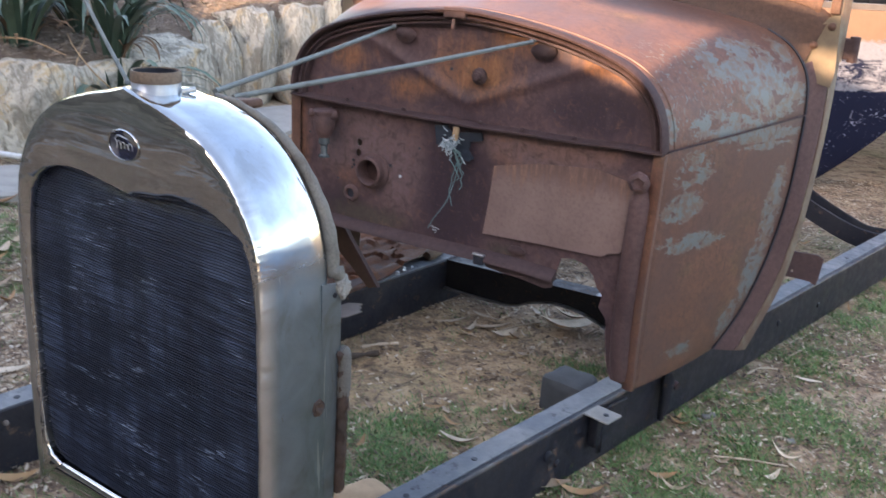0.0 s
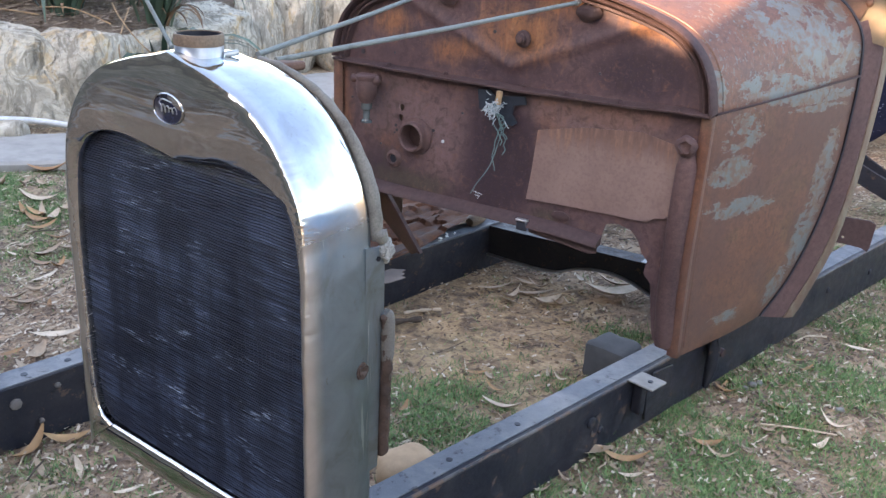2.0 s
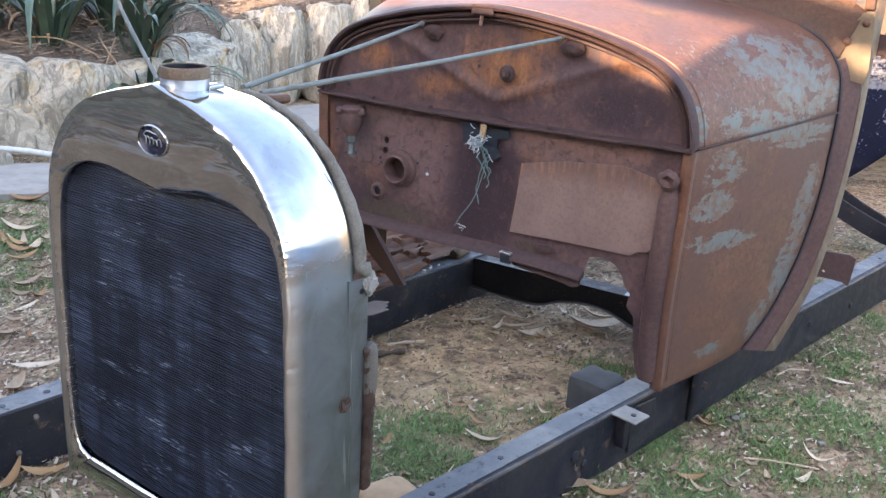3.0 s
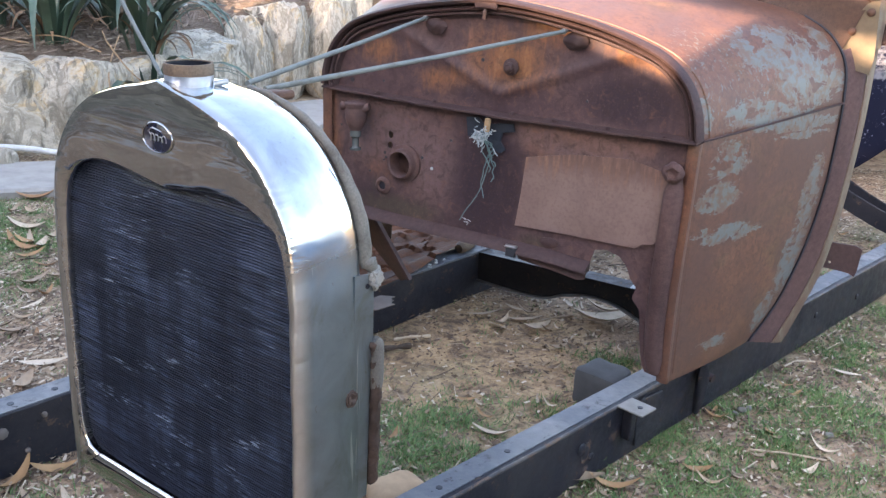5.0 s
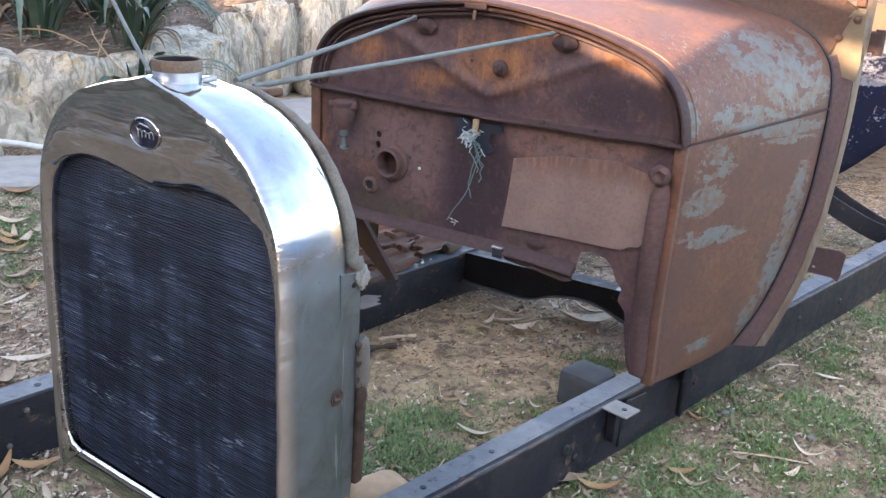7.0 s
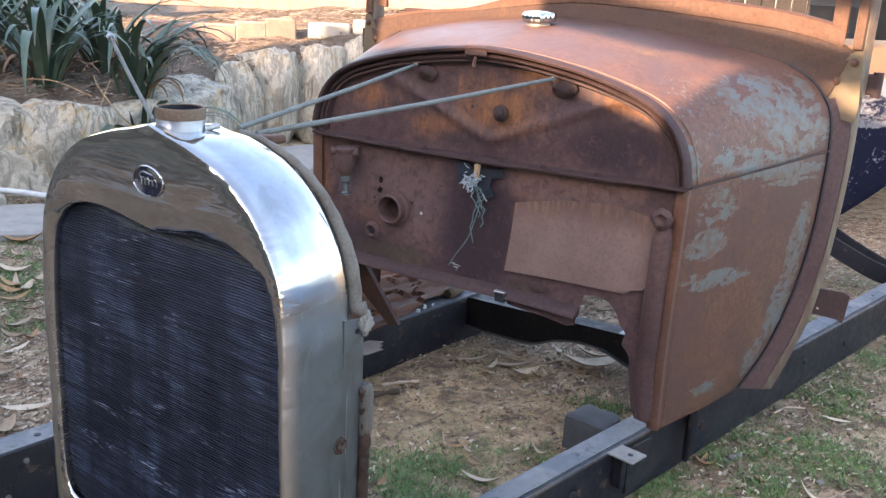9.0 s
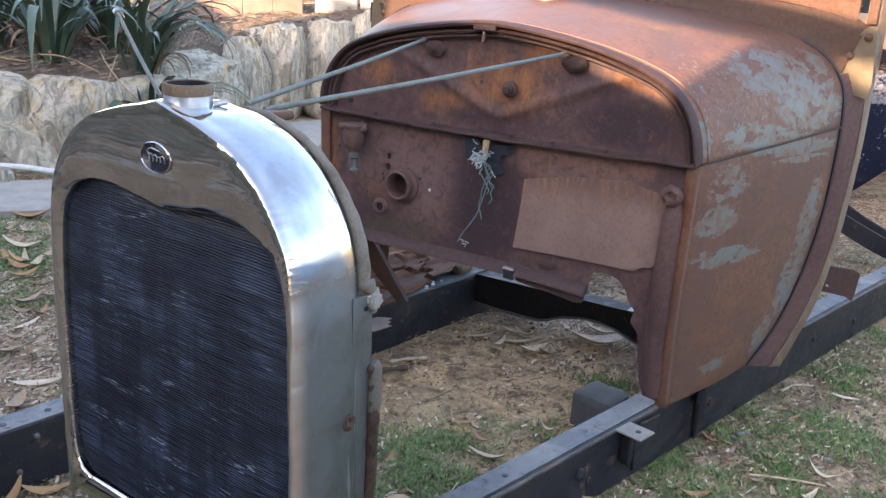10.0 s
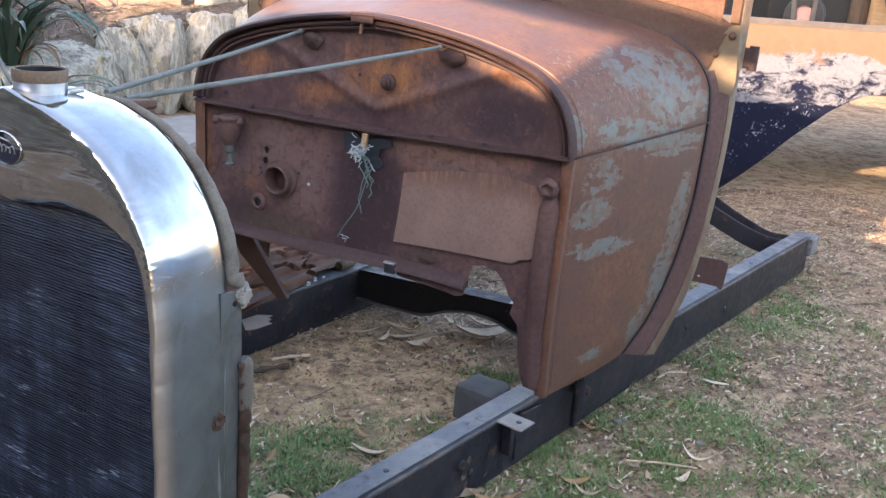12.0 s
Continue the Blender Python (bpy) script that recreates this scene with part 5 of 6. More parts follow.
            row.append((u, v, 0.1435 + 0.011 * rib + 0.011 * split + 0.004 * noise.noise(Vector((u * 12, v * 12, 0)))))
        rows.append(row)
    part("floor_panel", loft(rows), M_RUST_FLOOR, top, "cracked corrugated orange rusted floor panel", False, thick=0.002)
    edge = [(-0.44, -0.16), (-0.395, -0.17), (-0.372, -0.05), (-0.368, 0.10), (-0.372, 0.20), (-0.395, 0.205), (-0.42, 0.12), (-0.45, 0.02)]
    part("floor_edge", sheet(edge, (), lambda u, v, t: Vector((u, v, 0.166 + t + 0.004 * noise.noise(Vector((u * 20, v * 20, 1))))), 0.003), M_RUST_LOWER, top, "purple-brown torn edge of the floor", False)
    for k, (u, v) in enumerate(((-0.372, 0.345), (-0.368, 0.372), (-0.380, 0.39), (-0.362, 0.33), (-0.365, 0.41))):
        part("paint_flake", box((u, v, 0.1505), (0.010, 0.006, 0.003), Matrix.Rotation(k * 1.3, 4, "Z") @ Matrix.Rotation(0.3, 4, "X")), M_PIPE, top, "white flake of old paint", False)
    part("floor_brace", sheet([(-0.43, 0.40), (-0.372, 0.40), (-0.268, 0.205), (-0.30, 0.190), (-0.40, 0.30)], (), lambda u, z, t: Vector((u, 0.05 + t + (0.40 - z) * 0.25, z)), 0.008), M_STRAPRUST, top, "dark diagonal brace", False)
    part("brace_flange", sheet([(-0.376, 0.40), (-0.366, 0.40), (-0.262, 0.205), (-0.270, 0.203)], (), lambda u, z, t: Vector((u, 0.04 + t * 4 + (0.40 - z) * 0.25, z)), 0.0032), M_RUST_DARK, top, "bent edge of the brace", False)
    return top


build_body()


def build_fuel_cap():
    top = empty("fuel_cap", BODY @ pose(-0.028, 0.285, 0.966, 4, 0, 0), "bright fluted fuel cap on the rusty cowl", "fuel cap")
    part("neck", lathe([(0.030, -0.012), (0.030, 0.012), (0.026, 0.014)], 24), M_STEEL, top, "dull filler neck")
    part("cap", lathe([(0.030, 0.010), (0.037, 0.011), (0.039, 0.014), (0.039, 0.028), (0.036, 0.032), (0.018, 0.035), (0.0001, 0.036)], 60, lobes=12, lobe=0.05), M_CHROME, top, "bright fluted cap")


build_fuel_cap()


def build_cord():
    """Frayed pale cord knotted through the firewall over a dark rag."""
    top = empty("frayed_cord", BODY @ pose(0, -0.01, 0), "frayed pale blue cord knotted in the firewall", "cord")
    r = random.Random(4)
    bm = bmesh.new()
    for k in range(60):
        a = Vector((r.gauss(-0.004, 0.008), -0.012 + r.uniform(-0.016, 0.006), 0.640 + r.gauss(0, 0.010)))
        pts = [a]
        way = Vector((r.gauss(-0.2, 0.8), r.gauss(-0.2, 0.4), r.gauss(-0.4, 0.6))).normalized()
        for j in range(4):
            way = (way + Vector((r.gauss(0, 0.5), r.gauss(0, 0.3), r.gauss(-0.15, 0.5)))).normalized()
            q = pts[-1] + way * r.uniform(0.002, 0.006)
            q.y = min(max(q.y, -0.035), 0.004)
            pts.append(q)
        tube(smooth_line(pts, 7), 0.0008 + 0.0008 * r.random(), 5, bm)
    tagged(part("knot", bm, M_CORD, top, "frayed whitish knot"), kind="stuff")
    for dx, end, seed in ((0.0, 0.436, 1), (0.010, 0.50, 2), (0.022, 0.575, 3), (0.004, 0.56, 4), (0.016, 0.54, 5), (0.012, 0.585, 6)):
        r = random.Random(seed)
        pts = [(dx * 0.4, -0.014, 0.63)]
        n = 9
        for j in range(1, n):
            f = j / (n - 1)
            z = 0.63 + (end - 0.63) * f
            pts.append((dx + 0.012 * math.sin(f * 4 + seed) + (-0.045 * max(0, f - 0.6) * 2.2 if seed == 1 else 0) + r.gauss(0, 0.002), -0.008, z))
        part("strand", tube(smooth_line(pts, 30), 0.0013, 6), M_STRAND, top, "thin hanging strand")
    bm = bmesh.new()
    for k in range(9):
        a = Vector((-0.037 + r.gauss(0, 0.004), -0.008, 0.438 + r.gauss(0, 0.003)))
        tube([a, a + Vector((r.uniform(-0.012, 0.014), -0.003, r.gauss(0, 0.004)))], 0.0007, 5, bm)
    part("frayed_end", bm, M_CORD, top, "frayed cord end")
    part("wooden_peg", box((0.006, -0.012, 0.664), (0.012, 0.010, 0.03), Matrix.Rotation(radians(6), 4, "Y")), M_TIMBER, top, "pale wooden peg", bevel=0.002)
    rag = [(-0.058, 0.672), (-0.030, 0.675), (-0.012, 0.66), (0.022, 0.668), (0.060, 0.672), (0.064, 0.655), (0.034, 0.648), (0.03, 0.628), (0.044, 0.612), (0.034, 0.604), (0.012, 0.61), (-0.018, 0.632), (-0.052, 0.628)]
    part("dark_rag", sheet(rag, (), lambda u, z, t: Vector((u, 0.010 - t - 0.006 * noise.noise(Vector((u * 40, z * 40, 0))), z)), 0.005), M_CORD_DARK, top, "dark blue scrap of cloth", False)


build_cord()

# ---------------------------------------------------------------- radiator

SHELL_OUT = [(0, 0.866), (0.030, 0.858), (0.075, 0.848), (0.14, 0.826), (0.187, 0.793), (0.220, 0.750), (0.237, 0.712), (0.245, 0.66), (0.248, 0.56), (0.250, 0.42), (0.252, 0.215)]
SHELL_IN = [(0, 0.7285), (0.045, 0.734), (0.11, 0.741), (0.158, 0.737), (0.198, 0.717), (0.221, 0.680), (0.231, 0.61), (0.235, 0.50), (0.236, 0.40), (0.235, 0.32), (0.232, 0.29), (0.222, 0.270), (0.20, 0.262)]


def half_line(half, n):
    """Right half resampled with a corner kept in the middle, then mirrored."""
    q = [(p.x, p.z) for p in smooth_line([(u, 0, z) for u, z in half], n)]
    return mirrored(q)


def build_radiator():
    top = empty("radiator", SHELL, "old chrome car radiator with black core standing on the frame", "radiator")
    n = 60
    outer = half_line(SHELL_OUT, n)
    inner = half_line(SHELL_IN, n)
    rows = []

    def ring(f, depth, grow=0.0):
        row = []
        for i, ((a, b), (c, d)) in enumerate(zip(inner, outer)):
            u, z = a + (c - a) * f, b + (d - b) * f
            if grow:
                k, m = outer[max(i - 1, 0)], outer[min(i + 1, len(outer) - 1)]
                t = Vector((m[0] - k[0], m[1] - k[1])).normalized()
                u, z = u - t.y * grow, z + t.x * grow
            u += 0.011 * math.exp(-((u / 0.10) ** 2)) * max(0, min(1, (z - 0.72) / 0.1))
            if grow:
                z -= 0.009 * math.exp(-(((u - 0.012) / 0.045) ** 2)) * min(1, max(0, depth - 0.004) / 0.02)
            dent = 0.0013 * noise.noise(Vector((u * 11, z * 9, 4))) + 0.0007 * noise.noise(Vector((u * 30, z * 26, 8))) + 0.0010 * noise.noise(Vector((u * 6, z * 55, 2))) if 0.08 < f < 0.99 and not grow else 0.0
            row.append(Vector((u, depth + dent, z)))
        return row

    for f, depth in ((0.0, 0.026), (0.0, 0.011), (0.012, 0.0078), (0.03, 0.0056), (0.06, 0.0040), (0.10, 0.0026), (0.2, 0.0008), (0.3, -0.0006), (0.4, -0.0019), (0.5, -0.0030), (0.6, -0.0038), (0.7, -0.0042), (0.8, -0.0040), (0.88, -0.0034), (0.95, -0.0024)):
        rows.append(ring(f, depth))
    rows += [ring(1.0, -0.001), ring(1.0, 0.003, 0.002), ring(1.0, 0.012, 0.003), ring(1.0, 0.03, 0.005), ring(1.0, 0.055, 0.006), ring(1.0, 0.08, 0.005), ring(1.0, 0.102, 0.002), ring(1.0, 0.112, -0.003)]
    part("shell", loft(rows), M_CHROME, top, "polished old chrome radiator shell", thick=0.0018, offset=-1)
    # apron under the opening
    rows = []
    for z, depth in ((0.2625, 0.016), (0.2620, 0.0115), (0.2605, 0.008), (0.257, 0.0045), (0.251, 0.002), (0.235, 0.001), (0.222, 0.005), (0.216, 0.016)):
        rows.append([Vector((-0.246 + 0.492 * i / 40, depth, z)) for i in range(41)])
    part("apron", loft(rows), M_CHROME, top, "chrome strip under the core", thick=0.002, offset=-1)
    # core: fins round a dark block
    core = part("core", box((0, 0.054, 0.475), (0.452, 0.05, 0.43)), M_CORE, top, "black painted radiator core", False)
    edge = [(p.x, p.z) for p in smooth_line([(u, 0, z) for u, z in SHELL_IN], 120)]

    def opening(z):
        wide = [u for u, h in edge if h > z - 0.004]
        return min(0.236, max(wide) + 0.004) if wide else 0.05

    bm = bmesh.new()
    for k in range(127):
        z = 0.260 + 0.00378 * k
        half = 0.236 if z < 0.55 else opening(z)
        lo, hi = [], []
        for i in range(61):
            u = -half + 2 * half * i / 60
            bent = 0.0011 * noise.noise(Vector((u * 22, z * 60, 1))) + 0.0016 * max(0, noise.noise(Vector((u * 9, z * 12, 5))) - 0.1)
            d = 0.013 + 0.0015 * noise.noise(Vector((u * 60, z * 300, 3))) + 0.004 * max(0, noise.noise(Vector((u * 7, z * 9, 9))) - 0.25)
            lo.append(bm.verts.new((u, d, z + bent)))
            hi.append((bm.verts.new((u, d + 0.0008, z + bent + 0.0014)), bm.verts.new((u, 0.024, z + bent + 0.0014)), bm.verts.new((u, 0.024, z + bent))))
        for i in range(60):
            bm.faces.new((lo[i], lo[i + 1], hi[i + 1][0], hi[i][0]))
            bm.faces.new((hi[i][0], hi[i + 1][0], hi[i + 1][1], hi[i][1]))
            bm.faces.new((lo[i + 1], lo[i], hi[i][2], hi[i + 1][2]))
    tagged(part("fin_pack", bm, M_FIN, core, "fine bent black cooling fins", False), kind="stuff")
    bm = bmesh.new()
    for k in range(58):
        u = -0.228 + 0.008 * k
        tall = 0.46 if abs(u) < 0.19 else 0.40
        box((u, 0.0225, 0.262 + tall / 2), (0.0016, 0.012, tall), None, bm)
    tagged(part("tube_pack", bm, M_CORE, core, "", False), kind="stuff")
    # badge with plain script-like strokes
    tilt = Matrix.Rotation(math.pi / 2, 4, "X")
    badge = part("badge", lathe([(0.001, 0.0030), (0.90, 0.0030), (0.93, 0.0025), (0.94, -0.006)], 40, (0.012, -0.0012, 0.798), tilt @ Matrix.Diagonal((0.0305, 0.0195, 1, 1))), M_BADGE, top, "dark blue oval enamel badge")
    part("badge_rim", lathe([(0.92, 0.000), (0.92, 0.0040), (0.95, 0.005), (0.99, 0.0042), (1.01, 0.002), (1.01, -0.006)], 40, (0.012, -0.0012, 0.798), tilt @ Matrix.Diagonal((0.0305, 0.0195, 1, 1)), cap=False), M_CHROME, badge, "bright oval rim")
    loops = []
    for k in range(81):
        a = k / 80 * 9.0 * math.pi
        loops.append((0.012 - 0.0165 + 0.0330 * k / 80 + 0.0022 * math.sin(a), -0.0046, 0.797 + 0.0036 * math.cos(a) * (1.5 if k < 20 else 1) + 0.001 * math.sin(k * 0.2)))
    part("stroke", tube(loops, 0.0007, 6), M_STEEL, badge, "plain looping silver ornament")
    swoosh = [(0.012 - 0.019, -0.0046, 0.803), (0.012 - 0.010, -0.0046, 0.8085), (0.012 + 0.002, -0.0046, 0.8075), (0.012 + 0.008, -0.0046, 0.8065)]
    part("stroke", tube(smooth_line(swoosh, 16), [0.0005 + 0.0006 * math.sin(math.pi * k / 15) for k in range(16)], 6), M_STEEL, badge)
    # filler neck
    neck = part("filler_neck", lathe([(0.052, 0.824), (0.042, 0.833), (0.035, 0.841), (0.0312, 0.849), (0.0300, 0.857), (0.0298, 0.874)], 40, (0.010, 0.048, 0), cap=False), M_NECKPLATE, top, "bright filler neck")
    part("neck_ring", lathe([(0.0285, 0.870), (0.0305, 0.871), (0.031, 0.874), (0.031, 0.882), (0.0298, 0.885), (0.0275, 0.885), (0.0268, 0.882), (0.0268, 0.870), (0.0285, 0.870)], 40, (0.010, 0.048, 0), cap=False), M_NECK, neck, "brown brass ring of the open neck")
    # black lining stands in for the deep shade inside the neck
    part("bore", lathe([(0.0264, 0.8838), (0.0262, 0.80), (0.0001, 0.80)], 32, (0.010, 0.048, 0), cap=False), M_CORE, neck, "black lining that paints shade inside the neck")
    part("overflow_lug", tube([(0.036, 0.066, 0.860), (0.046, 0.080, 0.863)], [0.004, 0.0035], 10), M_STEEL, neck, "small plated lug")
    # woven lacing along the rear edge of the shell
    rear = [q for q in ring(1.0, 0.122, -0.003) if q.z > 0.655 and q.x > -0.2]
    strip = [q for q in rear if q.x > 0.03]
    drop = [*strip, Vector((0.248, 0.124, 0.664)), Vector((0.249, 0.128, 0.654))]
    pts = smooth_line(drop, 40)
    part("lacing", tube(pts, [(0.0045 + 0.0050 * min(1, i / 32) ** 1.5 + 0.0005 * math.sin(i * 1.7)) * min(1, (43 - i) / 5) for i in range(40)], 12), M_FELT, top, "grey woven lacing along the rear edge")
    bm = bmesh.new()
    bmesh.ops.create_icosphere(bm, subdivisions=4, radius=1.0)
    for v in bm.verts:
        k = 1 + 0.5 * noise.noise(v.co * 1.6 + Vector((4, 0, 0))) + 0.30 * noise.noise(v.co * 5)
        v.co = Vector((0.250, 0.132, 0.640)) + Vector((v.co.x * 0.0085, v.co.y * 0.012, v.co.z * 0.013)) * k
    part("frayed_end", bm, M_FRAY, top, "pale frayed end of the lacing")
    # rear flange, strap and bolts on both sides
    for sgn in (1, -1):
        fl = [(0.095, 0.652), (0.122, 0.648), (0.130, 0.636), (0.131, 0.560), (0.127, 0.53), (0.124, 0.33), (0.095, 0.33)]
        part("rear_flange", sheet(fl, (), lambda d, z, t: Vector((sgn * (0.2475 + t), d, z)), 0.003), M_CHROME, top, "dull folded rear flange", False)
        part("rusty_strap", rough(tube(smooth_line([(sgn * 0.250, 0.131, 0.555), (sgn * 0.251, 0.136, 0.53), (sgn * 0.251, 0.136, 0.45), (sgn * 0.250, 0.135, 0.345)], 60), [0.005, 0.008, *[0.0085] * 57, 0.007], 12), 0.0028, 95), M_STRAPRUST, top, "rusty upright tube behind the shell")
        part("grey_sleeve", tube(smooth_line([(sgn * 0.250, 0.134, 0.556), (sgn * 0.251, 0.137, 0.548), (sgn * 0.2515, 0.137, 0.51), (sgn * 0.251, 0.137, 0.487)], 14), [0.006, 0.0092, *[0.0100] * 10, 0.0095, 0.0088], 14), M_SLEEVE, top, "worn grey upper end of the tube")
        part("flange_hole", lathe([(0.0035, 0), (0.0034, 0.0010), (0.0001, 0.0011)], 10, (sgn * 0.2506, 0.118, 0.633), Matrix.Rotation(sgn * math.pi / 2, 4, "Y")), M_CORE, top)
        part("bolt", rough(lathe([(0.0115, -0.002), (0.0105, 0.0006), (0.0085, 0.0004), (0.0075, 0.0022), (0.0035, 0.0026), (0.0001, 0.0012)], 18, (sgn * 0.2545, 0.088, 0.490), Matrix.Rotation(sgn * math.pi / 2, 4, "Y")), 0.0025, 180), M_STRAPRUST, top, "rusty fixing screw")
    part("back_tank", box((0, 0.095, 0.770), (0.30, 0.06, 0.06)), M_NECK, top, "brass header tank", bevel=0.02)
    part("lower_tank", box((0, 0.075, 0.232), (0.40, 0.08, 0.036)), M_BLACK, top, "", bevel=0.008)
    part("top_strip", box((0.03, 0.148, 0.838), (0.10, 0.03, 0.012), Matrix.Rotation(radians(-6), 4, "Y")), M_RUST_TAN, top, "rusty top bracket", bevel=0.004)
    return top


build_radiator()

# ---------------------------------------------------------------- rods


def build_rod(a, b, label, size=0.0039):
    top = empty("support_rod", Matrix.Translation(a), label, "support rod", "support rods")
    line = b - a
    part("bar", tube([Vector(), line * 0.5 + Vector((0, 0, -0.002)), line], size, 12), M_ROD, top)
    part("threaded_end", tube([line * 0.985, line * 1.012], size * 0.86, 10), M_STEEL, top)
    part("nut", lathe([(0.0055, -0.004), (0.006, -0.003), (0.006, 0.003), (0.0055, 0.004)], 6, line * 0.995, line.to_track_quat("Z", "Y").to_matrix().to_4x4()), M_STEEL, top)


build_rod(SHELL @ Vector((0.000, 0.150, 0.848)), BODY @ Vector((-0.166, -0.022, 0.876)), "thin grey metal support rod to the firewall")
build_rod(SHELL @ Vector((0.035, 0.150, 0.845)), BODY @ Vector((0.172, -0.022, 0.878)), "thin grey metal support rod to the firewall")
build_rod(SHELL @ Vector((-0.125, 0.105, 0.846)), SHELL @ Vector((-0.300, 0.16, 0.946)), "thin grey rod leaning up from the radiator", 0.0030)

# ---------------------------------------------------------------- yard: props and background


def lump(name, at, size, material, label, category, seed=1.0, turn=0.0, power=4):
    """A rounded irregular block resting where it is put."""
    bm = bmesh.new()
    bmesh.ops.create_cube(bm, size=2.0)
    bmesh.ops.subdivide_edges(bm, edges=bm.edges, cuts=6, use_grid_fill=True)
    for v in bm.verts:
        p = v.co
        q = p / (abs(p.x) ** power + abs(p.y) ** power + abs(p.z) ** power) ** (1 / power)
        v.co = q * (1 + 0.12 * noise.noise(q * 1.4 + Vector((seed, seed, 0))))
    bmesh.ops.transform(bm, matrix=Matrix.Translation(at) @ Matrix.Rotation(turn, 4, "Z") @ Matrix.Diagonal((*[v / 2 for v in size], 1)), verts=bm.verts)
    return tagged(part(name, bm, material, None), label, category)


lump("small_rock", (-1.93, 3.90, 0.035), (0.20, 0.13, 0.10), M_STONE, "pale rounded rock beside the stone wall", "rock", 2.0, 0.3)
lump("wood_offcut", (-0.045, 1.515, 0.026), (0.125, 0.105, 0.075), M_OFFCUT, "round pale timber offcut on the grass", "timber", 4.0, 0.4, 2.6)
lump("support_block", (0.425, 1.985, 0.040), (0.118, 0.104, 0.100), M_SLATE, "dark grey block beside the chassis rail", "block", 5.0, -0.7, 5.5)


def build_timber_prop():
    top = empty("timber_prop", SHELL @ pose(0.12, 0.08, 0), "short timber block under the radiator", "timber")
    part("block", box((0, 0, 0.106), (0.16, 0.07, 0.218)), M_TIMBER, top, "", False, bevel=0.004)


build_timber_prop()


def build_pipe():
    line = smooth_line([(-3.4, 3.72, 0.06), (-2.5, 3.93, 0.06), (-2.05, 4.02, 0.062), (-1.85, 4.055, 0.055), (-1.62, 4.03, 0.04), (-1.40, 4.02, 0.035), (-1.28, 4.10, 0.035)], 40)
    tagged(part("garden_pipe", tube(line, 0.014, 10), M_PIPE, None), "thin white plastic pipe along the stone wall", "pipe")


build_pipe()


def bed_height(x, y):
    """Lay things on the garden bed: its height at x, y by a ray from above."""
    bed = bpy.data.objects["garden_bed"]
    hit, place, normal, index = bed.ray_cast(Vector((x, y, 5)), Vector((0, 0, -1)))
    return place.z if hit else 0.0


def build_edging():
    a, b = Vector((-1.98, 6.45, 0)), Vector((-0.98, 6.72, 0))
    wall = tagged(new("garden_edging"), "row of pinkish concrete edging blocks in the garden", "garden edging", kind="structure")
    for k in range(5):
        p = a.lerp(b, (k + 0.5) / 5)
        z = bed_height(p.x, p.y)
        part("block", box((p.x, p.y, z + 0.045), (0.212, 0.11, 0.16), Matrix.Rotation(math.atan2(b.y - a.y, b.x - a.x) + 0.03 * math.sin(k * 3), 4, "Z")), M_BLOCK, wall, bevel=0.012)
    for k, x in enumerate((-0.74, -0.42)):
        z = bed_height(x, 6.75)
        part("stone", box((x, 6.75, z + 0.03), (0.30, 0.14, 0.12), Matrix.Rotation(0.12, 4, "Z")), M_SLAB, wall, "grey edging stone", bevel=0.02)
    beam = box((-1.2, 8.4, bed_height(-1.2, 8.4) + 0.05), (3.4, 0.12, 0.14), Matrix.Rotation(0.1, 4, "Z"))
    tagged(part("garden_sleeper", beam, M_BLOCK, None, bevel=0.01), "long pinkish sleeper lying in the garden", "timber")


build_edging()


def strap_leaf_mesh(length, width, bend, seed):
    """One strap-shaped leaf, folded along its middle, bending outwards."""
    r = random.Random(seed)
    rows, n = [], 11
    pos, lean = Vector((0, 0, 0)), 0.12
    twist = r.uniform(-0.5, 0.5)
    for i in range(n):
        f = i / (n - 1)
        w = width * (0.55 + 0.9 * f if f < 0.4 else 0.91 * (1 - ((f - 0.4) / 0.6) ** 2.2)) / 2
        w = max(w, 0.001)
        side = Vector((math.sin(twist * f), math.cos(twist * f), 0))
        rows.append([pos - side * w, pos + Vector((-0.25 * w, 0, -0.35 * w)), pos + side * w])
        lean += bend / n * (0.4 + 1.3 * f)
        pos = pos + Vector((math.sin(lean), 0, math.cos(lean))) * length / n
    bm = loft(rows)
    me = bpy.data.meshes.new("leaf")
    bm.to_mesh(me)
    bm.free()
    me.shade_smooth()
    me.materials.append(M_STRAP if seed < 8 else M_DEADLEAF)
    return me


STRAPS = [strap_leaf_mesh(0.56 + 0.06 * k, 0.034 + 0.006 * (k % 4), 0.9 + 0.30 * k, k) for k in range(8)]
DEAD = [strap_leaf_mesh(0.30 + 0.07 * k, 0.030, 2.4 + 0.2 * k, 8 + k) for k in range(3)]


def build_strap_plant(x, y, count, seed, label, reach=None):
    r = random.Random(seed)
    z = bed_height(x, y) - 0.02
    top = empty("strap_plant", Matrix.Translation((x, y, z)), label, "plant", "strap-leaved plants")
    for k in range(count + 9):
        ob = new("leaf", STRAPS[r.randrange(8)] if k < count else DEAD[k % 3])
        ob.parent = top
        a = r.uniform(0, math.tau) if reach is None else r.gauss(reach, 0.9)
        ob.matrix_local = Matrix.LocRotScale((0.10 * math.cos(a) * r.random(), 0.10 * math.sin(a) * r.random(), 0), Euler((0, r.uniform(-0.15, 0.35), a)), Vector((1, 1, 1)) * r.uniform(0.75, 1.15))


build_strap_plant(-1.50, 4.74, 34, 1, "dark green strap-leaved plant arching over the stone wall", -0.25)
build_strap_plant(-1.60, 5.02, 34, 7, "dark green strap-leaved plant arching over the stone wall", 0.0)
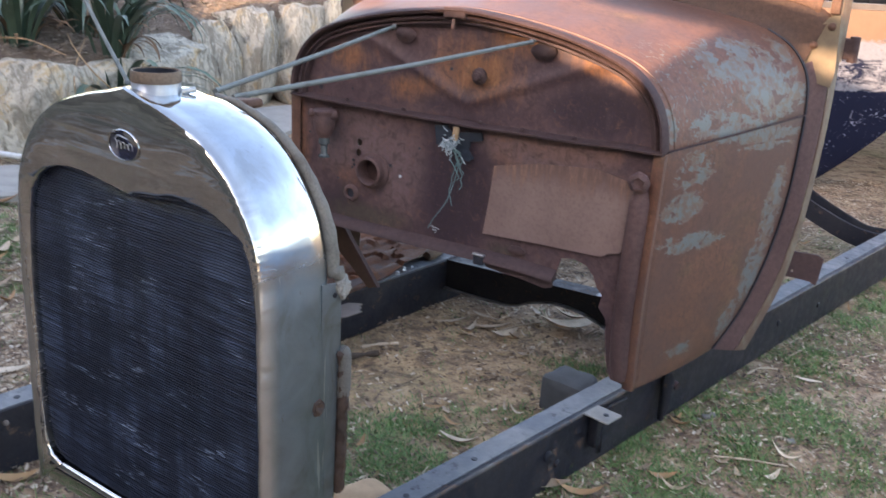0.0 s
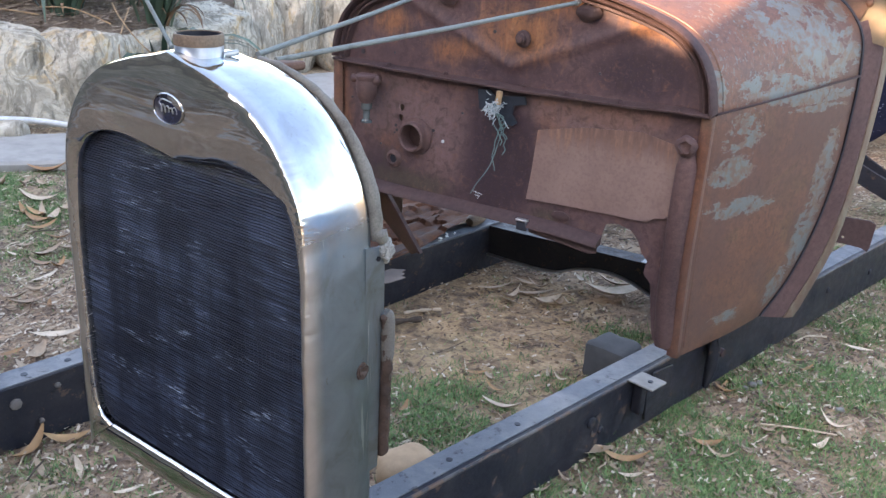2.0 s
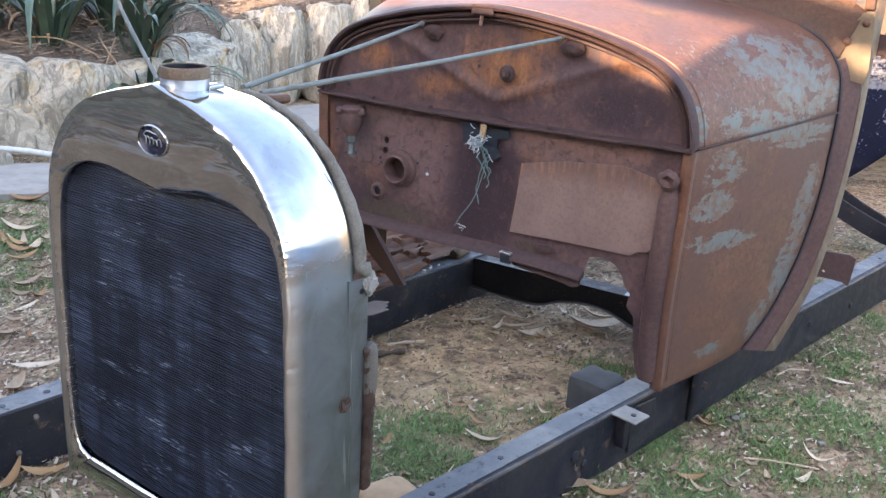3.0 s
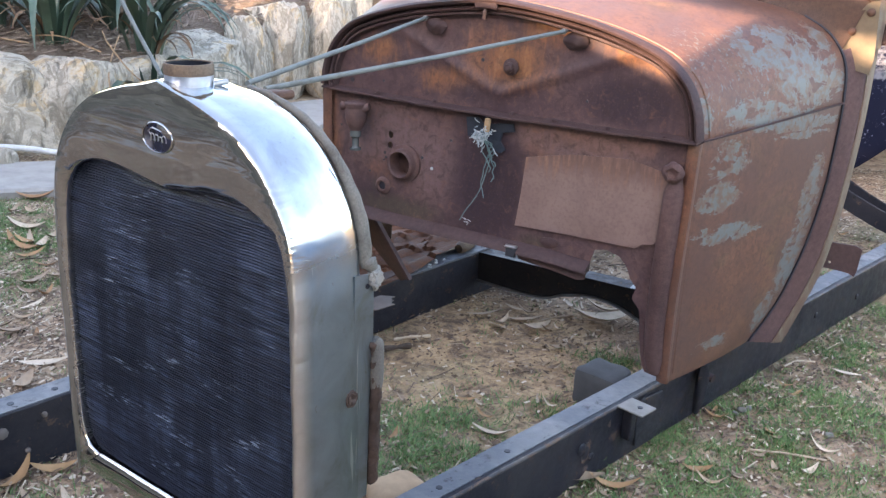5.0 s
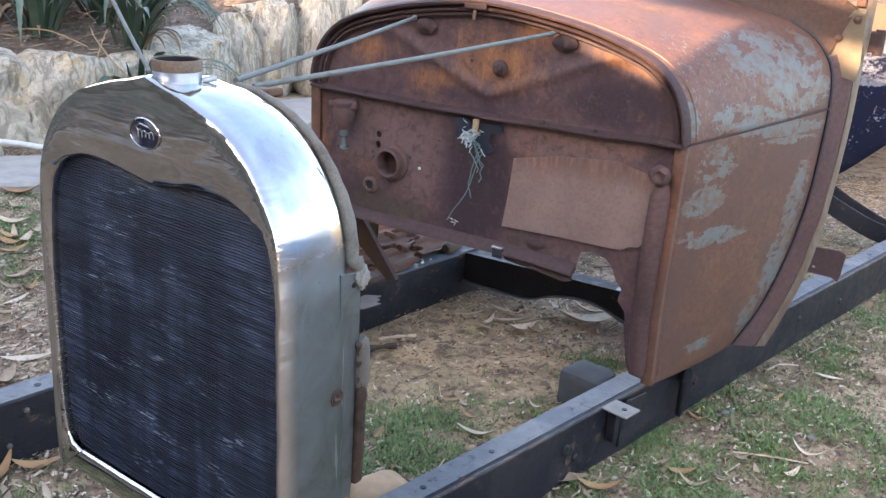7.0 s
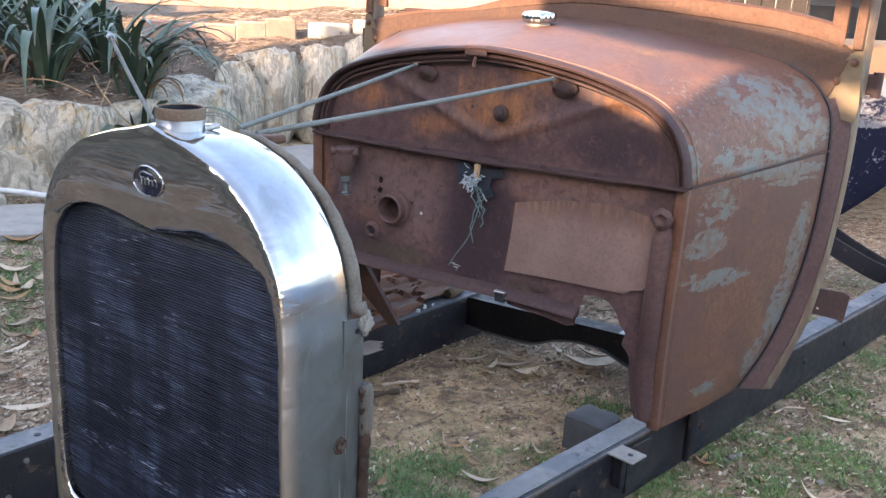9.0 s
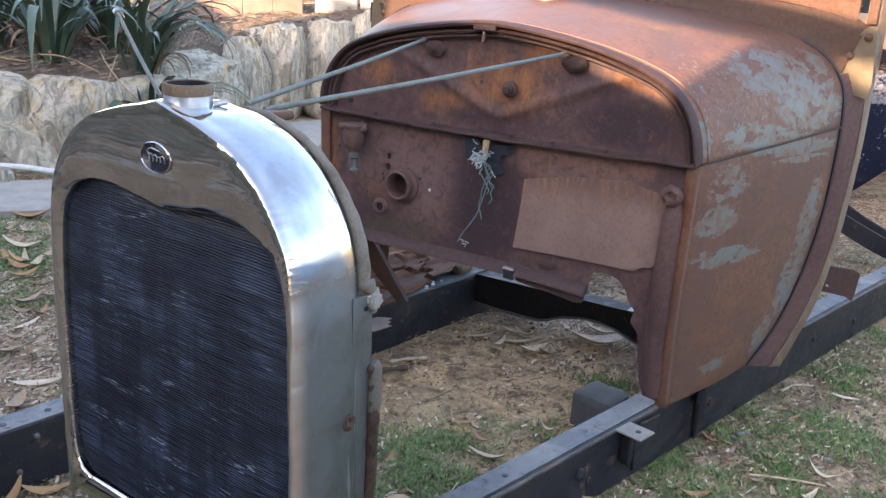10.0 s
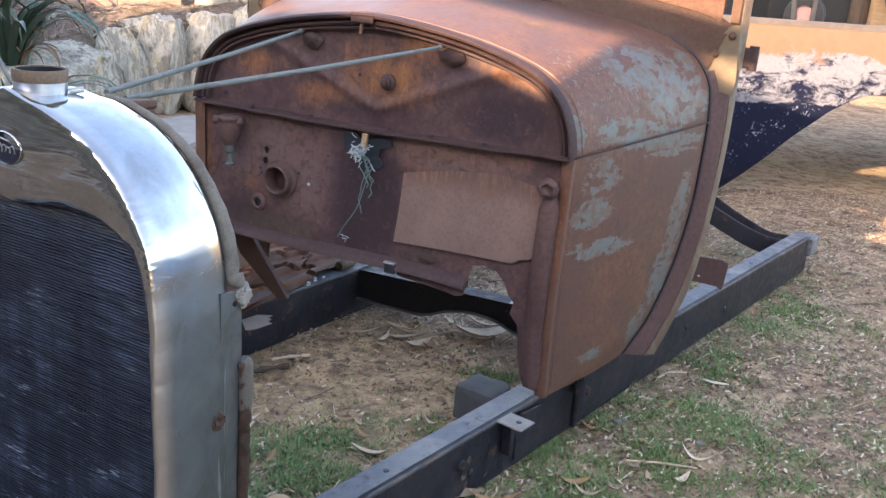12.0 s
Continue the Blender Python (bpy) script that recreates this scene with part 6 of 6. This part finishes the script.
build_strap_plant(-1.98, 4.78, 39, 2, "dark green strap-leaved plant in dry mulch")
build_strap_plant(-2.35, 4.95, 37, 3, "dark green strap-leaved plant in dry mulch")
build_strap_plant(-1.85, 5.30, 39, 4, "dark green strap-leaved plant behind the others")
build_strap_plant(-2.75, 5.1, 31, 5, "dark green strap-leaved plant in dry mulch")
build_strap_plant(-2.20, 5.55, 37, 8, "dark green strap-leaved plant behind the others")
build_strap_plant(-2.65, 5.75, 31, 9, "dark green strap-leaved plant behind the others")

for k, pts in enumerate((
    [(-1.62, 4.72, 0.50), (-1.58, 4.52, 0.46), (-1.56, 4.36, 0.36), (-1.52, 4.28, 0.22)],
    [(-1.70, 4.70, 0.52), (-1.60, 4.50, 0.48), (-1.48, 4.40, 0.38), (-1.40, 4.42, 0.30)],
    [(-2.0, 4.55, 0.50), (-1.8, 4.46, 0.51), (-1.62, 4.44, 0.45)],
    [(-2.3, 4.5, 0.50), (-2.1, 4.40, 0.50), (-1.95, 4.42, 0.48)])):
    tagged(part("trailing_vine", tube(smooth_line(pts, 16), 0.0035, 6), M_TIMBER, None), "thin dry vine trailing over the stone wall", "vine", "dry vines")


def build_hulk():
    """Part of another old vehicle that stands behind the chassis."""
    top = empty("old_vehicle", pose(0, 0, 0), "old vehicle side with flaked white, tan and black paint", "vehicle")

    def low(x):
        pts = [(1.4, 0.02), (2.0, 0.02), (2.06, 0.06), (2.38, 0.34), (2.56, 0.48), (2.74, 0.555), (2.95, 0.58), (3.2, 0.55), (3.5, 0.40), (3.7, 0.10), (4.4, 0.05)]
        for (a, z), (b, y) in zip(pts, pts[1:]):
            if a <= x <= b:
                return z + (y - z) * (x - a) / (b - a)
        return 0.05

    def face(x, z):
        bulge = 0.10 * math.sin(math.pi * min(max(z / 0.88, 0), 1)) ** 0.8
        return Vector((x, 4.42 - bulge + 0.12 * (x - 2.0) - 0.015 * noise.noise(Vector((x * 3, z * 4, 0))), z))

    xs = [1.5 + 2.7 * i / 70 for i in range(71)]
    rows = []
    for j in range(25):
        rows.append([face(x, low(x) + (0.868 - low(x)) * j / 24) for x in xs])
    rows.append([face(x, 0.868) + Vector((0, 0.03, 0.006)) for x in xs])
    rows.append([face(x, 0.868) + Vector((0, 0.08, 0.004)) for x in xs])
    side = part("side_panel", loft(rows), M_HULK, top, "flaked white, tan and black panel with wheel arch", thick=0.006, offset=1)
    edge = [face(x, low(x)) + Vector((0, 0.01, 0)) for x in xs if x > 2.45]
    part("arch_liner", loft([edge, [q + Vector((0, 0.22, 0.05)) for q in edge]]), M_BLACK, side, "dark inside of the wheel arch", thick=0.004)
    part("top_rail", sweep([face(x, 0.872) + Vector((0, 0.06, 0)) for x in xs[::5]], [(-0.03, 0), (-0.03, 0.032), (0.05, 0.032), (0.05, 0)]), M_RAIL, top, "dark rail along the top edge", False, bevel=0.003)
    part("tray", box((3.05, 5.45, 0.782), (2.9, 1.5, 0.04), Matrix.Rotation(0.12, 4, "Z")), M_BLACK, top, "dark flat tray", False)
    part("rear_support", box((4.8, 5.5, 0.39), (0.6, 1.2, 0.78), Matrix.Rotation(0.12, 4, "Z")), M_BLACK, top, "", False)


build_hulk()


def build_trolley():
    top = empty("hand_trolley", pose(2.68, 5.05, 0.805, 0, 0, -30), "hand trolley with pink-hubbed wheel and grey tubes", "trolley")
    turn = Matrix.Rotation(math.pi / 2, 4, "X")
    for y in (0.0, 0.42):
        w = part("wheel", lathe([(0.055, -0.03), (0.085, -0.034), (0.103, -0.024), (0.108, 0.0), (0.103, 0.024), (0.085, 0.034), (0.055, 0.03), (0.055, -0.03)], 40, (0, y, 0.109), turn, cap=False), M_TYRE, top, "dark rubber tyre")
        part("hub", lathe([(0.0001, 0.026), (0.018, 0.026), (0.02, 0.020), (0.05, 0.022), (0.056, 0.030), (0.056, -0.030), (0.05, -0.022), (0.0001, -0.024)], 32, (0, y, 0.109), turn), M_HUB, w, "faded pink hub")
    for x, lean in ((-0.045, -0.07), (0.05, -0.01)):
        part("tube", tube([(x, -0.05, 0.05), (x + lean, -0.04, 0.7)], 0.014, 10), M_RAIL, top, "grey tube with flaked paint")
    part("axle", tube([(0, 0, 0.109), (0, 0.42, 0.109)], 0.01, 8), M_STEEL, top)


build_trolley()


def build_shed():
    top = tagged(new("wall_shed"), "dark shed wall of old upright boards", "wall", kind="structure")
    r = random.Random(5)
    for k in range(44):
        part("board", box((1.2 + 0.16 * k, 9.0 + 0.02 * k + r.uniform(-0.015, 0.015), 1.4), (0.148, 0.025, 2.9 + r.uniform(-0.05, 0.05)), Matrix.Rotation(0.12 + r.uniform(-0.03, 0.03), 4, "Z")), M_SHED, top, smooth=False, bevel=0.003)


build_shed()


def build_stored_things():
    """Drum and boxes, near-black to paint in a shaded interior, hanging ropes and planks that stand on the tray."""
    drum = lathe([(0.0001, 0.0), (0.15, 0.0), (0.155, 0.01), (0.15, 0.02), (0.15, 0.24), (0.156, 0.25), (0.15, 0.26), (0.15, 0.5), (0.155, 0.51), (0.14, 0.52), (0.0001, 0.515)], 28, (2.40, 5.62, 0.80))
    tagged(part("drum", drum, M_DEEP, None), "dark steel drum standing on the tray", "drum")
    for x, w, h in ((2.86, 0.30, 0.52), (3.14, 0.24, 0.44), (3.36, 0.20, 0.62)):
        tagged(part("crate", box((x, 5.75, 0.80 + h / 2), (w, 0.3, h), Matrix.Rotation(0.1, 4, "Z")), M_DEEP if w > 0.22 else M_OLDWOOD, None, smooth=False, bevel=0.01), "dark wooden crate standing on the tray", "crate", "crates on the tray")
    r = random.Random(6)
    for k in range(5):
        x = 3.42 + 0.055 * k
        loop = [(x, 5.5, 1.40), (x - 0.02, 5.48, 1.15), (x + r.uniform(0.0, 0.03), 5.47, 0.90 + r.uniform(0, 0.1)), (x + 0.05, 5.48, 1.1), (x + 0.05, 5.5, 1.40)]
        tagged(part("rope", tube(smooth_line(loop, 24), 0.010, 8), M_FELT, None), "grey rope hanging in a loop", "rope", "hanging ropes")
    post = box((3.62, 5.56, 1.13), (0.5, 0.05, 0.62), Matrix.Rotation(0.1, 4, "Z"))
    tagged(part("rack_board", post, M_TIMBER, None, smooth=False, bevel=0.01), "reddish timber board standing on the tray", "board")


build_stored_things()

# ---------------------------------------------------------------- litter and grass


def soil(x, y):
    return ground_height(x, y)


def gum_leaf_mesh(seed):
    """A dry curled gum leaf, long and sickle-shaped."""
    r = random.Random(seed)
    curve, curl, length = r.uniform(-0.3, 0.3), r.uniform(0.1, 0.6), r.uniform(0.075, 0.12)
    rows, n = [], 9
    wide = length * r.uniform(0.09, 0.16)
    for i in range(n):
        f = i / (n - 1)
        x = (f - 0.5) * length
        y = curve * length * (f - f * f) * 1.2
        w = wide * math.sin(math.pi * min(1, f * 0.94 + 0.03)) ** 0.8
        z = 0.004 + curl * 0.05 * (2 * f - 1) ** 2
        rows.append([(x, y - w, z + w * curl), (x, y, z), (x, y + w, z + w * curl * 1.3)])
    me = bpy.data.meshes.new("dry_leaf")
    bm = loft(rows)
    bm.to_mesh(me)
    bm.free()
    me.shade_smooth()
    return me


LEAVES = []
for k in range(9):
    me = gum_leaf_mesh(k)
    me.materials.append(M_LEAF if k % 3 else M_LEAF_BROWN)
    LEAVES.append(me)


def scatter_leaves():
    r = random.Random(21)
    spots = [(0.150, 1.80, 2.7, 0.85, 1), (0.124, 1.958, 1.9, 0.6, 4), (0.892, 1.792, 2.55, 1.0, 2), (0.51, 2.46, 0.25, 1.75, 5), (0.16, 2.466, 0.3, 1.0, 7), (0.204, 2.41, 0.9, 0.8, 1), (0.256, 2.528, 2.3, 0.9, 4),
             (0.299, 2.499, 2.8, 1.0, 2), (0.306, 2.393, 0.6, 0.9, 5), (0.338, 2.389, 0.9, 0.7, 8), (0.275, 2.454, 0.1, 1.1, 7), (0.524, 2.542, 2.9, 1.1, 1), (0.424, 2.583, 1.7, 0.8, 4), (0.463, 2.50, 2.6, 0.9, 2),
             (-0.066, 1.781, 1.2, 0.5, 3), (0.581, 1.696, 0.1, 0.75, 3), (0.691, 1.934, 2.4, 0.6, 6), (1.111, 2.196, 2.8, 0.8, 4), (0.923, 2.053, 0.5, 0.5, 0), (0.824, 1.714, 0.6, 0.6, 1), (0.60, 1.655, 2.7, 0.8, 2), (0.302, 1.632, 2.8, 1.2, 5), (0.391, 1.609, 2.9, 1.1, 0),
             (-1.116, 2.32, 0.4, 1.1, 2), (-1.137, 2.44, 1.0, 0.9, 4), (-0.943, 1.938, 1.6, 0.9, 5), (-0.946, 2.057, 0.3, 1.1, 7), (-0.921, 1.845, 2.6, 1.0, 8), (-1.434, 3.09, 0.1, 1.2, 1), (-1.556, 3.474, 0.15, 1.7, 3), (-0.732, 1.595, 0.2, 1.0, 3), (-1.302, 2.807, 0.8, 1.1, 0)]
    for k in range(470):
        near = r.random()
        x, y = (r.uniform(-2.0, -0.55), r.uniform(1.2, 3.4)) if near < 0.4 else ((r.uniform(-0.3, 0.9), r.uniform(1.3, 2.6)) if near < 0.6 else (r.uniform(0.2, 3.0), r.uniform(1.2, 4.2)))
        spots.append((x, y, r.uniform(0, 6.28), r.uniform(0.22, 0.58) if x > -0.55 else r.uniform(0.45, 1.15), r.randrange(9)))
    rest = bmesh.new()
    for i, (x, y, a, size, kind) in enumerate(spots):
        m = Matrix.LocRotScale((x, y, soil(x, y) + 0.004), Euler((r.uniform(-0.2, 0.2), r.uniform(-0.15, 0.15), a)), Vector((1, 1, 1)) * size)
        if i >= 290:
            n = len(rest.verts)
            rest.from_mesh(LEAVES[kind % 9])
            rest.verts.ensure_lookup_table()
            bmesh.ops.transform(rest, matrix=m, verts=rest.verts[n:])
            continue
        ob = new("dry_leaf", LEAVES[kind % 9])
        ob.matrix_world = m
        tagged(ob, "curled dry gum leaf lying on the soil" if kind % 3 else "brown dry gum leaf lying on the soil", "leaf", "fallen gum leaves")
    tagged(part("leaf_litter", rest, M_LEAF_MIX, None), "scattered small dry gum leaves on the soil", "litter", kind="stuff")


scatter_leaves()

GREEN = [(0.27, 1.95, 0.08, 0.9), (0.50, 2.20, 0.07, 0.9), (0.78, 2.02, 0.13, 0.9), (0.57, 1.78, 0.15, 1.0), (0.38, 1.60, 0.18, 1.0), (0.82, 1.76, 0.15, 0.9), (1.0, 1.95, 0.15, 0.8), (1.1, 2.35, 0.2, 0.6), (-0.03, 1.80, 0.14, 1.0), (1.6, 2.9, 0.3, 0.4), (0.55, 1.45, 0.33, 1.0), (0.80, 1.62, 0.28, 0.8), (0.72, 2.02, 0.16, 0.9), (0.05, 1.72, 0.22, 0.8), (0.25, 1.42, 0.2, 0.7), (1.1, 1.75, 0.3, 0.45), (-1.45, 3.2, 0.35, 1.0), (-1.65, 2.95, 0.3, 0.9),
         (-1.1, 3.25, 0.3, 0.5), (-0.95, 1.38, 0.22, 0.8), (-0.75, 1.15, 0.3, 0.8), (-1.25, 2.62, 0.2, 0.5), (0.48, 2.1, 0.1, 0.6), (1.5, 2.7, 0.15, 0.7), (1.35, 2.1, 0.4, 0.25), (-0.35, 1.9, 0.2, 0.4)]


def greenness(x, y):
    g = max(w * math.exp(-((x - a) ** 2 + (y - b) ** 2) / (r * r)) for a, b, r, w in GREEN)
    tuft = 0.50 + 0.8 * wave(x, y, 6.0, 2.0) + 0.9 * wave(x, y, 15.0, 7.0) + 0.5 * wave(x, y, 37.0, 4.0)
    return min(1, 0.8 * max(0, 2.2 * g * tuft) ** 1.3 + 0.012)


def quad_cloud(name, quads, material, label, category):
    """Many tiny four-sided pieces in one mesh."""
    v = np.array(quads, dtype=np.float32).reshape(-1, 3)
    me = bpy.data.meshes.new(name)
    me.from_pydata(v.tolist(), [], [tuple(range(4 * i, 4 * i + 4)) for i in range(len(v) // 4)])
    me.materials.append(material)
    return tagged(new(name, me), label, category, kind="stuff")


def grow_grass():
    r = random.Random(31)
    quads = []
    for k in range(230000):
        x, y = r.uniform(-2.2, 2.6), r.uniform(0.9, 3.9)
        if r.random() > greenness(x, y):
            continue
        z = soil(x, y) - 0.003
        for j in range(r.randint(4, 8)):
            a, h, lean, w = r.uniform(0, 6.28), r.uniform(0.005, 0.016) * (2.2 if r.random() < 0.04 else 1), r.uniform(0.4, 1.7), r.uniform(0.0010, 0.0020)
            bx, by = x + r.gauss(0, 0.010), y + r.gauss(0, 0.010)
            dx, dy = math.cos(a), math.sin(a)
            tx, ty, tz = bx + dx * h * lean, by + dy * h * lean, z + h
            quads.append([(bx - dy * w, by + dx * w, z), (bx + dy * w, by - dx * w, z), (tx + dy * w * 0.2, ty - dx * w * 0.2, tz), (tx - dy * w * 0.2, ty + dx * w * 0.2, tz)])
    quad_cloud("grass", quads, M_GRASS, "sparse short green grass in worn patches", "grass")


def drop_litter():
    """Fine flakes and a few longer straws; each is a small bent scrap."""
    r = random.Random(41)
    quads = []
    for k in range(200000):
        x, y = r.uniform(-2.4, 3.2), r.uniform(0.9, 4.6)
        if wave(x, y, 3.0, 6.0) + 0.6 * wave(x, y, 11.0, 2.0) < r.uniform(-1.1, 0.1):
            continue
        if -0.2 < x < 0.6 and 1.75 < y < 2.6 and r.random() < 0.72:
            continue
        z = soil(x, y) + r.uniform(0.001, 0.007)
        if r.random() < 0.45 * greenness(x, y):
            continue
        straw = r.random() < 0.07
        a, h, w = r.uniform(0, 3.14), r.uniform(0.010, 0.030) if straw else r.uniform(0.0022, 0.0090), r.uniform(0.0007, 0.0015) if straw else r.uniform(0.0012, 0.0042)
        dx, dy, up = math.cos(a) * h, math.sin(a) * h, r.uniform(-0.1, 0.5) * h
        sx, sy, skew = -math.sin(a) * w, math.cos(a) * w, r.uniform(0.1, 1.0)
        quads.append([(x - dx - sx * skew, y - dy - sy * skew, z), (x - dx + sx, y - dy + sy, z + 0.0012), (x + dx + sx * skew, y + dy + sy * skew, z + up + 0.0012), (x + dx - sx, y + dy - sy, z + up)])
    quad_cloud("ground_litter", quads, M_STRAW, "fine straw, bark and leaf bits on the soil", "litter")


def drop_crumbs():
    """Small clods of soil and stone chips."""
    r = random.Random(47)
    verts, faces = [], []
    for k in range(9000):
        x, y = (r.uniform(-0.5, 0.9), r.uniform(1.5, 2.65)) if k % 2 else (r.uniform(-2.0, 2.4), r.uniform(1.0, 3.6))
        z, size = soil(x, y), r.uniform(0.0012, 0.0035) * (1 + 2.2 * r.random() ** 8)
        n = len(verts)
        for dx, dy, dz in ((1, 0, 0), (0, 1, 0), (-1, 0, 0), (0, -1, 0), (0, 0, 0.9)):
            verts.append((x + dx * size * r.uniform(0.6, 1.4), y + dy * size * r.uniform(0.6, 1.4), z + dz * size * r.uniform(0.6, 1.2)))
        faces += [(n, n + 1, n + 4), (n + 1, n + 2, n + 4), (n + 2, n + 3, n + 4), (n + 3, n, n + 4)]
    me = bpy.data.meshes.new("soil_crumbs")
    me.from_pydata(verts, [], faces)
    me.materials.append(M_CRUMB)
    tagged(new("soil_crumbs", me), "small brown soil crumbs and stone chips", "soil", kind="stuff")


grow_grass()
drop_litter()
drop_crumbs()


def drop_mulch():
    """Bark, sticks and dry strap leaves on the garden bed."""
    r = random.Random(43)
    quads = []
    for k in range(22000):
        x, y = r.uniform(-3.4, 0.6), r.uniform(4.25, 8.2)
        z = bed_height(x, y)
        if z < 0.2:
            continue
        z += 0.006
        a, h, w = r.uniform(0, 3.14), r.uniform(0.006, 0.020) * (1 + r.random() ** 6 * 5), r.uniform(0.0015, 0.0045)
        dx, dy, up = math.cos(a) * h, math.sin(a) * h, r.uniform(-0.2, 0.5) * h
        sx, sy = -math.sin(a) * w, math.cos(a) * w
        quads.append([(x - dx - sx, y - dy - sy, z), (x - dx + sx, y - dy + sy, z + 0.003), (x + dx + sx, y + dy + sy, z + up + 0.003), (x + dx - sx, y + dy - sy, z + up)])
    quad_cloud("mulch_litter", quads, M_BARK, "bark, sticks and dry leaf bits on the garden bed", "litter")


drop_mulch()


def drop_twigs():
    r = random.Random(51)
    for k in range(46):
        x, y = (r.uniform(-1.8, -0.6), r.uniform(1.3, 3.2)) if k % 2 else (r.uniform(-0.3, 2.4), r.uniform(1.3, 3.6))
        a, h = r.uniform(0, 3.14), r.uniform(0.03, 0.09)
        z = soil(x, y) + 0.006
        pts = [(x - math.cos(a) * h, y - math.sin(a) * h, z), (x + r.gauss(0, 0.006), y + r.gauss(0, 0.006), z + 0.004), (x + math.cos(a) * h, y + math.sin(a) * h, z + 0.002)]
        tagged(part("twig", tube(smooth_line(pts, 6), r.uniform(0.0010, 0.0024), 6), M_OLDWOOD if k % 3 else M_LEAF, None), "thin dry twig lying on the soil", "twig", "fallen twigs")


drop_twigs()


def small_finds():
    """Single sticks, a straw and grey pebbles that stand out on the soil."""
    def stick(name, pts, size, material, label, category):
        tagged(part(name, tube(smooth_line(pts, 9), [size * (0.8 + 0.3 * math.sin(k * 1.9)) for k in range(9)], 7), material, None), label, category)

    stick("stick", [(-0.17, 2.165, 0.010), (-0.11, 2.205, 0.012), (-0.045, 2.235, 0.010)], 0.009, M_OLDWOOD, "dark rotten stick lying on the soil", "stick")
    stick("stick", [(-0.092, 2.264, 0.012), (-0.045, 2.285, 0.013), (0.007, 2.30, 0.011)], 0.005, M_LEAF, "pale dry stick lying on the soil", "stick")
    stick("straw", [(0.618, 1.941, 0.0), (0.616, 1.944, 0.035), (0.613, 1.945, 0.066)], 0.0016, M_LEAF, "upright pale straw beside the chassis rail", "straw")
    stick("straw", [(0.59, 1.90, 0.006), (0.625, 1.935, 0.010), (0.65, 1.965, 0.014)], 0.0014, M_LEAF, "pale straw leaning on the soil", "straw")
    stick("stick", [(0.95, 2.21, 0.006), (0.99, 2.235, 0.012), (1.045, 2.245, 0.007)], 0.0024, M_LEAF, "thin pale curved stick on the soil", "stick")
    for k, (x, y, w) in enumerate(((0.765, 1.975, 0.022), (0.785, 1.985, 0.018), (0.745, 1.96, 0.016), (0.93, 1.86, 0.020), (0.70, 2.03, 0.013), (0.86, 2.11, 0.014))):
        lump("pebble", (x, y, soil(x, y) + w * 0.25), (w, w * 0.8, w * 0.6), M_PEBBLE, "small grey pebble on the soil", "pebble", k * 2.0, k * 1.1, 3)


small_finds()
